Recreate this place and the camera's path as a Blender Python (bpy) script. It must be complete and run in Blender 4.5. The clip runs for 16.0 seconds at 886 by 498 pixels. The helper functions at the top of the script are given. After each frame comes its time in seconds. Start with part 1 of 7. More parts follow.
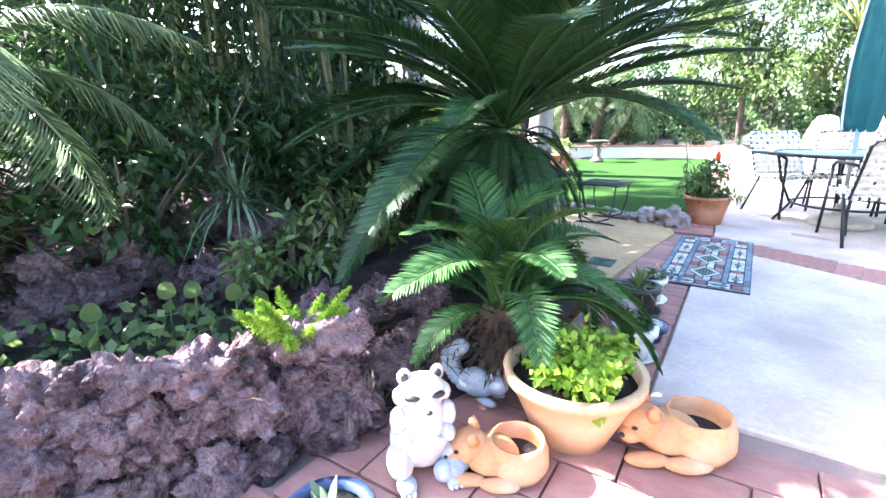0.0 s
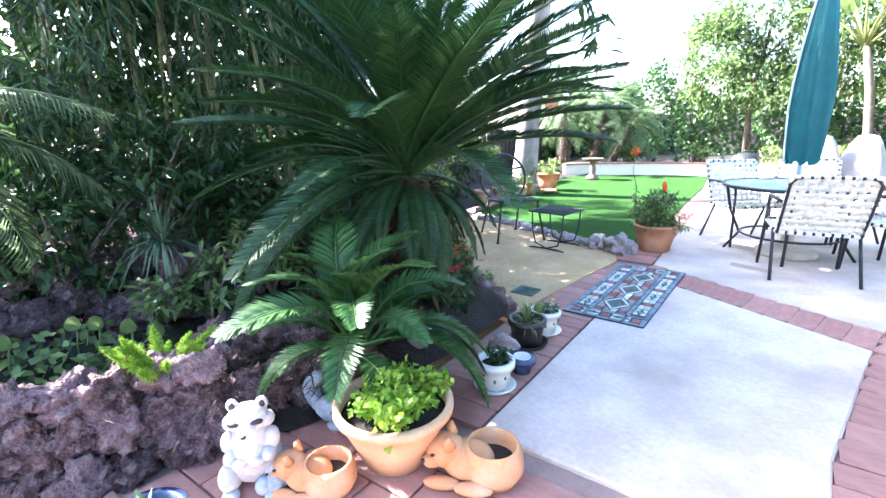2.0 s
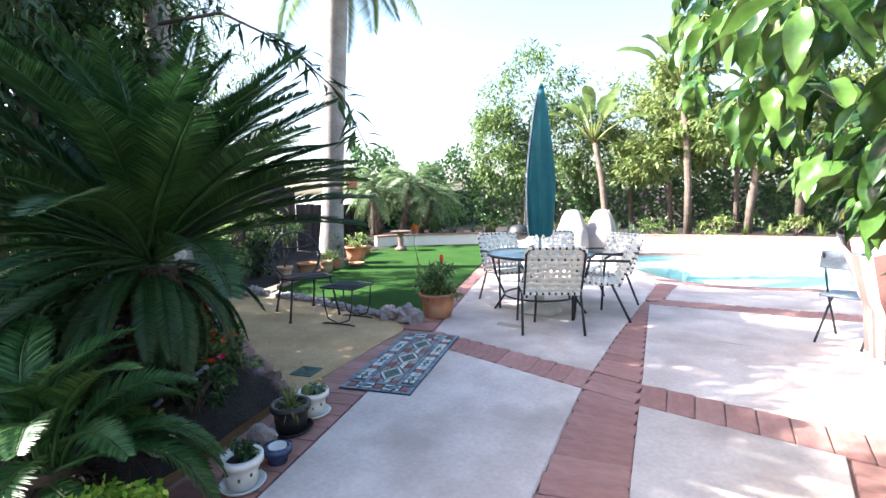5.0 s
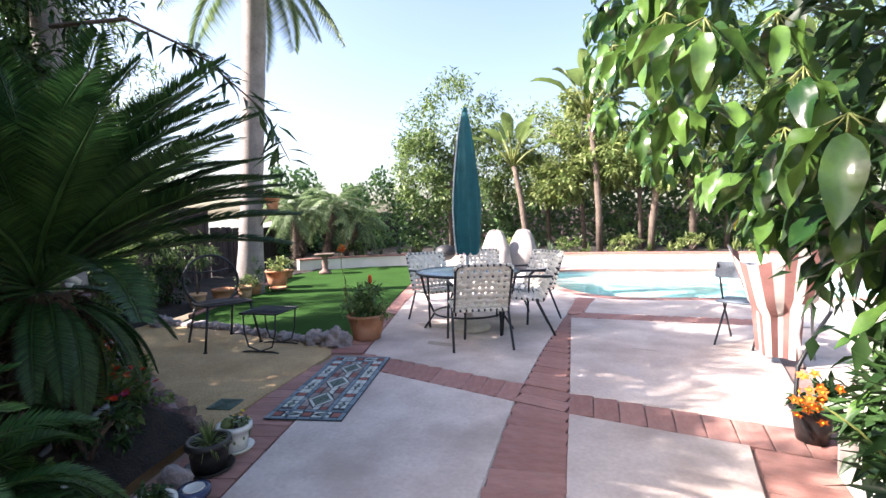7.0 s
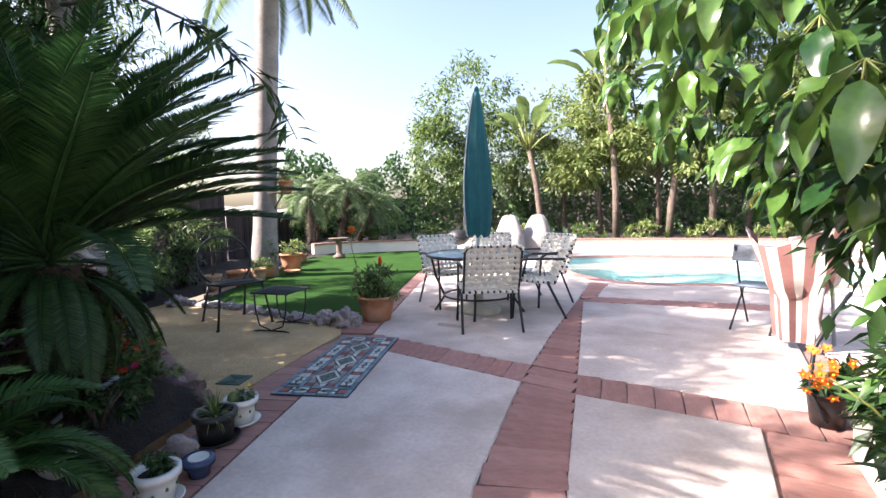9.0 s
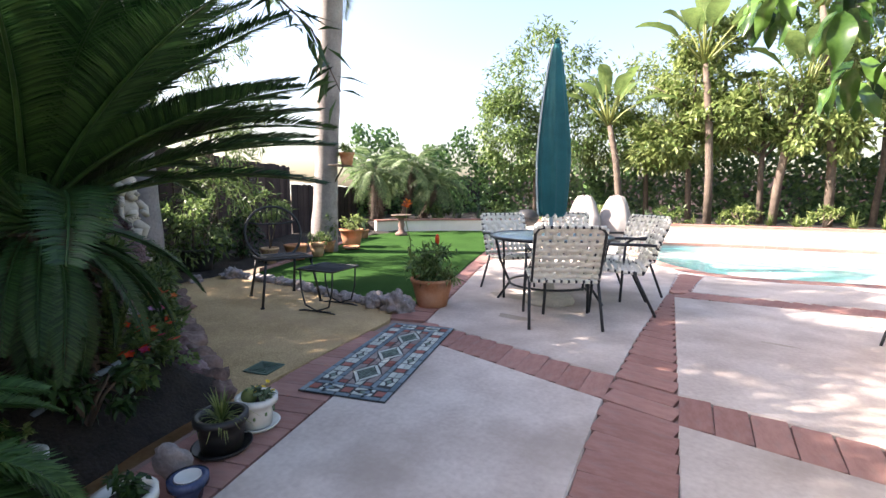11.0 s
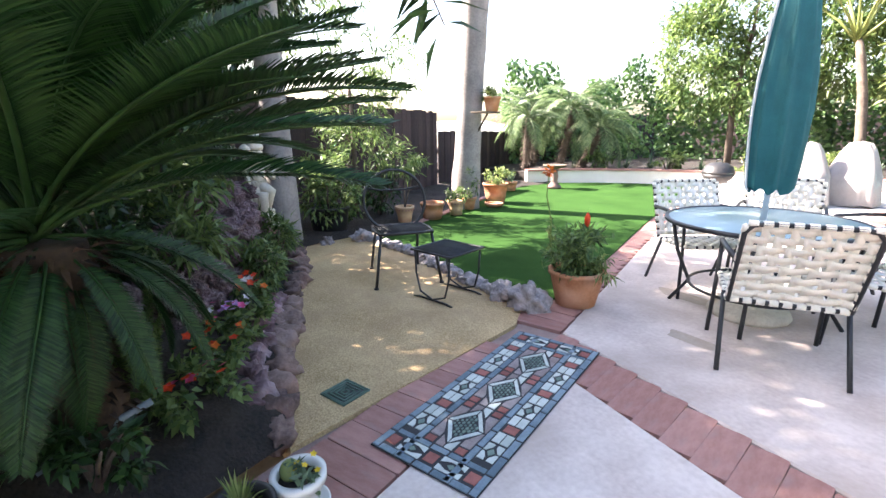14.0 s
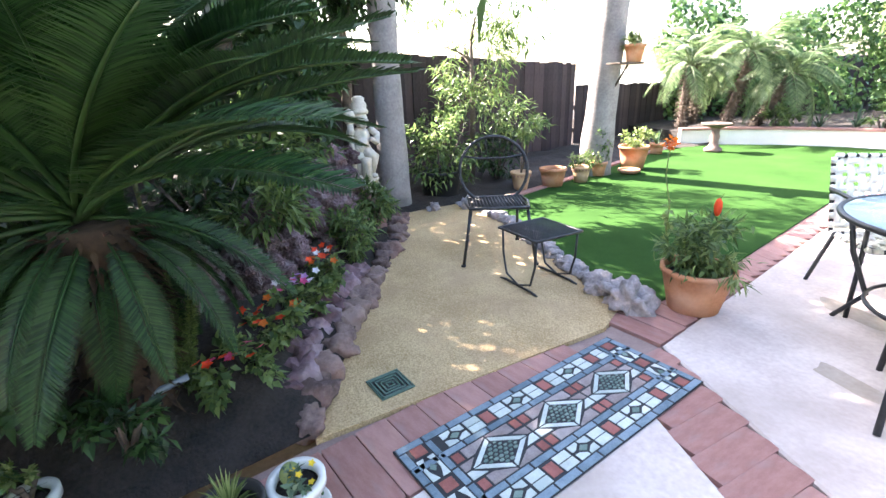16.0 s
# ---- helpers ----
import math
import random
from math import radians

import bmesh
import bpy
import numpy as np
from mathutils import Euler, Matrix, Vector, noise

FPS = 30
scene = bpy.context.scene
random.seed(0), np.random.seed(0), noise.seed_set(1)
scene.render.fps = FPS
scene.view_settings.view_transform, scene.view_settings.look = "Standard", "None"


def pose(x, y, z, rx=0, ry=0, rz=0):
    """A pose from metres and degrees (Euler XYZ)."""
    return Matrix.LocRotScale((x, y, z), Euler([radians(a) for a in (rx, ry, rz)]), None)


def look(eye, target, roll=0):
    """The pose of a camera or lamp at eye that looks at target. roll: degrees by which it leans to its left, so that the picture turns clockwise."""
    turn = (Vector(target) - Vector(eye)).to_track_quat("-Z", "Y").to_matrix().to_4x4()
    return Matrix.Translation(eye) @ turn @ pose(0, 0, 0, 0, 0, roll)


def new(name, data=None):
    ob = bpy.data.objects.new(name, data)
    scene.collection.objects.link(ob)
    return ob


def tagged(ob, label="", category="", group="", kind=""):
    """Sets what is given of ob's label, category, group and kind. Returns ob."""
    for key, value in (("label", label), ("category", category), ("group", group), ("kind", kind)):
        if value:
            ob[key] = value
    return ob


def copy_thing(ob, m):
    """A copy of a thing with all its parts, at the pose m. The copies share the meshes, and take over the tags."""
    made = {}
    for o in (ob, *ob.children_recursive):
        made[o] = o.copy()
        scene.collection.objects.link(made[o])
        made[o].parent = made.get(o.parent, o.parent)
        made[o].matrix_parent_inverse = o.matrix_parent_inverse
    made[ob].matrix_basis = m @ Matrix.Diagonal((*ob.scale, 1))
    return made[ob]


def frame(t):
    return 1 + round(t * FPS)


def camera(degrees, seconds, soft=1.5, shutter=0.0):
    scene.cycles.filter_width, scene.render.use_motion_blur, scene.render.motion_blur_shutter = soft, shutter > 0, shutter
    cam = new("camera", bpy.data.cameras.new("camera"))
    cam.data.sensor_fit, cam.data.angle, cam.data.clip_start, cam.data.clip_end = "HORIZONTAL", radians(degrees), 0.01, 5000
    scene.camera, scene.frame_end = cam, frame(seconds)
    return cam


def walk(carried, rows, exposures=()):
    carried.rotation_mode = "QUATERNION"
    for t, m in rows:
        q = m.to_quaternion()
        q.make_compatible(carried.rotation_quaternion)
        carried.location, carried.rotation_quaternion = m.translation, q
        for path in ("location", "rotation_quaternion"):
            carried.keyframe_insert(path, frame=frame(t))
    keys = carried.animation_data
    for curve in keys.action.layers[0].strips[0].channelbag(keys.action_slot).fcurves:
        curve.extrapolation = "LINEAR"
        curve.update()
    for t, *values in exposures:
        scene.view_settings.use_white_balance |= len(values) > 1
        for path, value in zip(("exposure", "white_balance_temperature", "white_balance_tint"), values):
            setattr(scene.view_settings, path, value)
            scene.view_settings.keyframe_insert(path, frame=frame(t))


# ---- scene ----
cam = camera(87.6, 16.0)
PATH = [
    (0, (0.366, 1.491, 1.014), (-1.174, 2.568, 0.494), -0.84),
    (0.5, (0.426, 1.649, 1.055), (-1.113, 2.712, 0.504), -1.37),
    (1, (0.596, 1.773, 1.103), (-0.981, 2.787, 0.567), -1.12),
    (1.5, (0.785, 1.84, 1.172), (-0.826, 2.807, 0.653), -1.63),
    (2, (0.926, 1.95, 1.222), (-0.677, 2.947, 0.738), -0.91),
    (2.5, (1.107, 2.065, 1.274), (-0.477, 3.115, 0.836), -0.62),
    (3, (1.301, 2.1, 1.312), (-0.249, 3.22, 0.932), 0.14),
    (3.5, (1.376, 2.124, 1.336), (-0.117, 3.333, 1.005), 0.32),
    (4, (1.379, 2.16, 1.326), (-0.012, 3.496, 1.036), 0.1),
    (4.5, (1.328, 2.193, 1.31), (0.055, 3.65, 1.062), -0.41),
    (7, (1.243, 2.186, 1.261), (0.338, 3.91, 1.145), -1.2),
    (7.5, (1.245, 2.181, 1.244), (0.368, 3.92, 1.132), -1.44),
    (8, (1.259, 2.188, 1.239), (0.38, 3.924, 1.121), -1.48),
    (8.5, (1.277, 2.203, 1.219), (0.368, 3.922, 1.075), -1.3),
    (9, (1.283, 2.241, 1.197), (0.32, 3.929, 1.029), -1.01),
    (11.5, (0.856, 2.937, 1.119), (-0.394, 4.407, 0.841), 0.39),
    (12, (0.737, 3.057, 1.168), (-0.568, 4.471, 0.852), 0.32),
    (12.5, (0.644, 3.107, 1.213), (-0.692, 4.481, 0.852), 0.33),
    (13, (0.575, 3.286, 1.267), (-0.831, 4.572, 0.853), 0.04),
    (13.5, (0.531, 3.427, 1.325), (-0.965, 4.588, 0.861), -0.53),
    (14, (0.425, 3.58, 1.306), (-1.165, 4.594, 0.812), -0.55),
    (14.5, (0.361, 3.711, 1.299), (-1.304, 4.576, 0.767), -0.76),
    (15, (0.389, 3.902, 1.321), (-1.34, 4.594, 0.744), -0.91),
    (15.5, (0.374, 4.035, 1.345), (-1.388, 4.595, 0.727), -1.52),
    (16, (0.289, 4.09, 1.372), (-1.491, 4.539, 0.713), -2.16),
]
EXPO = [(0.0, 3.9, 5850, 18), (1.5, 3.85, 5700, 17), (3.0, 3.45, 5600, 14), (4.7, 2.8, 5900, 15), (7.0, 2.2, 6350, 22), (9.0, 2.2, 6350, 22), (11.5, 2.4, 6700, 19), (13.0, 2.75, 6700, 18), (14.5, 3.4, 6500, 21), (16.0, 3.8, 6500, 20)]
walk(cam, [(t, look(eye, target, roll)) for t, eye, target, roll in PATH], EXPO)

# ---- sky and sun ----
SUN_AZ, SUN_EL = (-0.80, -0.60), 37.0
world = bpy.data.worlds.new("world")
scene.world = world
world.use_nodes = True
wn = world.node_tree.nodes
sky = wn.new("ShaderNodeTexSky")
sky.sky_type, sky.sun_disc = "NISHITA", False
sky.sun_elevation, sky.sun_rotation = radians(SUN_EL), math.atan2(SUN_AZ[0], SUN_AZ[1])
sky.dust_density, sky.air_density = 3.0, 1.2
wn["Background"].inputs["Strength"].default_value = 0.085
world.node_tree.links.new(sky.outputs[0], wn["Background"].inputs["Color"])
sun = new("sun", bpy.data.lights.new("sun", "SUN"))
sun.data.energy, sun.data.angle, sun.data.color = 5.0, radians(0.6), (1.0, 0.93, 0.82)
el = radians(SUN_EL)
sun_dir = Vector((SUN_AZ[0] * math.cos(el), SUN_AZ[1] * math.cos(el), math.sin(el)))
sun.matrix_world = look(sun_dir * 40, (0, 0, 0))


# ---- materials ----
def material(name, dark, light, rough=0.7, scale=6.0, fine=60.0, bump=0.3, metal=0.0, fine_mix=0.35, spread=0.12, island=0.0, random_object=0.0, leaf=0.0, spec=0.5, dist=0.01, stain=None):
    """A surface whose colour wanders between two tones at two scales, with fine relief."""
    m = bpy.data.materials.new(name)
    m.use_nodes = True
    nt = m.node_tree
    n, l = nt.nodes, nt.links
    bsdf = n["Principled BSDF"]
    co = n.new("ShaderNodeTexCoord")
    a = n.new("ShaderNodeTexNoise")
    a.inputs["Scale"].default_value, a.inputs["Detail"].default_value, a.inputs["Roughness"].default_value = scale, 6, 0.6
    b = n.new("ShaderNodeTexNoise")
    b.inputs["Scale"].default_value, b.inputs["Detail"].default_value = fine, 4
    for t in (a, b):
        l.new(co.outputs["Object"], t.inputs["Vector"])
    mixv = n.new("ShaderNodeMix")
    mixv.inputs[0].default_value = fine_mix
    l.new(a.outputs["Fac"], mixv.inputs[2])
    l.new(b.outputs["Fac"], mixv.inputs[3])
    value = mixv.outputs[0]
    if island or random_object:
        src = n.new("ShaderNodeNewGeometry").outputs["Random Per Island"] if island else n.new("ShaderNodeObjectInfo").outputs["Random"]
        k = n.new("ShaderNodeMath")
        k.operation = "MULTIPLY_ADD"
        l.new(src, k.inputs[0])
        k.inputs[1].default_value = island or random_object
        k.inputs[2].default_value = -0.5 * (island or random_object)
        s = n.new("ShaderNodeMath")
        l.new(value, s.inputs[0])
        l.new(k.outputs[0], s.inputs[1])
        value = s.outputs[0]
    ramp = n.new("ShaderNodeValToRGB")
    ramp.color_ramp.elements[0].position, ramp.color_ramp.elements[1].position = 0.5 - spread * 1.4, 0.5 + spread * 1.4
    ramp.color_ramp.elements[0].color, ramp.color_ramp.elements[1].color = (*dark, 1), (*light, 1)
    l.new(value, ramp.inputs[0])
    colour = ramp.outputs[0]
    if stain:
        c = n.new("ShaderNodeTexNoise")
        c.inputs["Scale"].default_value, c.inputs["Detail"].default_value = stain[1], 5
        l.new(co.outputs["Object"], c.inputs["Vector"])
        r2 = n.new("ShaderNodeValToRGB")
        r2.color_ramp.elements[0].position, r2.color_ramp.elements[1].position = 0.48, 0.68
        l.new(c.outputs["Fac"], r2.inputs[0])
        mc = n.new("ShaderNodeMix")
        mc.data_type = "RGBA"
        sc = n.new("ShaderNodeMath")
        sc.operation = "MULTIPLY"
        sc.inputs[1].default_value = stain[2]
        l.new(r2.outputs[0], sc.inputs[0])
        l.new(sc.outputs[0], mc.inputs[0])
        l.new(colour, mc.inputs[6])
        mc.inputs[7].default_value = (*stain[0], 1)
        colour = mc.outputs[2]
    l.new(colour, bsdf.inputs["Base Color"])
    bsdf.inputs["Roughness"].default_value, bsdf.inputs["Metallic"].default_value = rough, metal
    bsdf.inputs["Specular IOR Level"].default_value = spec
    if bump:
        bp = n.new("ShaderNodeBump")
        bp.inputs["Strength"].default_value, bp.inputs["Distance"].default_value = bump, dist
        l.new(mixv.outputs[0], bp.inputs["Height"])
        l.new(bp.outputs[0], bsdf.inputs["Normal"])
    if leaf:
        tr = n.new("ShaderNodeBsdfTranslucent")
        mx = n.new("ShaderNodeMixShader")
        mx.inputs[0].default_value = leaf
        l.new(colour, tr.inputs["Color"])
        l.new(bsdf.outputs[0], mx.inputs[1])
        l.new(tr.outputs[0], mx.inputs[2])
        l.new(mx.outputs[0], n["Material Output"].inputs["Surface"])
    return m


def leafy(name, dark, light, rough=0.45, leaf=0.3, island=0.5, spec=0.4):
    return material(name, dark, light, rough, 3.0, 25.0, 0.1, island=island, leaf=leaf, spec=spec)


M = {}
M["concrete"] = material("concrete", (0.49, 0.405, 0.35), (0.66, 0.575, 0.51), 0.85, 2.6, 38, 0.3, spread=0.09, stain=((0.37, 0.30, 0.25), 1.7, 0.7))
M["stain"] = material("brown_concrete", (0.34, 0.28, 0.22), (0.47, 0.40, 0.33), 0.8, 4, 40, 0.25)
M["deck"] = material("deck_concrete", (0.50, 0.46, 0.42), (0.62, 0.58, 0.54), 0.85, 1.6, 40, 0.25)
M["brick"] = material("brick_paver", (0.29, 0.135, 0.108), (0.42, 0.225, 0.185), 0.82, 5, 70, 0.35, random_object=0.22, stain=((0.30, 0.20, 0.175), 3.0, 0.5))
M["mortar"] = material("mortar", (0.24, 0.16, 0.135), (0.34, 0.25, 0.215), 0.95, 12, 90, 0.4)
M["granite"] = material("decomposed_granite", (0.34, 0.23, 0.105), (0.60, 0.44, 0.235), 0.95, 1.6, 110, 1.0, fine_mix=0.6, spread=0.07, stain=((0.36, 0.24, 0.13), 2.5, 0.5))
M["soil"] = material("soil", (0.009, 0.007, 0.006), (0.036, 0.027, 0.021), 0.95, 9, 70, 0.9, spread=0.1, dist=0.03)
M["earth"] = material("earth", (0.10, 0.08, 0.05), (0.18, 0.14, 0.09), 0.95, 1, 30, 0.5)
M["lava"] = material("lava_rock", (0.09, 0.048, 0.054), (0.31, 0.20, 0.215), 0.97, 1.6, 7, 1.0, random_object=0.3, spread=0.13, fine_mix=0.5, dist=0.16, stain=((0.42, 0.36, 0.37), 2.2, 0.5))
M["rock"] = material("border_rock", (0.085, 0.052, 0.045), (0.29, 0.20, 0.17), 0.95, 9, 50, 0.9, random_object=0.3, dist=0.02, stain=((0.27, 0.14, 0.11), 4.0, 0.5))
M["grey_rock"] = material("grey_rock", (0.16, 0.14, 0.14), (0.45, 0.41, 0.40), 0.95, 8, 50, 1.0, dist=0.03, stain=((0.3, 0.2, 0.17), 5.0, 0.5))
M["turf"] = material("turf", (0.018, 0.050, 0.011), (0.037, 0.094, 0.021), 1.0, 1.5, 120, 0.8, leaf=0.1, fine_mix=0.5, spec=0.05)
M["stucco"] = material("stucco", (0.70, 0.65, 0.55), (0.80, 0.76, 0.67), 0.9, 3, 90, 0.4)
M["fence"] = material("fence_board", (0.022, 0.014, 0.016), (0.060, 0.040, 0.042), 0.85, 3, 40, 0.4, random_object=0.3)
M["teal"] = material("umbrella_canvas", (0.004, 0.085, 0.095), (0.012, 0.15, 0.165), 0.75, 4, 220, 0.15, leaf=0.12)
M["lit_trim"] = material("lit_edge", (0.6, 0.65, 0.65), (0.75, 0.78, 0.78), 0.7, 4, 90, 0.1)
M["strap"] = material("vinyl_strap", (0.74, 0.70, 0.58), (0.84, 0.80, 0.69), 0.45, 8, 90, 0.1)
M["metal"] = material("dark_metal", (0.018, 0.020, 0.022), (0.045, 0.047, 0.05), 0.45, 9, 90, 0.15, metal=0.4)
M["alu"] = material("pole_metal", (0.55, 0.57, 0.58), (0.7, 0.72, 0.73), 0.35, 5, 60, 0.05, metal=0.8)
M["terracotta"] = material("terracotta", (0.38, 0.16, 0.075), (0.55, 0.26, 0.13), 0.85, 5, 60, 0.25, stain=((0.62, 0.45, 0.34), 4.0, 0.45))
M["orange_clay"] = material("orange_clay", (0.47, 0.21, 0.085), (0.60, 0.32, 0.15), 0.82, 6, 60, 0.25, stain=((0.60, 0.45, 0.34), 5.0, 0.5))
M["buff_clay"] = material("buff_clay", (0.50, 0.31, 0.17), (0.64, 0.43, 0.26), 0.8, 6, 60, 0.2)
M["stone"] = material("carved_stone", (0.42, 0.38, 0.30), (0.66, 0.61, 0.51), 0.9, 7, 60, 0.5, stain=((0.25, 0.24, 0.19), 5.0, 0.35))
M["raccoon"] = material("weathered_cement", (0.42, 0.41, 0.41), (0.66, 0.63, 0.61), 0.85, 9, 70, 0.5, stain=((0.25, 0.28, 0.31), 7.0, 0.5))
M["grey_cement"] = material("grey_cement", (0.20, 0.24, 0.28), (0.42, 0.46, 0.50), 0.85, 10, 60, 0.5)
M["black"] = material("black_paint", (0.012, 0.012, 0.013), (0.03, 0.03, 0.03), 0.5, 6, 60, 0.1)
M["ceramic"] = material("white_glaze", (0.68, 0.68, 0.63), (0.78, 0.78, 0.74), 0.25, 5, 40, 0.03)
M["blue_glaze"] = material("blue_glaze", (0.02, 0.035, 0.09), (0.05, 0.08, 0.17), 0.25, 5, 40, 0.05)
M["plastic_black"] = material("black_plastic", (0.012, 0.012, 0.012), (0.025, 0.025, 0.025), 0.45, 5, 60, 0.05)
M["bark"] = material("bark", (0.06, 0.045, 0.035), (0.17, 0.13, 0.10), 0.95, 8, 50, 0.9, dist=0.02)
M["palm_bark"] = material("palm_bark", (0.17, 0.155, 0.15), (0.34, 0.31, 0.29), 0.9, 4, 40, 0.5, dist=0.02)
M["cane"] = material("bamboo_cane", (0.05, 0.06, 0.02), (0.16, 0.16, 0.055), 0.5, 4, 40, 0.1, random_object=0.3)
M["fibre"] = material("dry_fibre", (0.017, 0.011, 0.008), (0.085, 0.052, 0.031), 0.95, 10, 60, 0.5, island=0.4)
M["rachis"] = material("rachis", (0.10, 0.13, 0.03), (0.20, 0.22, 0.06), 0.5, 6, 50, 0.1)
M["cycad"] = leafy("cycad_leaf", (0.010, 0.038, 0.012), (0.036, 0.095, 0.027), 0.42, 0.2, spec=0.35)
M["cycad_young"] = leafy("cycad_young_leaf", (0.022, 0.075, 0.016), (0.070, 0.160, 0.045), 0.45, 0.3, spec=0.35)
M["palm_leaf"] = leafy("palm_leaf", (0.07, 0.125, 0.05), (0.21, 0.29, 0.14), 0.4, 0.38)
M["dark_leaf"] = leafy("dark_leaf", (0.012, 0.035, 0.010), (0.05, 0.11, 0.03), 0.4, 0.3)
M["mid_leaf"] = leafy("mid_leaf", (0.052, 0.10, 0.03), (0.19, 0.27, 0.085), 0.42, 0.42)
M["light_leaf"] = leafy("light_leaf", (0.10, 0.155, 0.04), (0.30, 0.36, 0.13), 0.42, 0.45)
M["lime_leaf"] = leafy("lime_leaf", (0.16, 0.32, 0.02), (0.36, 0.52, 0.07), 0.5, 0.4)
M["ivy_leaf"] = leafy("ivy_leaf", (0.035, 0.095, 0.03), (0.15, 0.26, 0.085), 0.38, 0.25)
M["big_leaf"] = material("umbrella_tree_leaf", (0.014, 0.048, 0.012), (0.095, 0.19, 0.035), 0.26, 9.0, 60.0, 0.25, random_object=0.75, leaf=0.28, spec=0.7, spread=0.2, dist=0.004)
M["yellow_leaf"] = leafy("yellow_leaf", (0.55, 0.42, 0.02), (0.75, 0.62, 0.06), 0.4, 0.4)
M["grey_leaf"] = leafy("grey_leaf", (0.07, 0.12, 0.07), (0.18, 0.26, 0.15), 0.5, 0.3)
M["orange_petal"] = leafy("orange_petal", (0.50, 0.09, 0.008), (0.72, 0.19, 0.02), 0.6, 0.3)
M["red_petal"] = leafy("red_petal", (0.55, 0.02, 0.01), (0.8, 0.09, 0.02), 0.6, 0.3)
M["pink_petal"] = leafy("pink_petal", (0.55, 0.04, 0.14), (0.75, 0.12, 0.3), 0.6, 0.3)
M["white_petal"] = leafy("white_petal", (0.7, 0.66, 0.72), (0.85, 0.82, 0.85), 0.6, 0.3)
M["violet_petal"] = leafy("violet_petal", (0.45, 0.2, 0.5), (0.65, 0.4, 0.68), 0.6, 0.3)
M["yellow_petal"] = leafy("yellow_petal", (0.75, 0.5, 0.02), (0.9, 0.65, 0.05), 0.6, 0.3)
M["grey_cloth"] = material("grey_cover", (0.20, 0.18, 0.17), (0.31, 0.285, 0.265), 0.85, 3, 120, 0.2)
M["hill"] = material("far_hill", (0.20, 0.23, 0.20), (0.30, 0.31, 0.26), 1.0, 0.05, 0.6, 0.0)
M["pool_plaster"] = material("pool_plaster", (0.35, 0.62, 0.64), (0.45, 0.72, 0.73), 0.7, 3, 30, 0.1)
M["tile_blue"] = material("waterline_tile", (0.10, 0.16, 0.22), (0.35, 0.38, 0.38), 0.3, 3, 25, 0.05, random_object=0.5)
M["pipe"] = material("pipe_plastic", (0.10, 0.13, 0.16), (0.2, 0.24, 0.28), 0.4, 5, 40, 0.05)
M["drain"] = material("drain_plastic", (0.05, 0.10, 0.075), (0.09, 0.16, 0.12), 0.6, 6, 60, 0.1)
M["red_cloth"] = material("red_stripe", (0.17, 0.075, 0.065), (0.27, 0.13, 0.11), 0.85, 4, 120, 0.2)
M["tan_cloth"] = material("tan_stripe", (0.38, 0.34, 0.31), (0.50, 0.46, 0.42), 0.85, 4, 120, 0.2)
M["rubber"] = material("black_rubber", (0.008, 0.010, 0.012), (0.02, 0.022, 0.025), 0.7, 20, 200, 0.3)
M["m_blue"] = material("mat_slate_blue", (0.09, 0.14, 0.17), (0.20, 0.27, 0.31), 0.75, 18, 160, 0.3, random_object=0.3)
M["m_white"] = material("mat_pale_green", (0.38, 0.43, 0.39), (0.56, 0.60, 0.55), 0.75, 18, 160, 0.3, random_object=0.3)
M["m_red"] = material("mat_brick_red", (0.20, 0.06, 0.045), (0.33, 0.11, 0.085), 0.75, 18, 160, 0.3, random_object=0.3)
M["m_taupe"] = material("mat_taupe", (0.20, 0.16, 0.15), (0.36, 0.31, 0.29), 0.75, 18, 160, 0.3, random_object=0.3)
M["m_green"] = material("mat_sage", (0.08, 0.135, 0.11), (0.18, 0.25, 0.205), 0.75, 18, 160, 0.3, random_object=0.3)


def glassy(name, colour, rough, bump_scale=0.0, bump=0.0, transmission=1.0, ior=1.33):
    m = bpy.data.materials.new(name)
    m.use_nodes = True
    b = m.node_tree.nodes["Principled BSDF"]
    b.inputs["Base Color"].default_value = (*colour, 1)
    b.inputs["Roughness"].default_value, b.inputs["Transmission Weight"].default_value, b.inputs["IOR"].default_value = rough, transmission, ior
    if bump:
        co, t, bp = (m.node_tree.nodes.new(k) for k in ("ShaderNodeTexCoord", "ShaderNodeTexNoise", "ShaderNodeBump"))
        t.inputs["Scale"].default_value, bp.inputs["Strength"].default_value, bp.inputs["Distance"].default_value = bump_scale, bump, 0.05
        m.node_tree.links.new(co.outputs["Object"], t.inputs["Vector"])
        m.node_tree.links.new(t.outputs["Fac"], bp.inputs["Height"])
        m.node_tree.links.new(bp.outputs[0], b.inputs["Normal"])
    return m


M["water"] = glassy("pool_water", (0.80, 0.94, 0.93), 0.02, 3.0, 0.25)
M["pond_water"] = glassy("pond_water", (0.08, 0.10, 0.07), 0.03, 6.0, 0.4, 0.6)
M["table_glass"] = glassy("frosted_table_glass", (0.42, 0.58, 0.60), 0.25, 60.0, 0.15, 0.35, 1.45)


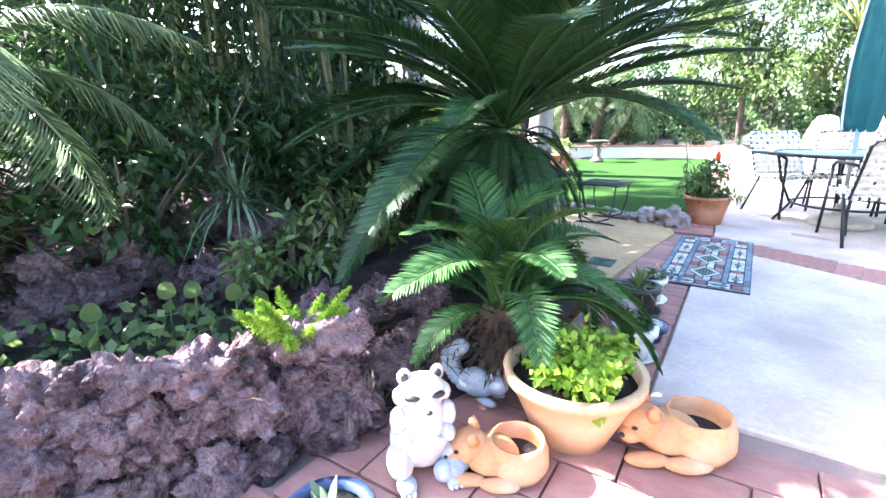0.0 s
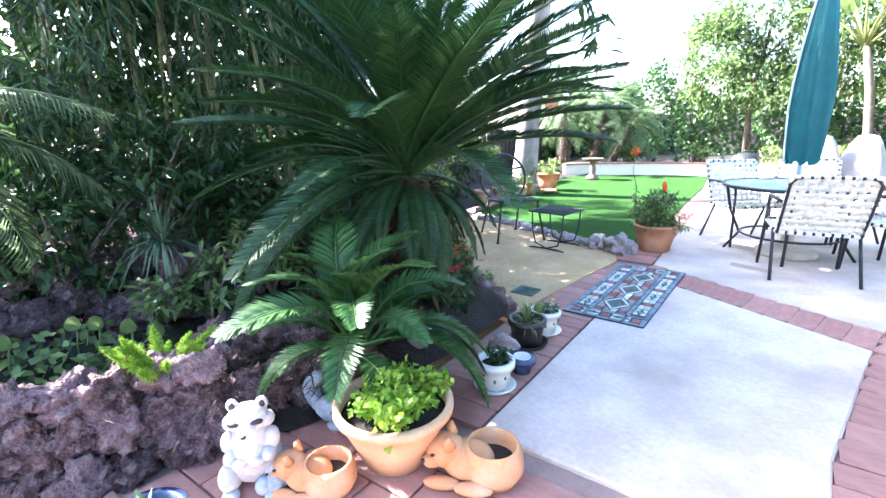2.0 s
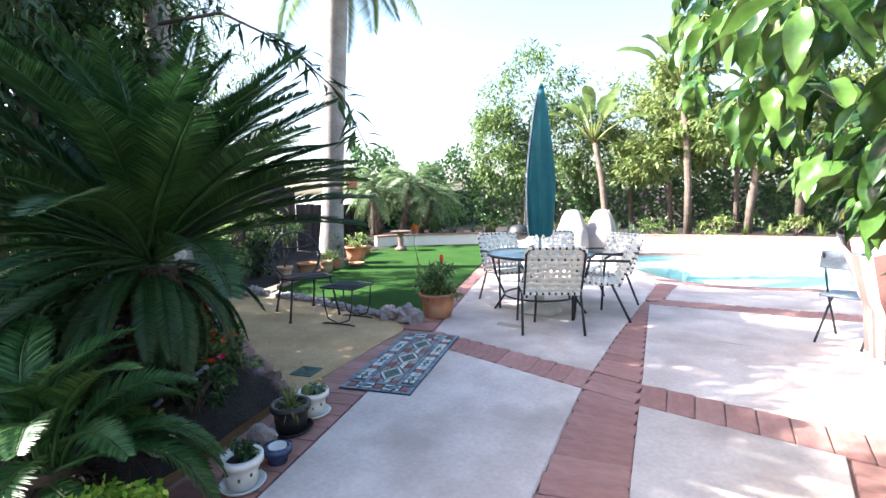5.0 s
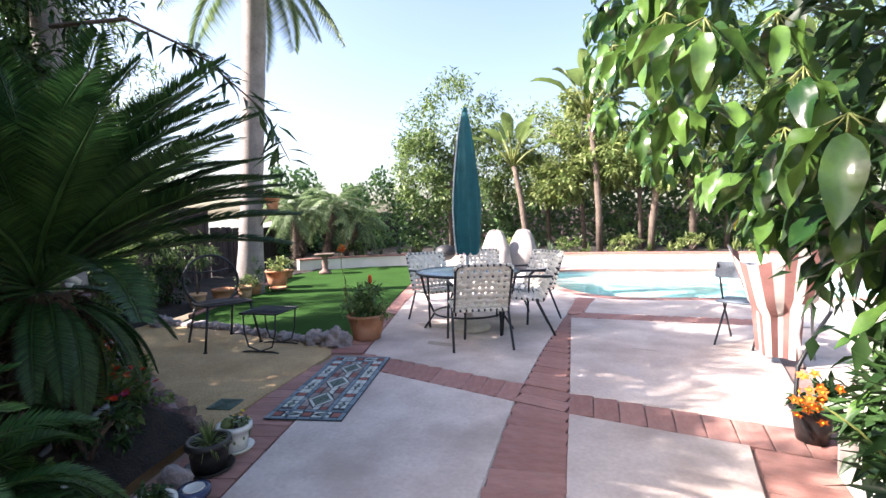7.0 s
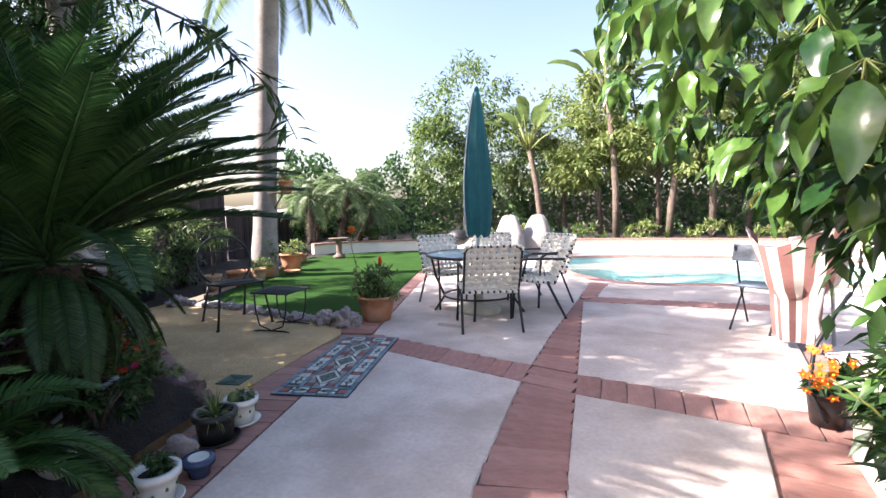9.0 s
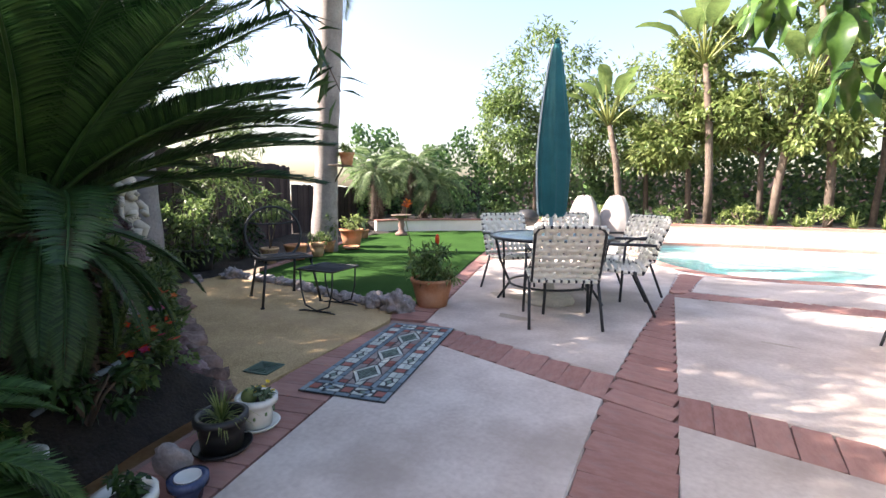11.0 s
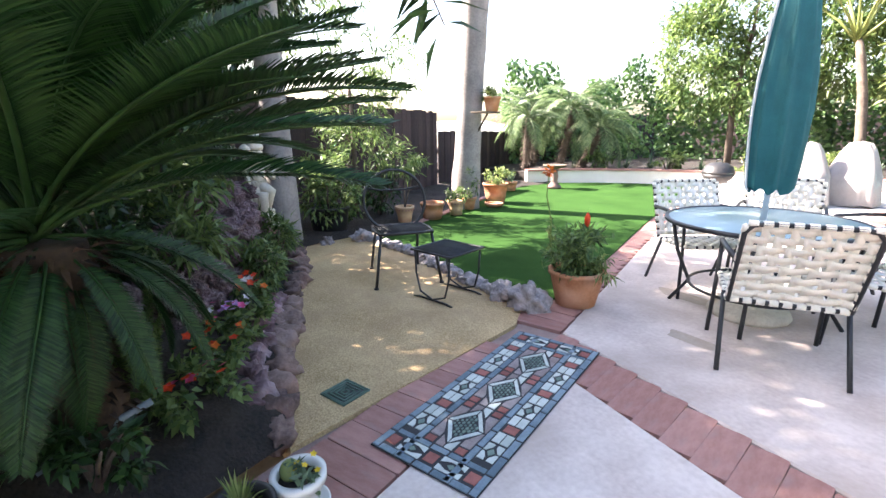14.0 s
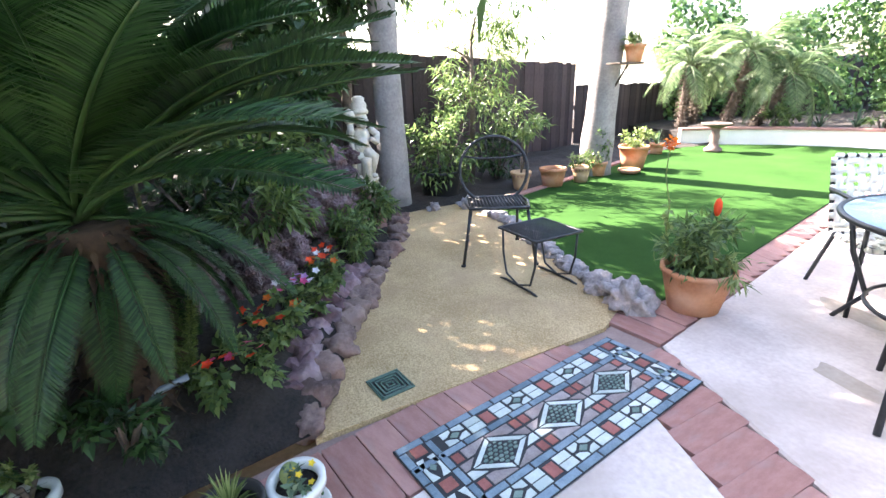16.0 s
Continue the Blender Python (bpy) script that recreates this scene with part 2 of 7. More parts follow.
# ---- geometry helpers ----
class Geo:
    """Vertices and faces of one mesh."""

    def __init__(self):
        self.v, self.f, self.n, self.slot, self.slots = [], [], 0, 0, []

    def add(self, verts, faces, m=None):
        verts = np.asarray(verts, float).reshape(-1, 3)
        if m is not None:
            a = np.array(m)
            verts = verts @ a[:3, :3].T + a[:3, 3]
        self.v.append(verts)
        self.f.extend([tuple(i + self.n for i in f) for f in faces])
        self.n += len(verts)
        self.slots.extend([self.slot] * (len(self.f) - len(self.slots)))
        return self

    def tube(self, pts, r, n=8, closed=False):
        pts = [Vector(p) for p in pts]
        rs = r if isinstance(r, (list, tuple)) else [r] * len(pts)
        verts, k = [], len(pts)
        up = None
        for i, p in enumerate(pts):
            if closed:
                d = pts[(i + 1) % k] - pts[i - 1]
            else:
                d = pts[min(i + 1, k - 1)] - pts[max(i - 1, 0)]
            d = d.normalized()
            if up is None:
                up = Vector((0, 0, 1)) if abs(d.z) < 0.9 else Vector((1, 0, 0))
            side = d.cross(up).normalized()
            up = side.cross(d).normalized()
            for j in range(n):
                a = 2 * math.pi * j / n
                verts.append(p + (side * math.cos(a) + up * math.sin(a)) * rs[i])
        faces = [(i * n + j, i * n + (j + 1) % n, ((i + 1) % k) * n + (j + 1) % n, ((i + 1) % k) * n + j) for i in range(k if closed else k - 1) for j in range(n)]
        if not closed:
            faces += [tuple(range(n - 1, -1, -1)), tuple(range((k - 1) * n, k * n))]
        return self.add([tuple(v) for v in verts], faces)

    def lathe(self, profile, n=32, at=(0, 0, 0), wobble=0.0):
        verts, k = [], len(profile)
        for r, z in profile:
            for j in range(n):
                a = 2 * math.pi * j / n
                q = r * (1 + wobble * math.sin(3 * a + 7 * z))
                verts.append((at[0] + q * math.cos(a), at[1] + q * math.sin(a), at[2] + z))
        faces = [(i * n + j, i * n + (j + 1) % n, (i + 1) * n + (j + 1) % n, (i + 1) * n + j) for i in range(k - 1) for j in range(n)]
        faces += [tuple(range(n - 1, -1, -1)), tuple(range((k - 1) * n, k * n))]
        return self.add(verts, faces)

    def box(self, size, m, bevel=0.004):
        bm = bmesh.new()
        bmesh.ops.create_cube(bm, size=1)
        bmesh.ops.scale(bm, vec=size, verts=bm.verts)
        if bevel:
            bmesh.ops.bevel(bm, geom=bm.edges[:], offset=min(bevel, min(size) * 0.45), segments=1, affect="EDGES")
        bm.verts.index_update()
        self.add([v.co[:] for v in bm.verts], [[v.index for v in f.verts] for f in bm.faces], m)
        bm.free()
        return self

    def rock(self, at, size, seed=0, sub=2, rough=0.35, freq=1.6, flat=0.0):
        verts, faces = sphere_data(sub)
        out = []
        for v in verts:
            p = Vector(v)
            d = noise.fractal(p * freq + Vector((seed * 7.3, seed * 3.1, seed)), 1.0, 2.0, 4) * rough
            c = noise.cell(p * 2.3 + Vector((seed, 0, 0))) * rough * 0.3
            q = p * (1 + d + c)
            out.append((at[0] + q.x * size[0], at[1] + q.y * size[1], at[2] + max(q.z, -1 + flat) * size[2]))
        return self.add(out, faces)

    def blob(self, at, size, m=None, sub=2):
        verts, faces = sphere_data(sub)
        v = np.array(verts) * np.array(size) + np.array(at)
        return self.add(v, faces, m)

    def sheet(self, outline, z, thick):
        n = len(outline)
        top = [(x, y, z) for x, y in outline]
        low = [(x, y, z - thick) for x, y in outline]
        return self.add(top + low, [tuple(range(n)), tuple(range(2 * n - 1, n - 1, -1))] + [(i, n + i, n + (i + 1) % n, (i + 1) % n) for i in range(n)])

    def leaves(self, at, way, up, length, width, fold=0.15, droop=0.2):
        """Many leaves at once: arrays of places, directions, up-vectors, and sizes; six vertices each."""
        at, way, up = (np.asarray(a, float) for a in (at, way, up))
        way = way / np.maximum(np.linalg.norm(way, axis=1, keepdims=True), 1e-6)
        side = np.cross(way, up)
        side /= np.maximum(np.linalg.norm(side, axis=1, keepdims=True), 1e-6)
        nor = np.cross(side, way)
        L = np.broadcast_to(np.asarray(length, float).reshape(-1, 1), (len(at), 1))
        W = np.broadcast_to(np.asarray(width, float).reshape(-1, 1), (len(at), 1))
        a = at
        mid = at + way * L * 0.5 - nor * L * droop * 0.12
        l1 = at + way * L * 0.42 + side * W * 0.5 + nor * W * fold
        r1 = at + way * L * 0.42 - side * W * 0.5 + nor * W * fold
        tip = at + way * L - nor * L * droop * 0.5
        q = np.stack([a, l1, mid, r1, tip], 1).reshape(-1, 3)
        base = np.arange(len(at)) * 5 + self.n
        self.v.append(q)
        self.n += len(q)
        for b in base.tolist():
            self.f.append((b, b + 2, b + 1))
            self.f.append((b, b + 3, b + 2))
            self.f.append((b + 1, b + 2, b + 4))
            self.f.append((b + 2, b + 3, b + 4))
        return self

    def mesh(self, name, mat, smooth=True):
        me = bpy.data.meshes.new(name)
        v = np.concatenate(self.v) if self.v else np.zeros((0, 3))
        me.from_pydata(v.tolist(), [], self.f)
        for one in mat if isinstance(mat, list) else [mat]:
            me.materials.append(one)
        if isinstance(mat, list):
            me.polygons.foreach_set("material_index", self.slots + [0] * (len(self.f) - len(self.slots)))
        if smooth:
            me.shade_smooth()
        return me


SPHERES = {}


def sphere_data(sub):
    if sub not in SPHERES:
        bm = bmesh.new()
        bmesh.ops.create_icosphere(bm, subdivisions=sub, radius=1)
        bm.verts.index_update()
        SPHERES[sub] = ([tuple(v.co) for v in bm.verts], [tuple(v.index for v in f.verts) for f in bm.faces])
        bm.free()
    return SPHERES[sub]


def part(name, geo, mat, parent=None, label="", smooth=True):
    """One mesh object, a part of parent where one is given."""
    data = geo if isinstance(geo, bpy.types.Mesh) else geo.mesh(name, mat, smooth)
    ob = new(name, data)
    if parent is not None:
        ob.parent = parent
    return tagged(ob, label)


def plan(x, y):
    """From the garden sketch, which shortens what lies far off, to true metres; and the scale there."""
    dx, dy = x - 0.9, y - 2.9
    d = math.hypot(dx, dy)
    ahead = min(1.0, max(0.0, (55 - math.degrees(abs(math.atan2(dx, dy)))) / 45)) if dy > 0 else 0.0
    k = 1 + (0.036 + 0.032 * ahead) * max(0.0, d - 4.0) ** 2 / (max(0.0, d - 4.0) + 0.5)
    return (0.9 + dx * k, 2.9 + dy * k, k)


def planned(pts):
    return [plan(x, y)[:2] for x, y in pts]


def thing(name, at, label, category, group="", turn=0.0, kind="", grow=False):
    ob = new(name)
    if kind:
        x, y, k = at[0], at[1], 1.0
    else:
        x, y, k = plan(at[0], at[1])
    ob.matrix_basis = pose(x, y, at[2], 0, 0, turn) @ (Matrix.Scale(k, 4) if grow else Matrix())
    return tagged(ob, label, category, group, kind)


def structure(name, geo, mat, label="", smooth=False):
    return tagged(part(name, geo, mat, None, label, smooth), kind="structure")


def unit(n, rng):
    v = rng.normal(size=(n, 3))
    return v / np.linalg.norm(v, axis=1, keepdims=True)


# ---- ground and paving ----
ground = Geo()
ground.sheet([(-400, -400), (400, -400), (400, 400), (-400, 400)], -1.25, 0.05)
structure("ground", ground, M["earth"], "bare earth below the terrace")

hill = Geo()
hv, hf = [], []
for i in range(61):
    a = radians(60 + i * 1.6)
    for k, (d, s) in enumerate(((150, 0.0), (210, 0.7), (260, 1.0), (330, 0.6))):
        h = s * (8 + 4 * noise.noise(Vector((i * 0.13, 0, 2))) + 3 * noise.noise(Vector((i * 0.5, k, 0))))
        hv.append((d * math.cos(a), d * math.sin(a), h - 3))
hf = [(i * 4 + k, i * 4 + 4 + k, i * 4 + 5 + k, i * 4 + 1 + k) for i in range(60) for k in range(3)]
hill.add(hv, hf)
tagged(part("backdrop", hill, M["hill"], None, "pale hazy hillside far beyond the fence"), kind="structure")

POOL = [(-1.25, 10.9), (-1.05, 10.3), (-0.75, 9.8), (-0.35, 9.42), (0.1, 9.16), (0.8, 9.2), (1.6, 9.45), (2.6, 9.6), (3.6, 10.1), (4.0, 10.9), (3.5, 11.7), (2.2, 12.0), (0.8, 11.8), (-0.4, 11.55), (-1.0, 11.3)]


def rounded(pts, times=2):
    for _ in range(times):
        pts = [q for i in range(len(pts)) for a, b in ((pts[i], pts[(i + 1) % len(pts)]),) for q in ((a[0] * 0.75 + b[0] * 0.25, a[1] * 0.75 + b[1] * 0.25), (a[0] * 0.25 + b[0] * 0.75, a[1] * 0.25 + b[1] * 0.75))]
    return pts


POOL = rounded(planned(POOL))


def swell(pts, d):
    out = []
    for i, p in enumerate(pts):
        a, b = pts[i - 1], pts[(i + 1) % len(pts)]
        n = Vector((b[1] - a[1], a[0] - b[0])).normalized()
        out.append((p[0] + n.x * d, p[1] + n.y * d))
    return out


def ring(inner, outer, z0, z1, geo):
    n = len(inner)
    geo.add([(x, y, z0) for x, y in inner] + [(x, y, z1) for x, y in outer], [(i, (i + 1) % n, n + (i + 1) % n, n + i) for i in range(n)])


# the deck round the pool, with the pool's hole in it
DECK = (-8.0, 8.6, 9.5, 16.6)
DC = (1.0, 12.0)
edge = []
for x, y in swell(POOL, 0.18):
    d = Vector((x - DC[0], y - DC[1]))
    k = min((DECK[2] - DC[0]) / d.x if d.x > 0 else 1e9, (DECK[0] - DC[0]) / d.x if d.x < 0 else 1e9, (DECK[3] - DC[1]) / d.y if d.y > 0 else 1e9, (DECK[1] - DC[1]) / d.y if d.y < 0 else 1e9)
    edge.append((DC[0] + d.x * k, DC[1] + d.y * k))
deck = Geo()
ring(swell(POOL, 0.18), edge, -0.006, -0.006, deck)
structure("deck", deck, M["deck"], "pale worn concrete deck round the pool")
pool = thing("pool", (0, 0, 0), "curved blue swimming pool with a brick coping", "swimming pool", kind="structure")
basin = Geo()
ring(POOL, POOL, -0.02, -1.0, basin)
basin.add([(x, y, -1.0) for x, y in POOL], [tuple(range(len(POOL)))])
part("basin", basin, M["pool_plaster"], pool)
water = Geo()
water.add([(x, y, -0.10) for x, y in swell(POOL, -0.003)], [tuple(range(len(POOL)))])
w = part("water", water, M["water"], pool, "clear pale turquoise water")
w.visible_shadow = False
tile = Geo()
ring(swell(POOL, -0.008), swell(POOL, -0.008), -0.03, -0.14, tile)
part("waterline_tile", tile, M["tile_blue"], pool, "band of small patterned tiles")

BRICK = None


def brick_mesh():
    global BRICK
    if BRICK is None:
        g = Geo()
        g.box((1, 1, 1), Matrix(), 0.03)
        BRICK = g.mesh("brick", M["brick"], False)
    return BRICK


def lay(parent, at, turn, sx, sy, sz=0.05, top=0.0):
    ob = new("brick", brick_mesh())
    ob.parent = parent
    rng = random.uniform
    ob.matrix_basis = pose(at[0], at[1], top - sz / 2 + rng(-0.0015, 0.0015), rng(-0.25, 0.25), rng(-0.25, 0.25), turn) @ Matrix.Diagonal((sx, sy, sz, 1))
    return ob


def band(parent, a0, a1, b0, b1, pitch=0.155, gap=0.005, top=0.0):
    """Bricks side by side across a band between the lines a0-a1 and b0-b1."""
    a0, a1, b0, b1 = (Vector(plan(*p)[:2]) for p in (a0, a1, b0, b1))
    n = max(1, round(((a1 - a0).length + (b1 - b0).length) / 2 / pitch))
    for i in range(n):
        s = (i + 0.5) / n
        p, q = a0.lerp(a1, s), b0.lerp(b1, s)
        d = q - p
        c = (p + q) / 2
        lay(parent, c, math.degrees(math.atan2(d.y, d.x)), d.length - gap, (a1 - a0).length / n - gap, top=top)


def slab(outline, name="slab"):
    g = Geo()
    outline = planned(outline)
    n = len(outline)
    c = Vector((sum(p[0] for p in outline) / n, sum(p[1] for p in outline) / n))
    inner = [tuple(Vector(p) + (c - Vector(p)).normalized() * 0.012) for p in outline]
    g.add([(x, y, 0.003) for x, y in inner] + [(x, y, -0.005) for x, y in outline] + [(x, y, -0.08) for x, y in outline], [tuple(range(n))] + [(i, n + i, n + (i + 1) % n, (i + 1) % n) for i in range(n)] + [(n + i, 2 * n + i, 2 * n + (i + 1) % n, n + (i + 1) % n) for i in range(n)])
    return part(name, g, M["concrete"], patio, smooth=False)


patio = thing("patio", (0, 0, 0), "patio of pale concrete slabs framed by red brick bands", "patio", kind="structure")
bed = Geo()
bed.sheet([(-1.45, -6), (6.5, -6), (6.5, 8.8), (-3.3, 9.2), (-1.78, 5.55), (-1.39, 4.07), (-0.98, 3.05), (-0.98, 1.9), (-1.25, 0.5)], -0.022, 0.10)
part("mortar_bed", bed, M["mortar"], patio, smooth=False)
slab([(-0.436, 2.97), (0.62, 3.40), (0.44, 3.96), (0.20, 5.20), (-1.40, 5.375)])
slab([(0.154, 5.547), (0.03, 6.52), (-0.08, 8.0), (-0.20, 9.05), (-0.62, 9.35), (-1.15, 10.0), (-2.95, 9.9), (-2.42, 7.97), (-1.51, 5.74)])
slab([(0.51, 5.515), (1.95, 5.49), (1.95, 8.12), (0.0, 7.876)])
slab([(0.584, 5.148), (0.80, 4.11), (0.98, 3.55), (1.58, 3.75), (1.57, 5.14)])
slab([(0.10, 8.16), (2.2, 8.42), (2.2, 9.25), (1.6, 9.2), (0.8, 8.98), (0.10, 8.98)])
slab([(2.1, 5.49), (4.5, 5.45), (4.5, 8.3), (2.1, 8.14)])

# ---- walls, fence ----
SKETCH = [(-6.25, 9.7), (-5.85, 10.25), (-5.3, 10.75), (-4.6, 11.2), (-3.6, 11.6), (-2.6, 11.82), (-1.56, 11.95), (0.0, 12.3), (1.5, 12.55), (3.2, 12.7), (5.5, 12.6)]
WALL = planned(SKETCH)


def run_wall(name, pts, z0, z1, thick, mat, label, cap=True):
    wall = thing(name, (0, 0, 0), label, "wall", kind="structure")
    g, c = Geo(), Geo()
    for geo, lo, hi, t in ((g, z0, z1, thick), (c, z1 + 0.002, z1 + 0.045, thick + 0.06)):
        v = []
        for i, p in enumerate(pts):
            a, b = pts[max(i - 1, 0)], pts[min(i + 1, len(pts) - 1)]
            n = Vector((a[1] - b[1], b[0] - a[0])).normalized()
            for z in (lo, hi):
                for s in (-0.5, 0.5):
                    v.append((p[0] + n.x * t * s, p[1] + n.y * t * s, z))
        k = len(pts)
        f = [q for i in range(k - 1) for q in ((4 * i + 2, 4 * i + 3, 4 * i + 7, 4 * i + 6), (4 * i, 4 * i + 2, 4 * i + 6, 4 * i + 4), (4 * i + 3, 4 * i + 1, 4 * i + 5, 4 * i + 7))]
        f += [(0, 1, 3, 2), (4 * k - 4, 4 * k - 2, 4 * k - 1, 4 * k - 3)]
        geo.add(v, f)
    part("wall_face", g, mat, wall, smooth=False)
    if cap:
        part("cap", c, M["brick"], wall, "thin red brick capping", smooth=False)
    return wall


run_wall("wall_garden", WALL, -0.05, 0.29, 0.16, M["stucco"], "low curved cream stucco retaining wall")
run_wall("wall_planter", [(1.98, 5.0), (2.0, 4.4), (1.98, 3.2), (2.0, 1.8), (2.3, -2.0)], -0.05, 0.42, 0.14, M["stucco"], "low white planter wall below the umbrella tree", cap=False)
soil_r = Geo()
soil_r.sheet([(2.04, 5.0), (5.0, 5.0), (5.0, -3), (2.3, -3), (2.05, 1.8)], 0.36, 0.4)
structure("planter_soil", soil_r, M["soil"], "dark planter soil")
soil_b = Geo()
soil_b.sheet([(x, y + 0.05) for x, y in WALL] + [(14.0, 17.0), (18, 30), (-22, 30), (-22, 11.5)], 0.26, 1.4)
structure("back_bed", soil_b, M["soil"], "dark planting bed behind the low wall")

FENCE = [(-4.6, -1.0, 1.85), (-5.05, 1.2, 1.82), (-5.85, 4.6, 1.76), (-7.1, 8.2, 1.58), (-7.12, 8.25, 1.24), (-8.0, 11.0, 1.2)]
FENCE = [(*plan(x, y)[:2], 1.25 + (h - 1.25) * plan(x, y)[2]) for x, y, h in FENCE]
fence = thing("fence", (0, 0, 0), "dark brown weathered board fence with an uneven top", "fence", kind="structure")
board = Geo()
board.box((0.148, 0.02, 1.0), Matrix.Translation((0, 0, 0.5)), 0.004)
board_me = board.mesh("board", M["fence"], False)
for (x0, y0, h0), (x1, y1, h1) in zip(FENCE, FENCE[1:]):
    d = Vector((x1 - x0, y1 - y0))
    n = int(d.length / 0.14)
    for i in range(n):
        s = (i + 0.5) / n
        ob = new("board", board_me)
        ob.parent = fence
        h = 0.05 + h0 + (h1 - h0) * s + random.uniform(-0.02, 0.02)
        ob.matrix_basis = pose(x0 + d.x * s, y0 + d.y * s, -0.05, random.uniform(-0.3, 0.3), 0, math.degrees(math.atan2(d.y, d.x))) @ pose(0, 0.012 * (i % 2), 0) @ Matrix.Diagonal((1, 1, h, 1))
for h in (0.35, 0.8):
    g = Geo()
    for (x0, y0, h0), (x1, y1, h1) in zip(FENCE, FENCE[1:]):
        d = Vector((x1 - x0, y1 - y0))
        nrm = Vector((d.y, -d.x)).normalized() * -0.035
        g.box((d.length, 0.04, 0.09), pose((x0 + x1) / 2 + nrm.x, (y0 + y1) / 2 + nrm.y, h, 0, 0, math.degrees(math.atan2(d.y, d.x))))
    part("rail", g, M["fence"], fence, smooth=False)
back_fence = run_wall("wall_back", planned([(-8.0, 11.0), (-6.8, 14.6), (-2, 15.6), (4, 15.4), (9, 14.2)]), 0.0, 1.7, 0.12, M["fence"], "dark boundary wall behind the hedge", cap=False)

# ---- planted bed, gravel, lawn ----
SHORE = planned([(-1.35, -2.0), (-1.25, 0.5), (-1.0, 1.2), (-0.93, 1.85), (-0.86, 2.3), (-0.86, 2.75), (-1.0, 3.05), (-1.37, 3.98), (-1.71, 4.02), (-2.18, 4.16), (-2.93, 4.42), (-3.74, 4.70), (-4.45, 4.82), (-4.6, 5.7), (-4.62, 6.1), (-5.0, 6.95), (-5.95, 8.95), (-5.9, 9.9)])


def shore_distance(x, y):
    best = 9.0
    for (x0, y0), (x1, y1) in zip(SHORE, SHORE[1:]):
        dx, dy = x1 - x0, y1 - y0
        s = max(0.0, min(1.0, ((x - x0) * dx + (y - y0) * dy) / (dx * dx + dy * dy)))
        best = min(best, math.hypot(x - x0 - dx * s, y - y0 - dy * s))
    return best


def shore_x(y):
    for (x0, y0), (x1, y1) in zip(SHORE, SHORE[1:]):
        if y0 <= y <= y1:
            return x0 + (x1 - x0) * (y - y0) / max(y1 - y0, 1e-6)
    return SHORE[0][0] if y < SHORE[0][1] else SHORE[-1][0]


POND = (-1.85, 1.35, 0.62, 0.75)


def bed_height(x, y):
    d = shore_distance(x, y)
    rise = 0.30 if y < 4.0 else 0.30 * max(0.1, 1 - (y - 4.0) / 0.6)
    h = 0.02 + rise * min(1.0, d / 0.45) + 0.05 * noise.noise(Vector((x * 2.3, y * 2.3, 0)))
    p = math.hypot((x - POND[0]) / POND[2], (y - POND[1]) / POND[3])
    if p < 1.15:
        h = min(h, 0.12 + 0.2 * max(0, (p - 0.85) / 0.3))
    if x < -2.7 and y < 3.8:
        h += min(0.5, (-2.7 - x) * 0.35)
    return h


soil = Geo()
sv, si, sf = [], {}, []
STEP = 0.08
for iy in range(int(14.2 / STEP)):
    y = -2.0 + iy * STEP
    for ix in range(110):
        x = shore_x(y) - ix * STEP
        if x < -9.6:
            break
        si[(ix, iy)] = len(sv)
        sv.append((x, y, bed_height(x, y)))
for (ix, iy), k in si.items():
    q = [si.get((ix + 1, iy)), si.get((ix + 1, iy + 1)), si.get((ix, iy + 1))]
    if None not in q:
        sf.append((k, q[2], q[1], q[0]))
soil.add(sv, sf)
structure("planting_bed", soil, M["soil"], "dark moist soil of the planted bed", True)

gravel = Geo()
GRAVEL = planned([(-1.335, 3.93), (-1.77, 5.56), (-2.02, 5.86), (-2.3, 5.80), (-2.75, 5.80), (-3.6, 5.80), (-4.3, 5.68), (-4.6, 5.68), (-4.6, 4.72), (-3.74, 4.52), (-2.93, 4.27), (-2.18, 4.01), (-1.71, 3.88)])
gravel.sheet(GRAVEL, 0.006, 0.1)
structure("gravel_path", gravel, M["granite"], "tan decomposed granite path")

LAWN = planned([(-1.92, 5.98), (-2.07, 6.57), (-2.84, 8.51), (-3.35, 9.9), (-4.0, 11.3), (-4.6, 11.1), (-5.3, 10.65), (-5.85, 10.1), (-6.0, 9.4), (-5.83, 8.89), (-4.89, 6.93), (-4.48, 6.04), (-4.3, 5.66), (-3.6, 5.76), (-2.7, 5.76), (-2.25, 5.8)])
lawn = Geo()
lawn.sheet(LAWN, 0.012, 0.1)
lawn_ob = structure("lawn", lawn, M["turf"], "bright green artificial lawn, closely cut")

# flat patches of darker brown, laid just above the slabs
for i, (x, y, rx, ry) in enumerate(((-1.42, 7.02, 0.24, 0.11), (-0.98, 6.32, 0.17, 0.08), (0.9, 6.9, 0.12, 0.03))):
    ring_ = [(x + rx * math.cos(q) * (1 + 0.2 * math.sin(3 * q + i)), y + ry * math.sin(q) * (1 + 0.25 * math.cos(2 * q))) for q in np.linspace(0, 6.283, 26, endpoint=False)]
    g = Geo()
    g.add([(px, py, 0.0042) for px, py in ring_], [tuple(range(26))])
    tagged(part("brown_patch", g, M["stain"], None, "dull brown patch on the concrete slab"), category="stain", kind="structure")


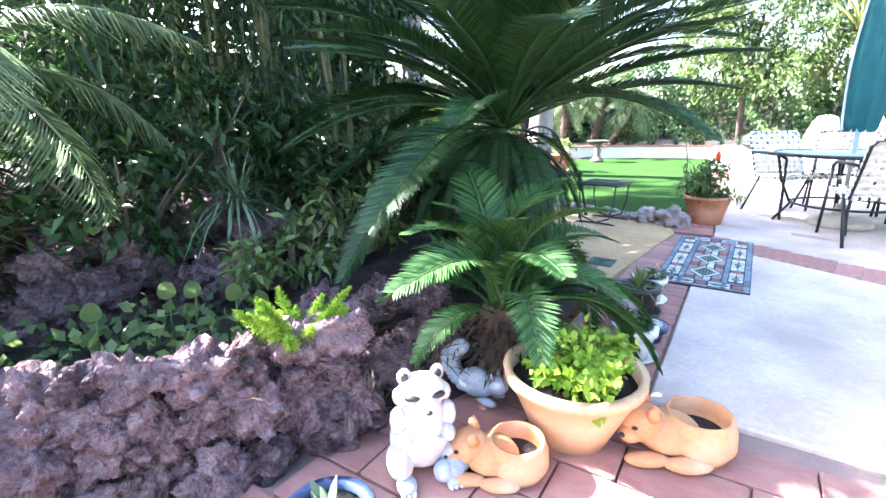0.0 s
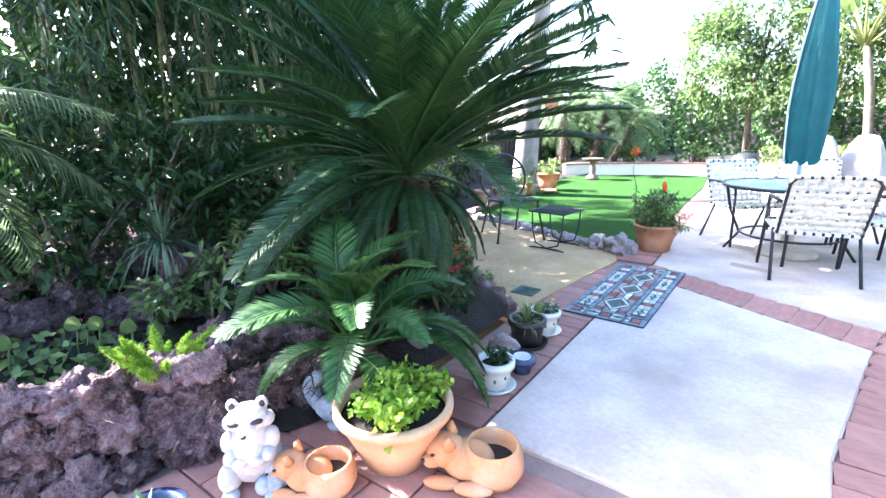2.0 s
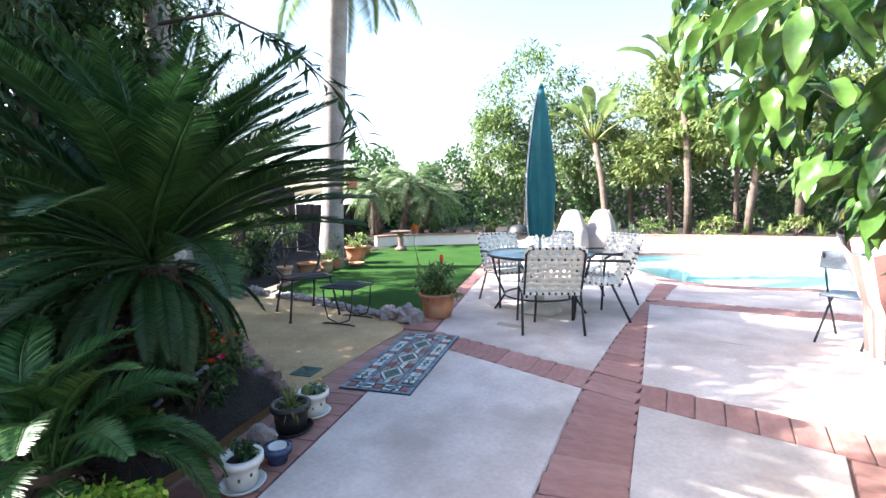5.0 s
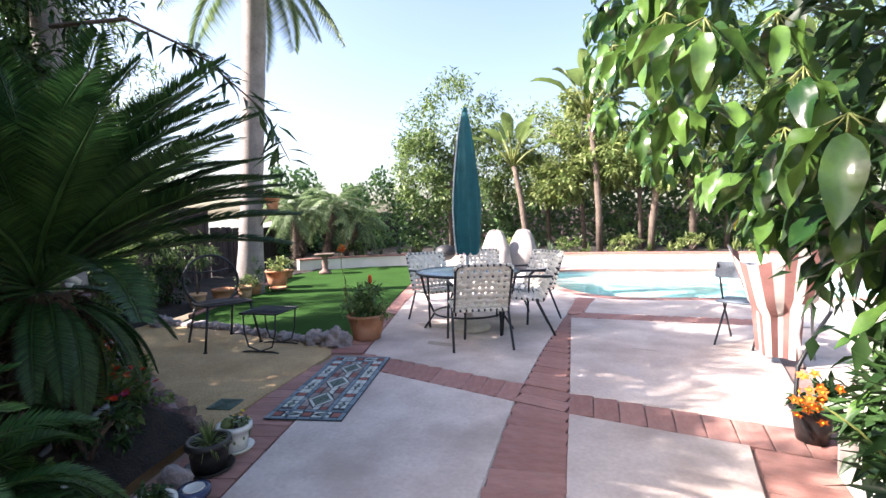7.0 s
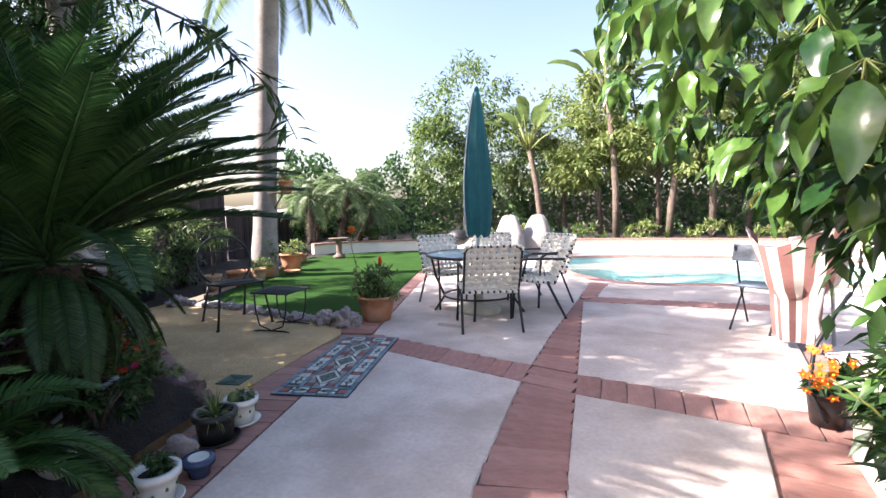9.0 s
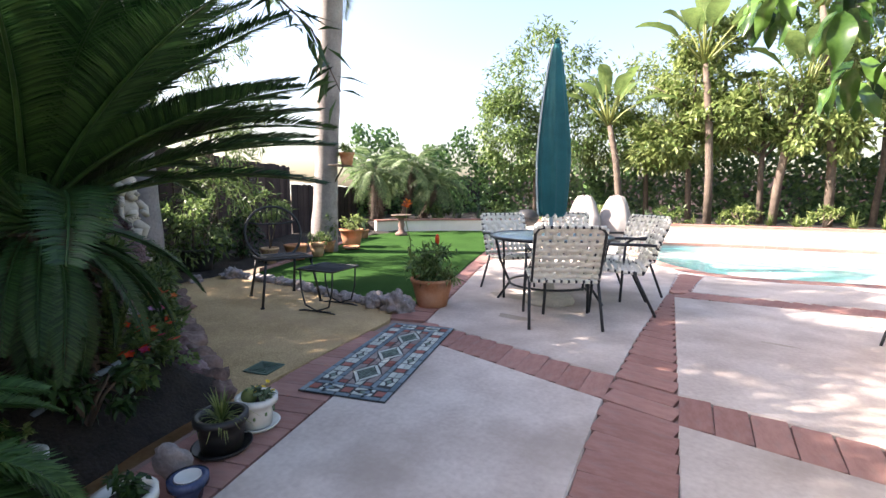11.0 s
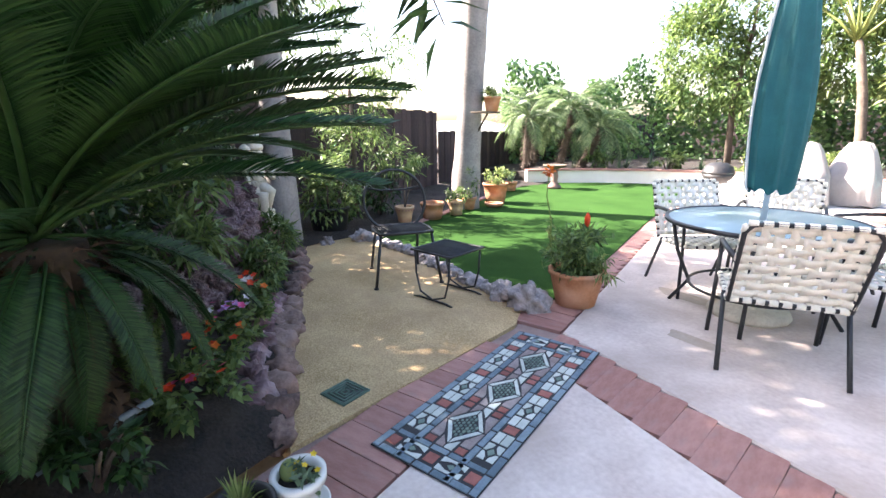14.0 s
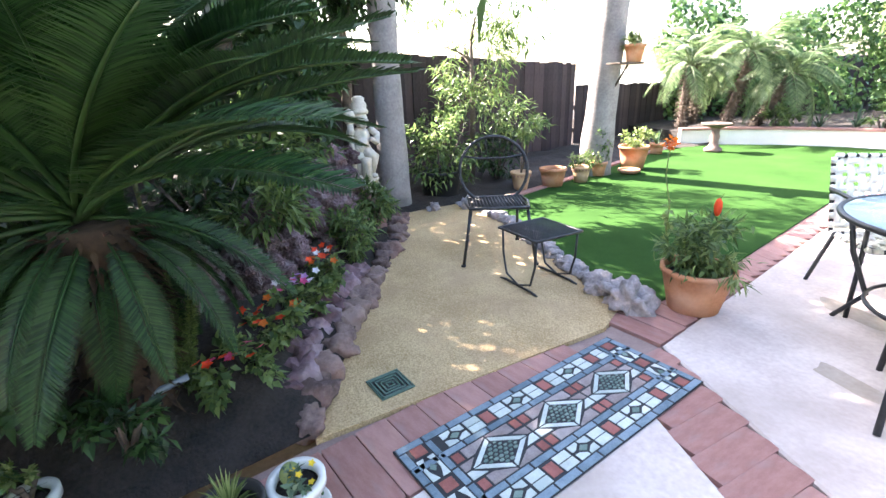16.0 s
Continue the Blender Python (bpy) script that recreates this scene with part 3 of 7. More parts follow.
# ---- plants: makers ----
def frond_mesh(name, length, lift, fall, width, pairs, mat, leaf_w=0.012, vee=0.5, sweep=0.55, seed=0, hang=0.0, base=0.16):
    """A feather leaf along +x: a rachis that rises and then falls, with leaflets on both sides."""
    rng = np.random.default_rng(seed)
    n = 14
    pts = []
    for i in range(n + 1):
        s = i / n
        pts.append((length * s * (1 - 0.12 * s * abs(fall)), 0.03 * math.sin(3 * s + seed), length * (lift * s - fall * s * s)))
    g = Geo()
    g.tube(pts, [0.011 * (1 - 0.8 * i / n) * (length ** 0.5) for i in range(n + 1)], 5)
    P = np.array(pts)
    s = base + (0.995 - base) * (np.arange(pairs) + 0.5) / pairs
    k = np.minimum((s * n).astype(int), n - 1)
    f = (s * n - k)[:, None]
    at = P[k] * (1 - f) + P[k + 1] * f
    tan = P[k + 1] - P[k]
    tan /= np.linalg.norm(tan, axis=1, keepdims=True)
    up = np.cross(np.tile((0, 1.0, 0), (pairs, 1)), -tan)
    up /= np.linalg.norm(up, axis=1, keepdims=True)
    shape = np.sin(np.pi * (0.12 + 0.83 * (s - base) / (1 - base))) ** 0.7
    for side in (-1, 1):
        way = tan * (sweep + 0.5 * s[:, None]) + np.array((0, side, 0)) * 1.0 + up * (vee + rng.uniform(-0.08, 0.08, (pairs, 1))) + np.array((0, 0, -hang))
        g.leaves(at, way, up + np.array((0, -side * 0.5, 0)), width * shape * rng.uniform(0.9, 1.08, pairs), leaf_w, 0.1, 0.25 + hang)
    return g.mesh(name, mat)


def feather_crown(owner, meshes, at, count, lo, hi, seed, name="frond", scale=(0.85, 1.1), lift=None):
    rnd = random.Random(seed)
    for i in range(count):
        ob = new(name, meshes[i % len(meshes)])
        ob.parent = owner
        a = i * 137.508 + rnd.uniform(-12, 12)
        e = lo + (hi - lo) * (i / count) ** 0.9 + rnd.uniform(-5, 5)
        if lift and lift[0] < (a + 180) % 360 - 180 < lift[1] and e < 34:
            e += 34
        k = rnd.uniform(*scale)
        ob.matrix_basis = Matrix.Translation(at) @ pose(0, 0, 0, 0, 0, a) @ pose(0, 0, 0, rnd.uniform(-14, 14), -e, 0) @ pose(0.04, 0, 0) @ Matrix.Scale(k, 4)


def scaly_trunk(height, r0, r1, seed, mat_name="fibre", rows=None, lean=(0, 0)):
    g = Geo()
    rnd = random.Random(seed)
    g.tube([(lean[0] * s, lean[1] * s, height * s) for s in (0, 0.25, 0.5, 0.75, 1)], [r0, r0 * 0.98, (r0 + r1) / 2, r1 * 1.02, r1 * 0.8], 14)
    rows = rows or int(height / 0.035)
    at, way, up = [], [], []
    for i in range(rows):
        z = height * (i + 0.5) / rows
        r = r0 + (r1 - r0) * z / height
        for j in range(22):
            a = 2 * math.pi * (j + 0.5 * (i % 2)) / 22 + rnd.uniform(-0.1, 0.1)
            at.append((lean[0] * z / height + r * 0.9 * math.cos(a), lean[1] * z / height + r * 0.9 * math.sin(a), z))
            way.append((math.cos(a), math.sin(a), rnd.uniform(-0.5, 0.5)))
            up.append((0, 0, 1))
    g.leaves(at, way, up, [rnd.uniform(0.05, 0.12) for _ in at], 0.022, 0.3, 0.6)
    return g


def cloud(geo, centre, radii, count, length, width, seed, shell=0.45, droop=0.3, clump=0, face=None):
    """Leaves through a lumpy ball, in clumps, thicker towards its outside."""
    rng = np.random.default_rng(seed)
    if clump:
        k = max(3, count // clump)
        c = unit(k, rng) * (shell + (1 - shell) * rng.random((k, 1)) ** 0.6)
        idx = rng.integers(0, k, count)
        p = c[idx] + rng.normal(size=(count, 3)) * 0.13
    else:
        p = unit(count, rng) * (shell + (1 - shell) * rng.random((count, 1)) ** 0.6)
    at = np.array(centre) + p * np.array(radii)
    way = p * 0.7 + unit(count, rng) * 0.9 + np.array((0, 0, -droop))
    up = unit(count, rng) * 0.7 + np.array((0, 0, 1.0))
    geo.leaves(at, way, up, length * rng.uniform(0.6, 1.25, count), width * rng.uniform(0.7, 1.2, count), 0.12, 0.35)
    return geo


def limbs(geo, at, height, r, spread, count, seed):
    rnd = random.Random(seed)
    top = Vector(at) + Vector((rnd.uniform(-0.1, 0.1), rnd.uniform(-0.1, 0.1), height))
    mid = Vector(at).lerp(top, 0.5) + Vector((rnd.uniform(-0.1, 0.1), rnd.uniform(-0.1, 0.1), 0))
    geo.tube([at, mid, top], [r, r * 0.8, r * 0.5], 9)
    for i in range(count):
        a = rnd.uniform(0, 6.28)
        s = mid.lerp(top, rnd.uniform(0.1, 1.0))
        e = s + Vector((math.cos(a) * spread, math.sin(a) * spread, rnd.uniform(0.3, 0.9) * spread))
        geo.tube([s, s.lerp(e, 0.5) + Vector((0, 0, 0.08 * spread)), e], [r * 0.4, r * 0.25, r * 0.1], 6)
    return geo


def tree(name, at, trunk_h, r, lumps, leaf_len, leaf_w, mat, count, label, category="tree", seed=1, spread=0.8, clump=60, bark="bark", droop=0.3):
    t = thing(name, at, label, category, grow=True)
    part("trunk", limbs(Geo(), (0, 0, -0.1), trunk_h + 0.1, r, spread, 7, seed), M[bark], t)
    g = Geo()
    for i, (c, rad, *own) in enumerate(lumps):
        cloud(g, c, rad, own[0] if own else count // len(lumps), leaf_len, leaf_w, seed * 31 + i, clump=clump, droop=droop)
    part("crown", g, M[mat], t)
    return t


def shrub(name, at, radii, count, leaf_len, leaf_w, mat, label, seed=1, category="shrub", droop=0.2, stems=5):
    t = thing(name, at, label, category, grow=True)
    rnd = random.Random(seed)
    for _ in range(stems):
        a = rnd.uniform(0, 6.28)
        s = Geo().tube([(0, 0, -0.05), (math.cos(a) * radii[0] * 0.3, math.sin(a) * radii[1] * 0.3, radii[2] * 0.7), (math.cos(a) * radii[0] * 0.7, math.sin(a) * radii[1] * 0.7, radii[2] * 1.5)], [0.012, 0.009, 0.004], 5)
        part("stem", s, M["bark"], t)
    part("foliage", cloud(Geo(), (0, 0, radii[2]), radii, count, leaf_len, leaf_w, seed, 0.25, droop, 40), M[mat], t)
    return t


def tuft(geo, at, count, length, width, seed, spread=0.7, droop=1.0):
    """Strap leaves that spring from one point and arch over."""
    rnd = random.Random(seed)
    for i in range(count):
        a = rnd.uniform(0, 6.283)
        k = rnd.uniform(0.15, 1.0) * spread
        L = length * rnd.uniform(0.6, 1.1)
        d = Vector((math.cos(a), math.sin(a), 0))
        side = Vector((-d.y, d.x, 0)) * width * 0.5
        pts = [Vector(at) + d * L * k * s + Vector((0, 0, L * (s * (1.1 - 0.5 * k) - droop * k * s * s * 0.9))) for s in (0, 0.33, 0.66, 1.0)]
        v = []
        for p, w in zip(pts, (0.7, 1.0, 0.75, 0.08)):
            v += [tuple(p - side * w), tuple(p + side * w)]
        geo.add(v, [(0, 1, 3, 2), (2, 3, 5, 4), (4, 5, 7, 6)])
    return geo


# ---- cycads in the bed ----
big = [frond_mesh("frond", 1.24, 0.24, 0.52, 0.18, 104, M["cycad"], 0.0125, 0.42, seed=i) for i in range(3)]
flat = [frond_mesh("frond", 1.30, 0.12, 0.34, 0.18, 108, M["cycad"], 0.0125, 0.36, seed=i + 5) for i in range(2)]
cycad = thing("cycad", (-1.56, 3.26, 0.10), "large dark green sago palm with stiff arching feather fronds", "cycad")
part("trunk", scaly_trunk(0.84, 0.17, 0.15, 3), M["fibre"], cycad, "shaggy brown fibrous trunk")
feather_crown(cycad, big + flat, (0, 0, 0.88), 66, -16, 80, 4, lift=(-40, 172))
feather_crown(cycad, [frond_mesh("dead_frond", 0.62, -0.1, 0.8, 0.10, 40, M["fibre"], 0.012, 0.2, hang=0.5, seed=17)], (0, 0, 0.74), 7, -60, -40, 6, "dead_frond")
for i in range(5):
    ob = new("frond", flat[i % 2])
    ob.parent = cycad
    ob.matrix_basis = pose(0, 0, 0.87, 0, 0, 40 + 11 * i) @ pose(0, 0, 0, 12 - 5 * i, -28 - (i * 9) % 22, 0)
rnd = random.Random(12)
for i, turn in enumerate((-165, -140, -118, -92, -60, 85, 110)):
    ob = new("frond", (big + flat)[i % 5])
    ob.parent = cycad
    ob.matrix_basis = pose(0, 0, 0.87, 0, 0, turn) @ pose(0, 0, 0, rnd.uniform(-15, 15), rnd.uniform(14, 36), 0) @ Matrix.Scale(rnd.uniform(0.5, 0.66), 4)
for i in range(9):
    ob = new("frond", big[i % 3])
    ob.parent = cycad
    ob.matrix_basis = pose(0, 0, 0.88, 0, 0, -120 + 15 * i) @ pose(0, 0, 0, rnd.uniform(-20, 20), rnd.uniform(15, 42), 0) @ pose(0.08, 0, 0) @ Matrix.Scale(rnd.uniform(0.42, 0.56), 4)
for i in range(14):
    ob = new("frond", big[i % 3])
    ob.parent = cycad
    ob.matrix_basis = pose(0, 0, 0.87, 0, 0, -35 + 14.5 * i) @ pose(0, 0, 0, rnd.uniform(-22, 22), rnd.uniform(28, 60), 0) @ pose(0.1, 0, 0) @ Matrix.Scale(rnd.uniform(0.40, 0.54), 4)
young = [frond_mesh("frond", 0.60, 0.85, 0.95, 0.12, 58, M["cycad_young"], 0.012, 0.3, seed=i + 11) for i in range(3)]
cycad_s = thing("cycad", (-0.83, 2.60, 0.12), "small sago palm with glossy drooping fronds and a shaggy base", "cycad")
part("trunk", scaly_trunk(0.22, 0.11, 0.10, 8), M["fibre"], cycad_s, "short shaggy brown trunk")
feather_crown(cycad_s, young, (0, 0, 0.2), 22, -14, 76, 9, scale=(0.7, 1.1))

for i, turn in enumerate((42, 56, 70, 86)):
    ob = new("frond", young[i % 3])
    ob.parent = cycad_s
    ob.matrix_basis = pose(0, 0, 0.2, 0, 0, turn) @ pose(0, 0, 0, -12 + 8 * i, 12 + 7 * (i % 2), 0) @ Matrix.Scale(1.12, 4)

# ---- patio furniture ----
TABLE = (-0.97, 7.0)


def make_chair():
    chair = thing("patio_chair", (0, 0, 0), "dark metal patio chair with woven white vinyl straps", "chair", "chairs round the patio table")
    W, SEAT, TOP = 0.27, 0.40, 0.84
    rake = 0.16
    back = [(-W, -0.22 - rake, TOP - 0.05), (-W + 0.03, -0.22 - rake - 0.012, TOP - 0.01), (-W + 0.08, -0.22 - rake - 0.015, TOP), (W - 0.08, -0.22 - rake - 0.015, TOP), (W - 0.03, -0.22 - rake - 0.012, TOP - 0.01), (W, -0.22 - rake, TOP - 0.05)]
    part("back_frame", Geo().tube([(-W, -0.20, SEAT - 0.02)] + back + [(W, -0.20, SEAT - 0.02)], 0.013, 8), M["metal"], chair)
    part("seat_frame", Geo().tube([(-W, -0.20, SEAT - 0.02), (-W, 0.22, SEAT + 0.015), (-W + 0.05, 0.27, SEAT + 0.015), (W - 0.05, 0.27, SEAT + 0.015), (W, 0.22, SEAT + 0.015), (W, -0.20, SEAT - 0.02)], 0.013, 8, True), M["metal"], chair)
    for s in (-1, 1):
        x = s * (W + 0.012)
        part("leg", Geo().tube([(x, -0.12, SEAT), (x + s * 0.005, -0.22, SEAT * 0.5), (x + s * 0.01, -0.32, 0.0)], 0.013, 8), M["metal"], chair)
        part("leg", Geo().tube([(x, 0.20, SEAT + 0.20), (x, 0.22, SEAT), (x + s * 0.01, 0.25, 0.0)], 0.013, 8), M["metal"], chair)
        part("armrest", Geo().tube([(x, -0.30, SEAT + 0.24), (x + s * 0.012, -0.1, SEAT + 0.245), (x + s * 0.012, 0.12, SEAT + 0.24), (x, 0.20, SEAT + 0.20)], 0.014, 8), M["metal"], chair)

    def strap(p0, p1, nor, phase, count, width, across):
        p0, p1, nor, across = Vector(p0), Vector(p1), Vector(nor), Vector(across)
        g = Geo()
        v, n = [], count * 3
        for i in range(n + 1):
            s = i / n
            q = p0.lerp(p1, s) + nor * (0.0075 * math.cos(math.pi * (s * count + phase)))
            v += [tuple(q - across * width / 2 + nor * 0.0015), tuple(q + across * width / 2 + nor * 0.0015), tuple(q + across * width / 2 - nor * 0.0015), tuple(q - across * width / 2 - nor * 0.0015)]
        f = [(4 * i + a, 4 * i + b, 4 * i + 4 + b, 4 * i + 4 + a) for i in range(n) for a, b in ((0, 1), (1, 2), (2, 3), (3, 0))]
        g.add(v, f + [(3, 2, 1, 0), (4 * n, 4 * n + 1, 4 * n + 2, 4 * n + 3)])
        # the ends wrap round the frame
        for e in (p0, p1):
            g.tube([tuple(e - across * width / 2), tuple(e + across * width / 2)], 0.0165, 8)
        part("strap", g, M["strap"], chair)

    nb, ns, wd = 9, 8, 0.040
    b0, b1 = Vector((0, -0.205, SEAT)), Vector((0, -0.22 - rake - 0.012, TOP))
    along = (b1 - b0).normalized()
    nor = Vector((0, -along.z, along.y))
    for i in range(nb):
        x = -W + 2 * W * (i + 0.5) / nb
        strap(b0 + Vector((x, 0, 0.03)), b1 + Vector((x, 0, 0)), nor, i % 2, ns, wd, (1, 0, 0))
    for j in range(ns):
        c = b0.lerp(b1, (j + 0.45) / ns)
        strap(c + Vector((-W, 0, 0)), c + Vector((W, 0, 0)), nor, (j + 1) % 2, nb, wd, along)
    s0, s1 = Vector((0, -0.20, SEAT - 0.02)), Vector((0, 0.27, SEAT + 0.015))
    along = (s1 - s0).normalized()
    nor = Vector((0, -along.z, along.y))
    for i in range(nb):
        x = -W + 2 * W * (i + 0.5) / nb
        strap(s0 + Vector((x, 0, 0)), s1 + Vector((x, 0, 0)), nor, i % 2, ns, wd, (1, 0, 0))
    for j in range(ns):
        c = s0.lerp(s1, (j + 0.5) / ns)
        strap(c + Vector((-W, 0, 0)), c + Vector((W, 0, 0)), nor, (j + 1) % 2, nb, wd, along)
    return chair


CHAIRS = [(-0.63, 6.50, 33), (-1.50, 7.31, -122), (-0.40, 7.27, 112), (-0.55, 7.86, 150), (-1.25, 7.95, -160)]
chair = make_chair()
for i, (x, y, a) in enumerate(CHAIRS):
    if i == 0:
        chair.matrix_basis = pose(x, y, 0.003, 0, 0, a)
    else:
        copy_thing(chair, pose(x, y, 0.003, 0, 0, a))

table = thing("patio_table", (*TABLE, 0.003), "round patio table with a frosted glass top and dark metal legs", "table")
part("glass_top", Geo().lathe([(0.02, 0.668), (0.575, 0.668), (0.58, 0.672), (0.575, 0.677), (0.02, 0.677)], 56), M["table_glass"], table, "frosted pale blue glass top")
part("rim", Geo().tube([(0.59 * math.cos(a), 0.59 * math.sin(a), 0.668) for a in np.linspace(0, 2 * math.pi, 56, endpoint=False)], 0.016, 8, True), M["metal"], table)
for i in range(4):
    a = radians(20 + 90 * i)
    c, s = math.cos(a), math.sin(a)
    part("leg", Geo().tube([(0.56 * c, 0.56 * s, 0.66), (0.50 * c, 0.50 * s, 0.40), (0.40 * c, 0.40 * s, 0.18), (0.52 * c, 0.52 * s, 0.0)], 0.014, 8), M["metal"], table)
part("hoop", Geo().tube([(0.40 * math.cos(a), 0.40 * math.sin(a), 0.20) for a in np.linspace(0, 2 * math.pi, 40, endpoint=False)], 0.011, 8, True), M["metal"], table)

umbrella = thing("patio_umbrella", (*TABLE, 0.003), "closed teal canvas patio umbrella with a pale pole", "umbrella")
part("base", Geo().lathe([(0.02, 0.0), (0.25, 0.0), (0.26, 0.02), (0.24, 0.06), (0.10, 0.085), (0.06, 0.10), (0.05, 0.20), (0.03, 0.20)], 36), M["stone"], umbrella, "round cast concrete base")
part("pole", Geo().lathe([(0.019, 0.09), (0.019, 1.6), (0.018, 2.46)], 14), M["alu"], umbrella)
can = Geo()
cv, cn = [], 64
prof = [(0.88, 0.108), (0.90, 0.118), (1.0, 0.126), (1.2, 0.137), (1.4, 0.140), (1.6, 0.132), (1.85, 0.113), (2.1, 0.088), (2.3, 0.064), (2.44, 0.042), (2.50, 0.030)]
for z, r in prof:
    for j in range(cn):
        a = 2 * math.pi * j / cn
        fold = 1 + (0.16 * math.cos(8 * a + 1.5 * z) + 0.06 * math.cos(16 * a + 3 * z)) * min(1, (2.6 - z))
        cv.append((r * fold * math.cos(a), r * fold * math.sin(a), z + (0.02 * math.cos(8 * a) if z < 0.95 else 0)))
can.add(cv, [(i * cn + j, i * cn + (j + 1) % cn, (i + 1) * cn + (j + 1) % cn, (i + 1) * cn + j) for i in range(len(prof) - 1) for j in range(cn)] + [tuple(range((len(prof) - 1) * cn, len(prof) * cn))])
canopy = part("canopy", can, M["teal"], umbrella)
part("finial", Geo().lathe([(0.01, 2.49), (0.026, 2.50), (0.03, 2.52), (0.02, 2.545), (0.005, 2.56)], 14), M["teal"], canopy)
# white strip on the sunward fold, painted as the canopy's bright lit edge
pip = Geo()
a0 = math.atan2(-0.62, -0.78)
pip.tube([((r * 1.13 + 0.004) * math.cos(a0 + 0.10 * math.sin(2.1 * z)), (r * 1.13 + 0.004) * math.sin(a0 + 0.10 * math.sin(2.1 * z)), z) for z, r in prof], 0.009, 6)
part("lit_edge", pip, M["lit_trim"], canopy, "pale strip painted as the lit edge of a fold")


# ---- trees at the back ----
tree("pittosporum_tree", (-4.3, 13.3, 0.2), 2.6, 0.07, [((0, 0, 3.3), (1.25, 1.0, 1.1)), ((-0.8, -0.2, 2.3), (0.9, 0.8, 0.8)), ((0.8, 0.1, 2.4), (1.0, 0.8, 0.9)), ((0, -0.3, 1.6), (1.3, 0.8, 0.7))], 0.14, 0.05, "mid_leaf", 11000, "tall broadleaf evergreen tree with a loose green crown", seed=2)
tree("pittosporum_tree", (-1.9, 14.0, 0.2), 2.2, 0.06, [((0, 0, 2.6), (1.2, 0.9, 0.9)), ((0.9, -0.3, 1.9), (1.0, 0.8, 0.7)), ((-0.7, -0.2, 1.7), (0.9, 0.8, 0.7))], 0.15, 0.05, "light_leaf", 8000, "broadleaf evergreen tree with a dense green crown", seed=3)
tree("schefflera_tree", (0.3, 13.5, 0.2), 2.0, 0.06, [((0, 0, 2.3), (0.8, 0.7, 0.6)), ((0.7, -0.2, 1.7), (0.7, 0.6, 0.5)), ((-0.5, -0.2, 1.8), (0.6, 0.6, 0.5))], 0.16, 0.055, "light_leaf", 5200, "sunlit yellow-green umbrella tree in the back bed", seed=4)
tree("schefflera_tree", (1.9, 13.8, 0.2), 2.3, 0.06, [((0, 0, 2.9), (0.9, 0.7, 0.7)), ((0.7, -0.2, 2.2), (0.8, 0.6, 0.6)), ((-0.6, -0.3, 2.0), (0.7, 0.6, 0.6))], 0.16, 0.055, "light_leaf", 6500, "tall sunlit yellow-green umbrella tree", seed=5)
tree("pittosporum_tree", (4.4, 13.6, 0.2), 3.2, 0.08, [((0, 0, 4.2), (1.4, 1.0, 1.2)), ((0.9, -0.3, 3.0), (1.2, 0.9, 0.9)), ((-1.0, -0.2, 2.8), (1.1, 0.9, 0.9)), ((0, -0.4, 1.7), (1.5, 0.8, 0.8))], 0.15, 0.05, "mid_leaf", 10000, "tall evergreen tree beside the pool", seed=6)
tree("pittosporum_tree", (7.2, 11.5, 0.0), 3.2, 0.08, [((0, 0, 4.0), (1.5, 1.5, 1.3)), ((0, 0.6, 2.6), (1.4, 1.5, 1.0)), ((0, -0.8, 1.7), (1.3, 1.4, 0.9))], 0.16, 0.055, "mid_leaf", 8000, "leafy evergreen tree closing the poolside", seed=7)


tree("schefflera_tree", (-0.9, 13.3, 0.2), 2.6, 0.06, [((0, 0, 2.7), (0.75, 0.6, 0.55)), ((0.5, -0.2, 2.1), (0.7, 0.6, 0.45)), ((-0.5, -0.2, 1.6), (0.7, 0.6, 0.5)), ((0.1, 0.1, 3.5), (0.6, 0.5, 0.45))], 0.16, 0.055, "light_leaf", 7500, "tall sunlit schefflera with layered yellow-green foliage", seed=41, clump=36)
tree("pittosporum_tree", (2.6, 14.3, 0.2), 3.4, 0.08, [((0, 0, 4.4), (1.3, 0.9, 1.0)), ((-1.0, 0, 3.5), (1.1, 0.8, 0.8)), ((1.0, 0, 3.3), (1.1, 0.8, 0.8))], 0.15, 0.05, "mid_leaf", 8000, "tall dark evergreen tree behind the poolside planting", seed=42)


def paddle(geo, base, way, length, width, seed):
    """A banana-like blade: wide, folded along its rib, torn a little at the edges."""
    rnd = random.Random(seed)
    way = Vector(way).normalized()
    side = way.cross(Vector((0, 0, 1))).normalized()
    nor = side.cross(way)
    v, n = [], 8
    for i in range(n + 1):
        s = i / n
        c = Vector(base) + way * length * s - Vector((0, 0, 1)) * length * 0.35 * s * s
        w = width * math.sin(math.pi * (0.06 + 0.92 * s)) ** 0.6
        v += [tuple(c - side * w * 0.5 + nor * w * 0.22 * rnd.uniform(0.6, 1.2)), tuple(c), tuple(c + side * w * 0.5 + nor * w * 0.22 * rnd.uniform(0.6, 1.2))]
    geo.add(v, [q for i in range(n) for q in ((3 * i, 3 * i + 1, 3 * i + 4, 3 * i + 3), (3 * i + 1, 3 * i + 2, 3 * i + 5, 3 * i + 4))])


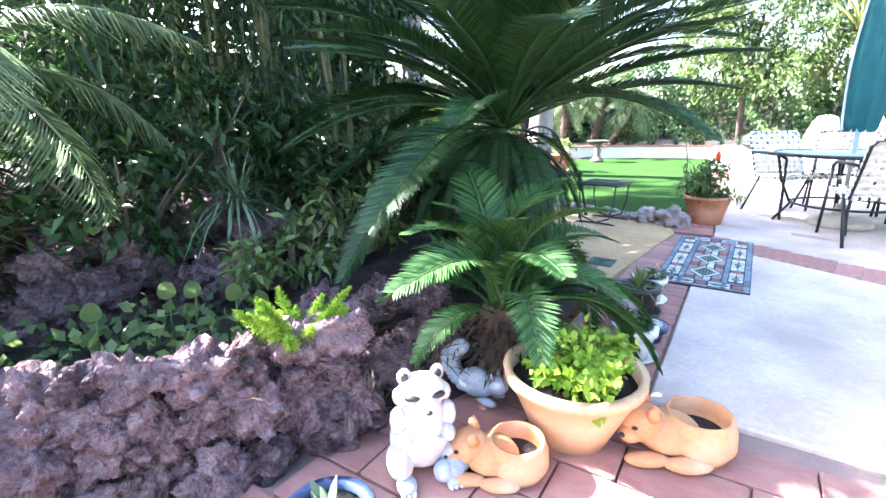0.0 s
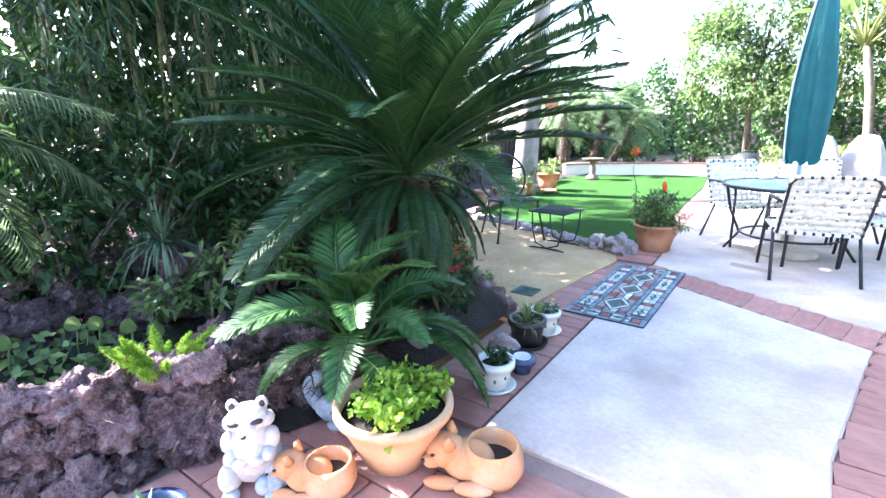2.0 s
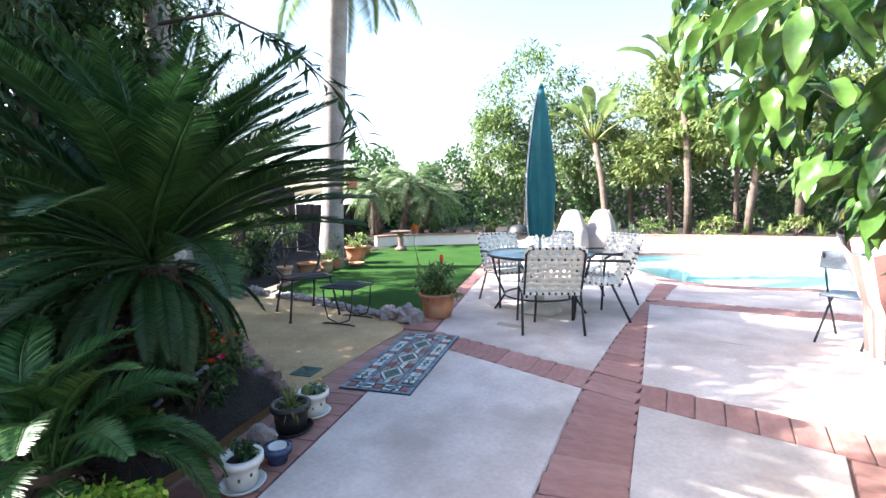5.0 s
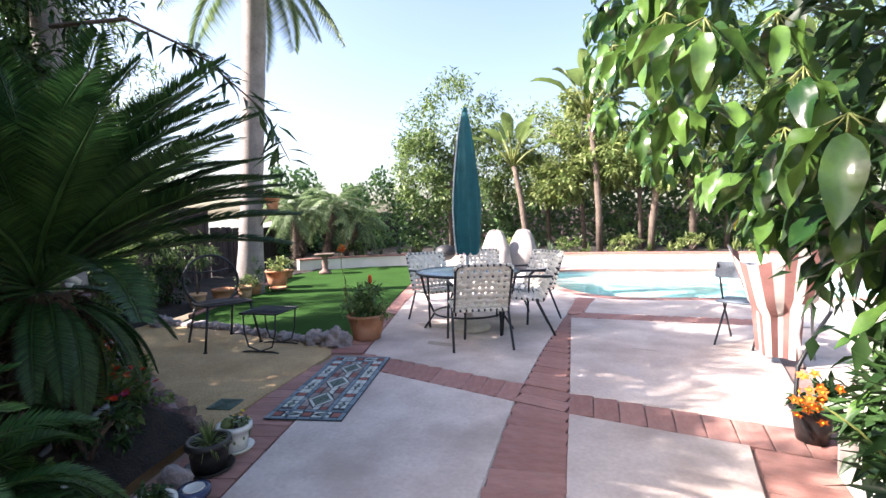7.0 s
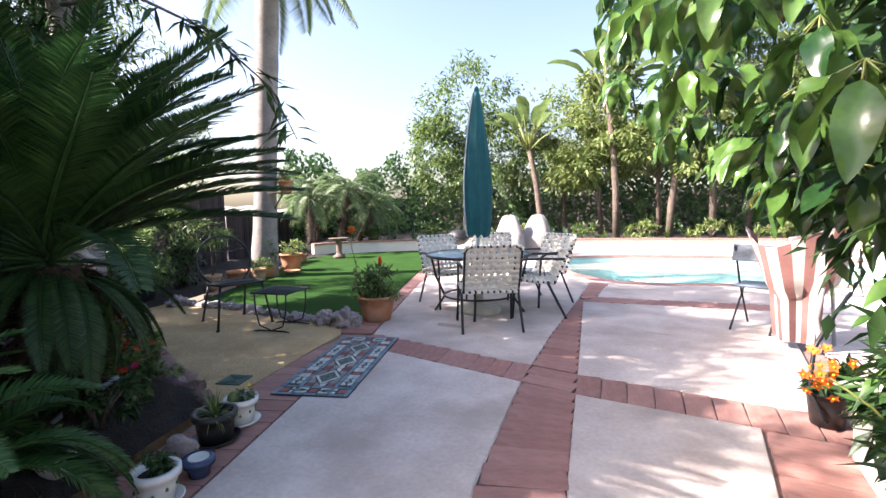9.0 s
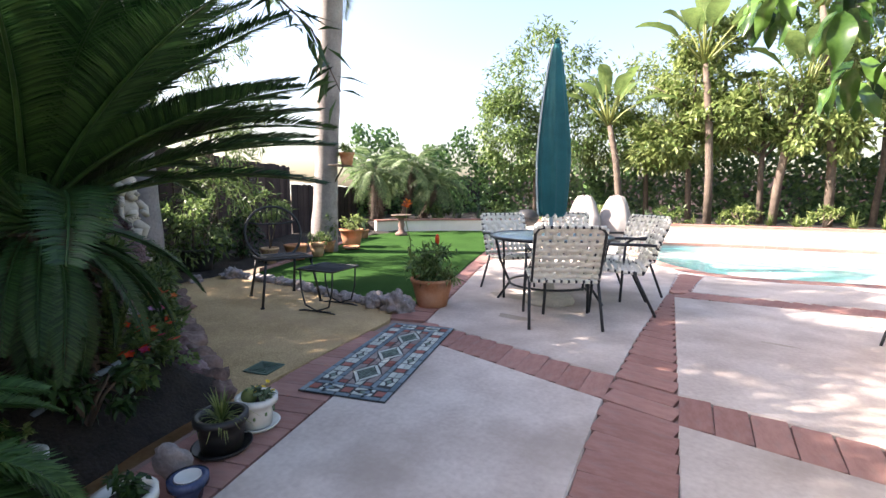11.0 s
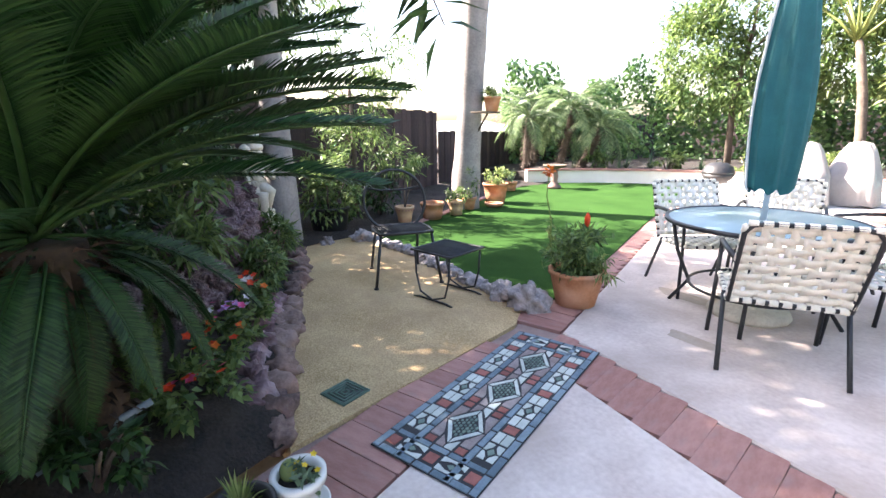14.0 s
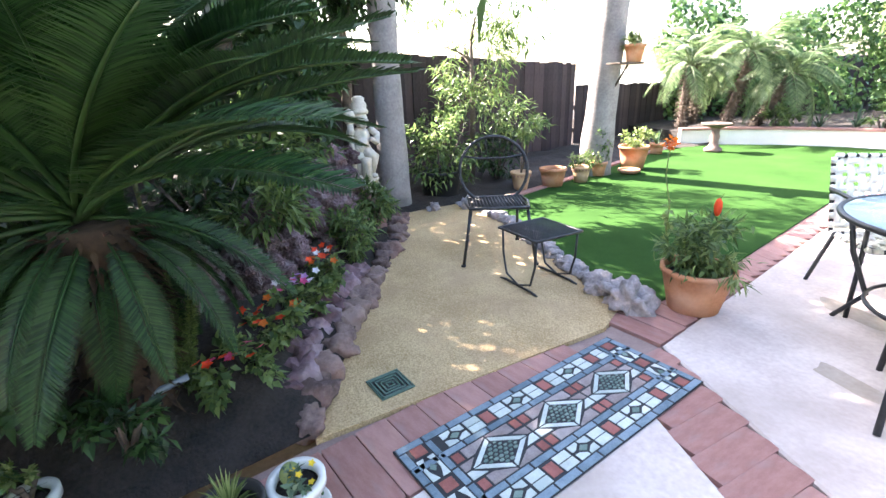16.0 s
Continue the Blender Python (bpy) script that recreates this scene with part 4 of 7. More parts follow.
def bird_tree(at, height, lean, count, size, seed):
    t = thing("bird_of_paradise_tree", at, "giant bird of paradise with bare stems and torn paddle leaves", "tree", grow=True)
    rnd = random.Random(seed)
    top = Vector((lean[0], lean[1], height))
    g = Geo()
    pts = [Vector((lean[0] * s * s, lean[1] * s * s, height * s)) for s in (0, 0.3, 0.6, 0.85, 1)]
    g.tube(pts, [0.075, 0.07, 0.065, 0.06, 0.04], 10)
    part("trunk", g, M["bark"], t)
    for i in range(count):
        a = i * 2.4 + rnd.uniform(-0.3, 0.3)
        e = rnd.uniform(0.5, 1.45)
        d = Vector((math.cos(a) * math.cos(e), math.sin(a) * math.cos(e), math.sin(e)))
        b = top + d * size * 0.7
        leaf = Geo()
        paddle(leaf, b, d + Vector((0, 0, -0.12)), size, size * 0.36, seed * 17 + i)
        lf = part("leaf", leaf, M["mid_leaf"], t)
        part("stalk", Geo().tube([tuple(top - Vector((0, 0, 0.1))), tuple(top + d * size * 0.4), tuple(b), tuple(b + d * size * 0.5)], [0.03, 0.018, 0.014, 0.006], 6), M["rachis"], lf)
    return t


bird_tree((-2.1, 12.7, 0.2), 2.1, (-0.3, 0.0), 10, 0.85, 21)
bird_tree((-0.5, 12.9, 0.25), 3.1, (-0.25, 0.1), 11, 0.95, 22)
bird_tree((0.5, 13.2, 0.2), 2.4, (0.3, 0.1), 12, 0.9, 23)
bird_tree((1.3, 13.4, 0.2), 3.9, (-0.4, 0.1), 12, 1.0, 26)
bird_tree((2.8, 13.2, 0.2), 3.0, (0.2, 0.0), 10, 0.95, 24)
bird_tree((3.6, 12.95, 0.25), 1.2, (0.1, 0.0), 9, 0.7, 25)

# the ivy hedge, leaf by leaf along the boundary
hedge = thing("ivy_hedge", (0, 0, 0), "tall ivy-covered hedge with small dark glossy leaves", "hedge", kind="stuff")
rng = np.random.default_rng(12)
HEDGE = np.array(planned([(-8.0, 10.6), (-7.2, 12.4), (-6.2, 13.7), (-4.6, 14.3), (-2.0, 14.7), (1.5, 14.6), (5.0, 14.4), (8.5, 12.6), (9.0, 9.0)]))
seg = np.linalg.norm(np.diff(HEDGE, axis=0), axis=1)
cum = np.concatenate([[0], np.cumsum(seg)])
N = 36000
u = rng.random(N) * cum[-1]
k = np.clip(np.searchsorted(cum, u) - 1, 0, len(seg) - 1)
f = ((u - cum[k]) / seg[k])[:, None]
xy = HEDGE[k] * (1 - f) + HEDGE[k + 1] * f
d = (HEDGE[k + 1] - HEDGE[k]) / seg[k][:, None]
nrm = np.stack([d[:, 1], -d[:, 0]], 1)
top = 2.15 + 0.35 * np.sin(u * 1.7) + 0.25 * np.sin(u * 4.1 + 1)
z = 0.2 + rng.random(N) ** 0.85 * top * 1.22
off = 0.25 * np.sin(u * 2.9 + z * 2.1) + 0.18 * np.sin(u * 7 + z * 5) + rng.normal(0, 0.12, N)
at = np.column_stack([xy + nrm * off[:, None], z])
way = np.column_stack([nrm * 0.5, np.full(N, -0.7)]) + unit(N, rng) * 0.8
up = np.column_stack([nrm, np.full(N, 0.5)]) + unit(N, rng) * 0.5
part("foliage", Geo().leaves(at, way, up, rng.uniform(0.09, 0.17, N), rng.uniform(0.08, 0.14, N), 0.1, 0.3), M["ivy_leaf"], hedge)

# low planting behind the stucco wall
rnd = random.Random(5)
for i in range(26):
    s = i / 25
    x = -5.6 + 9.5 * s
    y = float(np.interp(x, [q[0] for q in SKETCH], [q[1] for q in SKETCH])) + rnd.uniform(0.24, 0.6)
    if i % 3 == 0:
        shrub("border_shrub", (x, y, 0.25), (0.3, 0.25, 0.18), 420, 0.10, 0.03, rnd.choice(("light_leaf", "mid_leaf")), "low leafy shrub in the back bed", 60 + i)
    else:
        g = tuft(Geo(), (0, 0, 0), 46, rnd.uniform(0.35, 0.55), 0.022, 90 + i)
        t = thing("lily_clump", (x, y, 0.25), "clump of arching strap-shaped leaves", "plant")
        part("foliage", g, M["light_leaf" if x > -1 else "grey_leaf"], t)

# ---- palms ----
def king_palm(at, height, r, lean, seed, label, crown=True):
    p = thing("palm_tree", at, label, "palm", grow=True)
    g = Geo()
    n = 18
    pts = [(lean[0] * (i / n), lean[1] * (i / n), height * i / n - 0.1) for i in range(n + 1)]
    g.tube(pts, [r * (1.25 - 0.3 * min(1, 4 * i / n)) * (1 + 0.025 * (-1) ** i) for i in range(n + 1)], 16)
    part("trunk", g, M["palm_bark"], p, "smooth ringed grey trunk")
    if crown:
        fr = [frond_mesh("frond", 1.7, 0.3, 0.75, 0.42, 56, M["palm_leaf"], 0.022, 0.1, hang=0.5, seed=seed + q) for q in range(2)]
        feather_crown(p, fr, (lean[0], lean[1], height - 0.1), 14, -30, 60, seed)
    return p


king_palm((-5.15, 7.48, 0.0), 5.2, 0.185, (0.45, 0.0), 31, "tall palm with a pale grey ringed trunk")
king_palm((-4.75, 4.78, 0.0), 6.0, 0.15, (-0.15, 0.0), 33, "tall slender palm with a grey trunk behind the statue")

pyg = [frond_mesh("frond", 0.85, 0.35, 0.85, 0.20, 46, M["palm_leaf"], 0.010, 0.15, hang=0.35, seed=41 + q) for q in range(2)]
for i, (x, y, h, l) in enumerate(((-6.6, 10.0, 1.15, (0.05, 0.0)), (-6.25, 10.55, 1.3, (0.35, 0.0)), (-6.05, 10.9, 0.95, (0.5, 0.1)), (-7.0, 10.6, 1.35, (-0.1, 0.0)))):
    p = thing("pygmy_date_palm", (x, y, 0.1), "small date palm with a rough trunk and fine drooping fronds", "palm", "date palms by the fence", grow=True)
    part("trunk", scaly_trunk(h, 0.08, 0.075, 50 + i, rows=int(h / 0.06), lean=l), M["bark"], p)
    feather_crown(p, pyg, (l[0], l[1], h), 26, -35, 65, 60 + i)

# ---- left side: tall planting behind the pond ----
# its top lump, above the view, is thickened to shade the table
tree("ficus_tree", (-4.2, 3.3, 0.4), 3.4, 0.09, [((0.0, 0.4, 3.3), (1.1, 1.0, 0.9)), ((-0.6, 0.0, 5.4), (1.3, 1.3, 0.8), 3500), ((-0.5, -0.8, 2.7), (1.0, 1.0, 0.8)), ((0.3, 0.9, 4.3), (1.0, 1.0, 0.9)), ((-0.8, 0.8, 2.3), (0.8, 0.9, 0.7))], 0.13, 0.04, "dark_leaf", 14000, "dense dark-leaved evergreen tree above the bed", seed=8, clump=110)
# its high lumps, above the view, are added to shade and dapple slabs and planter
tree("ficus_tree", (-4.4, 1.2, 0.5), 3.2, 0.1, [((0, 0, 3.4), (1.3, 1.3, 1.0)), ((-0.4, 0.4, 5.0), (1.5, 1.6, 0.9), 1700), ((0.6, -0.2, 3.7), (1.0, 0.9, 0.9), 2500), ((0.9, -1.5, 4.9), (1.0, 0.8, 0.55), 2200), ((0.4, 0.9, 2.5), (0.9, 1.0, 0.8))], 0.13, 0.04, "dark_leaf", 15000, "dense dark evergreen tree behind the pond", seed=9, clump=150)
# never in view: added on the sun's side to shade the patio
tree("ficus_tree", (-4.0, -3.5, 0.2), 3.4, 0.1, [((0, 0, 3.5), (1.3, 1.3, 1.1)), ((0, 0.3, 5.2), (1.5, 1.5, 1.0)), ((-0.4, 0.2, 6.6), (1.2, 1.2, 0.8)), ((0.3, 0.7, 2.5), (0.9, 1.0, 0.8)), ((0, -0.8, 2.4), (1.0, 1.0, 0.9))], 0.13, 0.04, "dark_leaf", 13000, "unseen dense evergreen tree added to shade the patio", seed=10, clump=150)
tree("ficus_tree", (-5.2, 4.3, 0.1), 3.0, 0.07, [((0.1, 0.2, 2.4), (0.6, 0.6, 0.7)), ((0, 0, 3.4), (0.8, 0.8, 0.8)), ((0.1, 0.1, 4.6), (1.0, 0.9, 0.9)), ((-0.2, 0.6, 3.0), (0.7, 0.8, 0.8)), ((-0.1, 0.6, 4.2), (0.7, 0.8, 0.8)), ((0.1, -0.4, 1.5), (0.5, 0.5, 0.5))], 0.14, 0.045, "dark_leaf", 12000, "dark-leaved tree crowding the slender palm by the fence", seed=13)
tree("oleander_tree", (-5.5, 5.9, 0.05), 1.7, 0.04, [((0, 0, 1.5), (0.55, 0.6, 0.45)), ((0.15, 0.5, 1.95), (0.5, 0.5, 0.4)), ((-0.1, -0.4, 2.3), (0.6, 0.5, 0.5)), ((0.2, 0, 0.9), (0.5, 0.6, 0.35)), ((0.0, 0.0, 3.0), (0.6, 0.6, 0.5)), ((0.1, -0.5, 3.6), (0.6, 0.5, 0.5))], 0.14, 0.022, "mid_leaf", 4200, "airy oleander with narrow leaves against the fence", "shrub", seed=11, spread=0.5, clump=24, bark="bark")
shrub("camellia_shrub", (-4.95, 5.35, 0.15), (0.5, 0.45, 0.42), 1500, 0.085, 0.035, "mid_leaf", "rounded glossy green shrub in a dark tub", 14)
shrub("camellia_shrub", (-5.35, 6.2, 0.05), (0.35, 0.4, 0.38), 900, 0.085, 0.035, "dark_leaf", "dark green shrub against the fence", 15)
shrub("bed_shrub", (-3.6, 3.6, 0.5), (0.5, 0.45, 0.4), 1300, 0.11, 0.035, "mid_leaf", "leafy shrub hanging over the rocks", 16)
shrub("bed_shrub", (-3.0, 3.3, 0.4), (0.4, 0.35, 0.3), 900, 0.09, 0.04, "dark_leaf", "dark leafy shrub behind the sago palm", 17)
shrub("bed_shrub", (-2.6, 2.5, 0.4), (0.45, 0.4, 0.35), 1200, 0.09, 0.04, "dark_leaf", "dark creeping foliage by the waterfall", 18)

# dense screen of dark foliage along the fence behind the pond
screen = thing("screen_hedge", (0, 0, 0), "tall dense dark evergreen screen along the fence", "hedge", kind="stuff")
rng = np.random.default_rng(44)
LINE = np.array([(-3.4, -3.5), (-3.75, -1.0), (-4.0, 1.5), (-4.35, 3.2), (-4.9, 4.1)])
N = 26000
u = rng.random(N) * 3.999
k = u.astype(int)
f = (u - k)[:, None]
xy = LINE[k] * (1 - f) + LINE[k + 1] * f
# the dip near y -0.65, out of view, lets sun onto raccoon and rock wall
tall = 4.3 + 0.6 * np.sin(u * 5.0) - 3.1 * np.exp(-((xy[:, 1] + 0.65) / 0.95) ** 2)
z = 0.3 + rng.random(N) ** 0.9 * tall
off = 0.3 * np.sin(u * 4.3 + z * 1.9) + rng.normal(0, 0.22, N)
at = np.column_stack([xy[:, 0] + off, xy[:, 1] + rng.normal(0, 0.1, N), z])
part("foliage", Geo().leaves(at, unit(N, rng) + np.array((0.4, 0, -0.4)), unit(N, rng) * 0.7 + np.array((0.5, 0, 0.6)), rng.uniform(0.10, 0.2, N), rng.uniform(0.05, 0.085, N), 0.1, 0.3), M["dark_leaf"], screen)


# ---- pots and ornaments ----
def pot_geo(r, base, h, wall=0.012, rim=0.012, rim_h=0.03, n=32):
    return Geo().lathe([(0.01, 0.0), (base, 0.0), (base + (r - base) * 0.55, h * 0.5), (r, h - rim_h), (r + rim, h - rim_h), (r + rim, h), (r - wall, h), (r - wall - 0.004, h * 0.75), (base * 0.9, 0.03), (0.01, 0.03)], n)


def potted(at, r, base, h, mat, label, category="potted plant", name="potted_plant", saucer=False, band_mat=None, soil=True):
    t = thing(name, at, label, category, grow=True)
    z = 0.0
    if saucer:
        part("saucer", Geo().lathe([(0.01, 0), (base + 0.02, 0), (base + 0.04, 0.022), (base + 0.032, 0.022), (base + 0.015, 0.008), (0.01, 0.008)], 28), M[mat], t)
        z = 0.009
    body = part("pot", pot_geo(r, base, h), M[mat], t)
    body.location.z = z
    if soil:
        part("soil", Geo().lathe([(0.005, z + h * 0.74), (0.4 * r, z + h * 0.80), (r - 0.016, z + h * 0.80), (0.01, z + h * 0.70)], 24), M["soil"], t)
    if band_mat:
        for i in range(18):
            a = 2 * math.pi * i / 18
            q = base + (r - base) * 0.88
            g = Geo().box((0.003, r * 0.17, r * 0.17), pose(q * math.cos(a) + 0.012 * math.cos(a), q * math.sin(a) + 0.012 * math.sin(a), z + h * 0.8, 0, 0, math.degrees(a)) @ pose(0, 0, 0, 45, 0, 0), 0.001)
            part("diamond", g, M[band_mat], t)
    return t


def foliage(t, centre, radii, count, ll, lw, mat, seed, name="foliage", droop=0.2, shell=0.2):
    return part(name, cloud(Geo(), centre, radii, count, ll, lw, seed, shell, droop, 30), M[mat], t)


def blooms(t, centre, radii, count, size, mat, seed, name="flower"):
    rnd = random.Random(seed)
    for i in range(count):
        g = Geo()
        c = [centre[k] + rnd.uniform(-1, 1) * radii[k] for k in range(3)]
        n = 5
        at, way, up = [], [], []
        tilt = Vector((rnd.uniform(-0.5, 0.8), rnd.uniform(-0.6, 0.4), 1)).normalized()
        u = tilt.cross(Vector((1, 0, 0))).normalized()
        v = tilt.cross(u)
        for j in range(n):
            a = 6.283 * j / n
            at.append(c)
            way.append(u * math.cos(a) + v * math.sin(a) + tilt * 0.25)
            up.append(tilt)
        g.leaves(at, way, up, size, size * 0.85, 0.1, 0.1)
        part(name, g, M[mat], t)


# the large terracotta pot at the lawn's corner
p = potted((-1.82, 6.2, 0.003), 0.20, 0.145, 0.27, "terracotta", "large terracotta pot of leafy succulents with an orange flower spike")
foliage(p, (0, 0, 0.40), (0.24, 0.24, 0.19), 800, 0.085, 0.022, "mid_leaf", 301)
foliage(p, (0.08, 0.02, 0.30), (0.22, 0.2, 0.10), 260, 0.09, 0.016, "light_leaf", 302, "trailing_foliage", 0.7)
sp = Geo()
sp.tube([(-0.15, -0.08, 0.26), (-0.19, -0.1, 0.45), (-0.18, -0.11, 0.62), (-0.22, -0.13, 0.80), (-0.21, -0.13, 0.97)], [0.008, 0.007, 0.005, 0.004, 0.003], 6)
part("stalk", sp, M["light_leaf"], p, "long bare flower stalk")
part("stalk_leaves", cloud(Geo(), (-0.18, -0.1, 0.52), (0.05, 0.05, 0.14), 26, 0.055, 0.03, 303, 0.1, 0.0), M["light_leaf"], p)
part("flower", cloud(Geo(), (-0.21, -0.13, 0.98), (0.035, 0.035, 0.03), 60, 0.03, 0.02, 304, 0.3, 0.0), M["orange_petal"], p, "round orange flower head")
part("flower_spike", Geo().blob((0.03, 0.04, 0.64), (0.022, 0.022, 0.055)), M["red_petal"], p, "upright orange-red flower spike")

# pots along the lawn and the fence
p = potted((-4.80, 6.30, 0.02), 0.115, 0.08, 0.22, "buff_clay", "buff clay pot with a patterned band and a woody shrub", band_mat="brick")
part("branch", Geo().tube([(0, 0, 0.15), (0.02, 0.0, 0.4), (-0.05, 0.03, 0.75)], [0.012, 0.01, 0.005], 6).tube([(0, 0, 0.18), (0.05, 0.05, 0.45), (0.15, 0.08, 0.8)], [0.01, 0.008, 0.004], 6), M["bark"], p)
foliage(p, (0.05, 0.0, 0.80), (0.26, 0.3, 0.22), 420, 0.11, 0.022, "mid_leaf", 311)
potted((-4.80, 6.72, 0.02), 0.155, 0.12, 0.22, "terracotta", "empty wide terracotta pot of dark soil", "pot", "flower_pot")
p = potted((-4.80, 7.1, 0.02), 0.11, 0.08, 0.20, "buff_clay", "rounded buff clay pot with a patterned band and small leaves", band_mat="brick")
foliage(p, (0, 0, 0.27), (0.14, 0.14, 0.12), 240, 0.06, 0.022, "mid_leaf", 313)
p = potted((-4.98, 7.45, 0.02), 0.10, 0.075, 0.18, "terracotta", "small terracotta pot with a red-flowering shrub")
foliage(p, (0, 0, 0.36), (0.15, 0.18, 0.2), 420, 0.055, 0.022, "mid_leaf", 314)
blooms(p, (0, 0, 0.5), (0.1, 0.1, 0.06), 5, 0.03, "red_petal", 315)
p = potted((-5.12, 8.05, 0.02), 0.19, 0.14, 0.30, "terracotta", "tall terracotta pot with a bushy jade plant")
foliage(p, (0, 0, 0.42), (0.24, 0.24, 0.16), 520, 0.06, 0.03, "light_leaf", 316)
potted((-4.9, 7.85, 0.02), 0.13, 0.11, 0.05, "terracotta", "shallow empty terracotta dish by the pots", "dish", "clay_dish", soil=False)
p = potted((-4.95, 5.35, 0.0), 0.24, 0.2, 0.32, "plastic_black", "large black nursery tub", "tub", "plant_tub")
p = potted((-5.75, 8.9, 0.02), 0.1, 0.08, 0.16, "terracotta", "small pot of grassy leaves by the fence")
part("foliage", tuft(Geo(), (0, 0, 0.12), 40, 0.3, 0.015, 318), M["grey_leaf"], p)

# shelf pot on the palm's trunk
sh = thing("plant_shelf", (-4.86, 7.42, 0.0), "small wooden shelf braced on the palm trunk", "shelf")
part("board", Geo().box((0.22, 0.46, 0.025), pose(0.1, 0.16, 1.53, 0, 0, 15)), M["bark"], sh, smooth=False)
part("brace", Geo().tube([(-0.1, 0.14, 1.2), (0.1, 0.2, 1.51)], 0.015, 6), M["bark"], sh)
p = potted((-4.72, 7.64, 1.545), 0.11, 0.08, 0.19, "terracotta", "terracotta pot with trailing yellow-green leaves on a shelf")
foliage(p, (0, 0, 0.21), (0.14, 0.14, 0.09), 240, 0.07, 0.025, "light_leaf", 319)
part("trailing_foliage", tuft(Geo(), (0, 0.06, 0.2), 14, 0.4, 0.014, 320, 1.0, 1.9), M["light_leaf"], p)

# birdbath
bb = thing("birdbath", (-5.42, 9.62, 0.02), "weathered terracotta birdbath on a turned pedestal", "birdbath")
part("pedestal", Geo().lathe([(0.01, 0), (0.15, 0), (0.15, 0.05), (0.09, 0.09), (0.065, 0.16), (0.085, 0.26), (0.06, 0.34), (0.09, 0.42), (0.01, 0.42)], 24), M["rock"], bb)
part("bowl", Geo().lathe([(0.01, 0.42), (0.1, 0.42), (0.24, 0.47), (0.26, 0.50), (0.235, 0.50), (0.1, 0.45), (0.01, 0.445)], 32), M["bark"], bb)

# statue on a brick pedestal
ped = thing("pedestal", (-4.12, 4.43, 0.0), "low pedestal of stacked red bricks", "pedestal", turn=25)
for k in range(6):
    for a in range(2):
        g = Geo().box((0.27, 0.132, 0.058), pose(0, -0.068 + 0.136 * a, 0.03 + 0.063 * k, 0, 0, 0) if k % 2 else pose(-0.068 + 0.136 * a, 0, 0.03 + 0.063 * k, 0, 0, 90), 0.006)
        part("brick", g, M["brick"], ped, smooth=False)
st = Geo()
st.box((0.24, 0.22, 0.06), pose(0, 0, 0.03), 0.01)
st.rock((0, 0, 0.10), (0.12, 0.11, 0.09), 4, 3, 0.25, 3.0)
st.tube([(0.035, -0.01, 0.12), (0.04, 0.0, 0.27), (0.03, 0.0, 0.42)], [0.035, 0.042, 0.055], 12)
st.tube([(-0.06, 0.02, 0.19), (-0.075, 0.05, 0.30), (-0.075, 0.085, 0.36), (-0.02, 0.02, 0.43)], [0.032, 0.035, 0.042, 0.055], 12)
st.blob((-0.06, 0.05, 0.17), (0.04, 0.06, 0.03))
st.lathe([(0.01, 0.10), (0.05, 0.12), (0.045, 0.3), (0.06, 0.36), (0.01, 0.37)], 12, (0.0, 0.055, 0))
st.blob((0.0, 0.0, 0.45), (0.085, 0.065, 0.07))
st.blob((0.005, -0.005, 0.57), (0.085, 0.065, 0.10), sub=3)
st.blob((0.005, 0.03, 0.52), (0.06, 0.05, 0.06))
st.tube([(-0.085, 0.0, 0.64), (-0.15, 0.0, 0.58), (-0.12, 0.05, 0.50), (-0.05, 0.085, 0.55)], [0.036, 0.032, 0.026, 0.024], 10)
st.tube([(0.09, 0.0, 0.64), (0.13, 0.02, 0.56), (0.12, 0.07, 0.62), (0.12, 0.06, 0.70)], [0.036, 0.03, 0.026, 0.028], 10)
st.tube([(0.115, 0.05, 0.08), (0.12, 0.055, 0.5), (0.12, 0.055, 0.72)], [0.022, 0.022, 0.024], 10)
st.lathe([(0.01, 0.70), (0.035, 0.71), (0.052, 0.76), (0.045, 0.81), (0.02, 0.84), (0.005, 0.85)], 16, (0.12, 0.055, 0))
st.blob((0.0, 0.01, 0.74), (0.062, 0.068, 0.08), sub=3)
st.blob((-0.02, 0.07, 0.725), (0.025, 0.035, 0.03))
st.blob((0.0, 0.055, 0.69), (0.04, 0.035, 0.04))
st.lathe([(0.02, 0.77), (0.075, 0.79), (0.08, 0.82), (0.065, 0.84), (0.07, 0.88), (0.05, 0.91), (0.055, 0.94), (0.03, 0.96), (0.005, 0.965)], 16)
for i in range(14):
    a = i * 0.45
    st.blob((0.1 * math.cos(a), 0.09 * math.sin(a), 0.11 + 0.02 * math.sin(3 * a)), (0.03, 0.03, 0.035), sub=1)
for i in range(9):
    a = -0.6 + 0.15 * i * 2
    st.blob((0.078 * math.sin(a), 0.062 * math.cos(a), 0.46 + 0.02 * math.cos(2 * a)), (0.014, 0.014, 0.016), sub=1)
statue = tagged(part("statue", st, M["stone"]), "carved pale stone temple guardian statue on brick", "statue")
statue.matrix_basis = pose(*plan(-4.12, 4.43)[:2], 0.384, 0, 0, -70) @ Matrix.Diagonal((1.1, 1.1, 0.94, 1))

# ---- lounge chair and side table on the gravel ----
lc = thing("bistro_chair", (-3.08, 5.38, 0.006), "black wrought-iron chair with a round hoop back", "chair", turn=-105)
part("hoop", Geo().tube([(0.25 * math.sin(a), -0.16 - 0.10 * (0.5 - 0.5 * math.cos(a)), 0.60 - 0.25 * math.cos(a)) for a in np.linspace(0, 2 * math.pi, 36, endpoint=False)], 0.012, 8, True), M["metal"], lc)
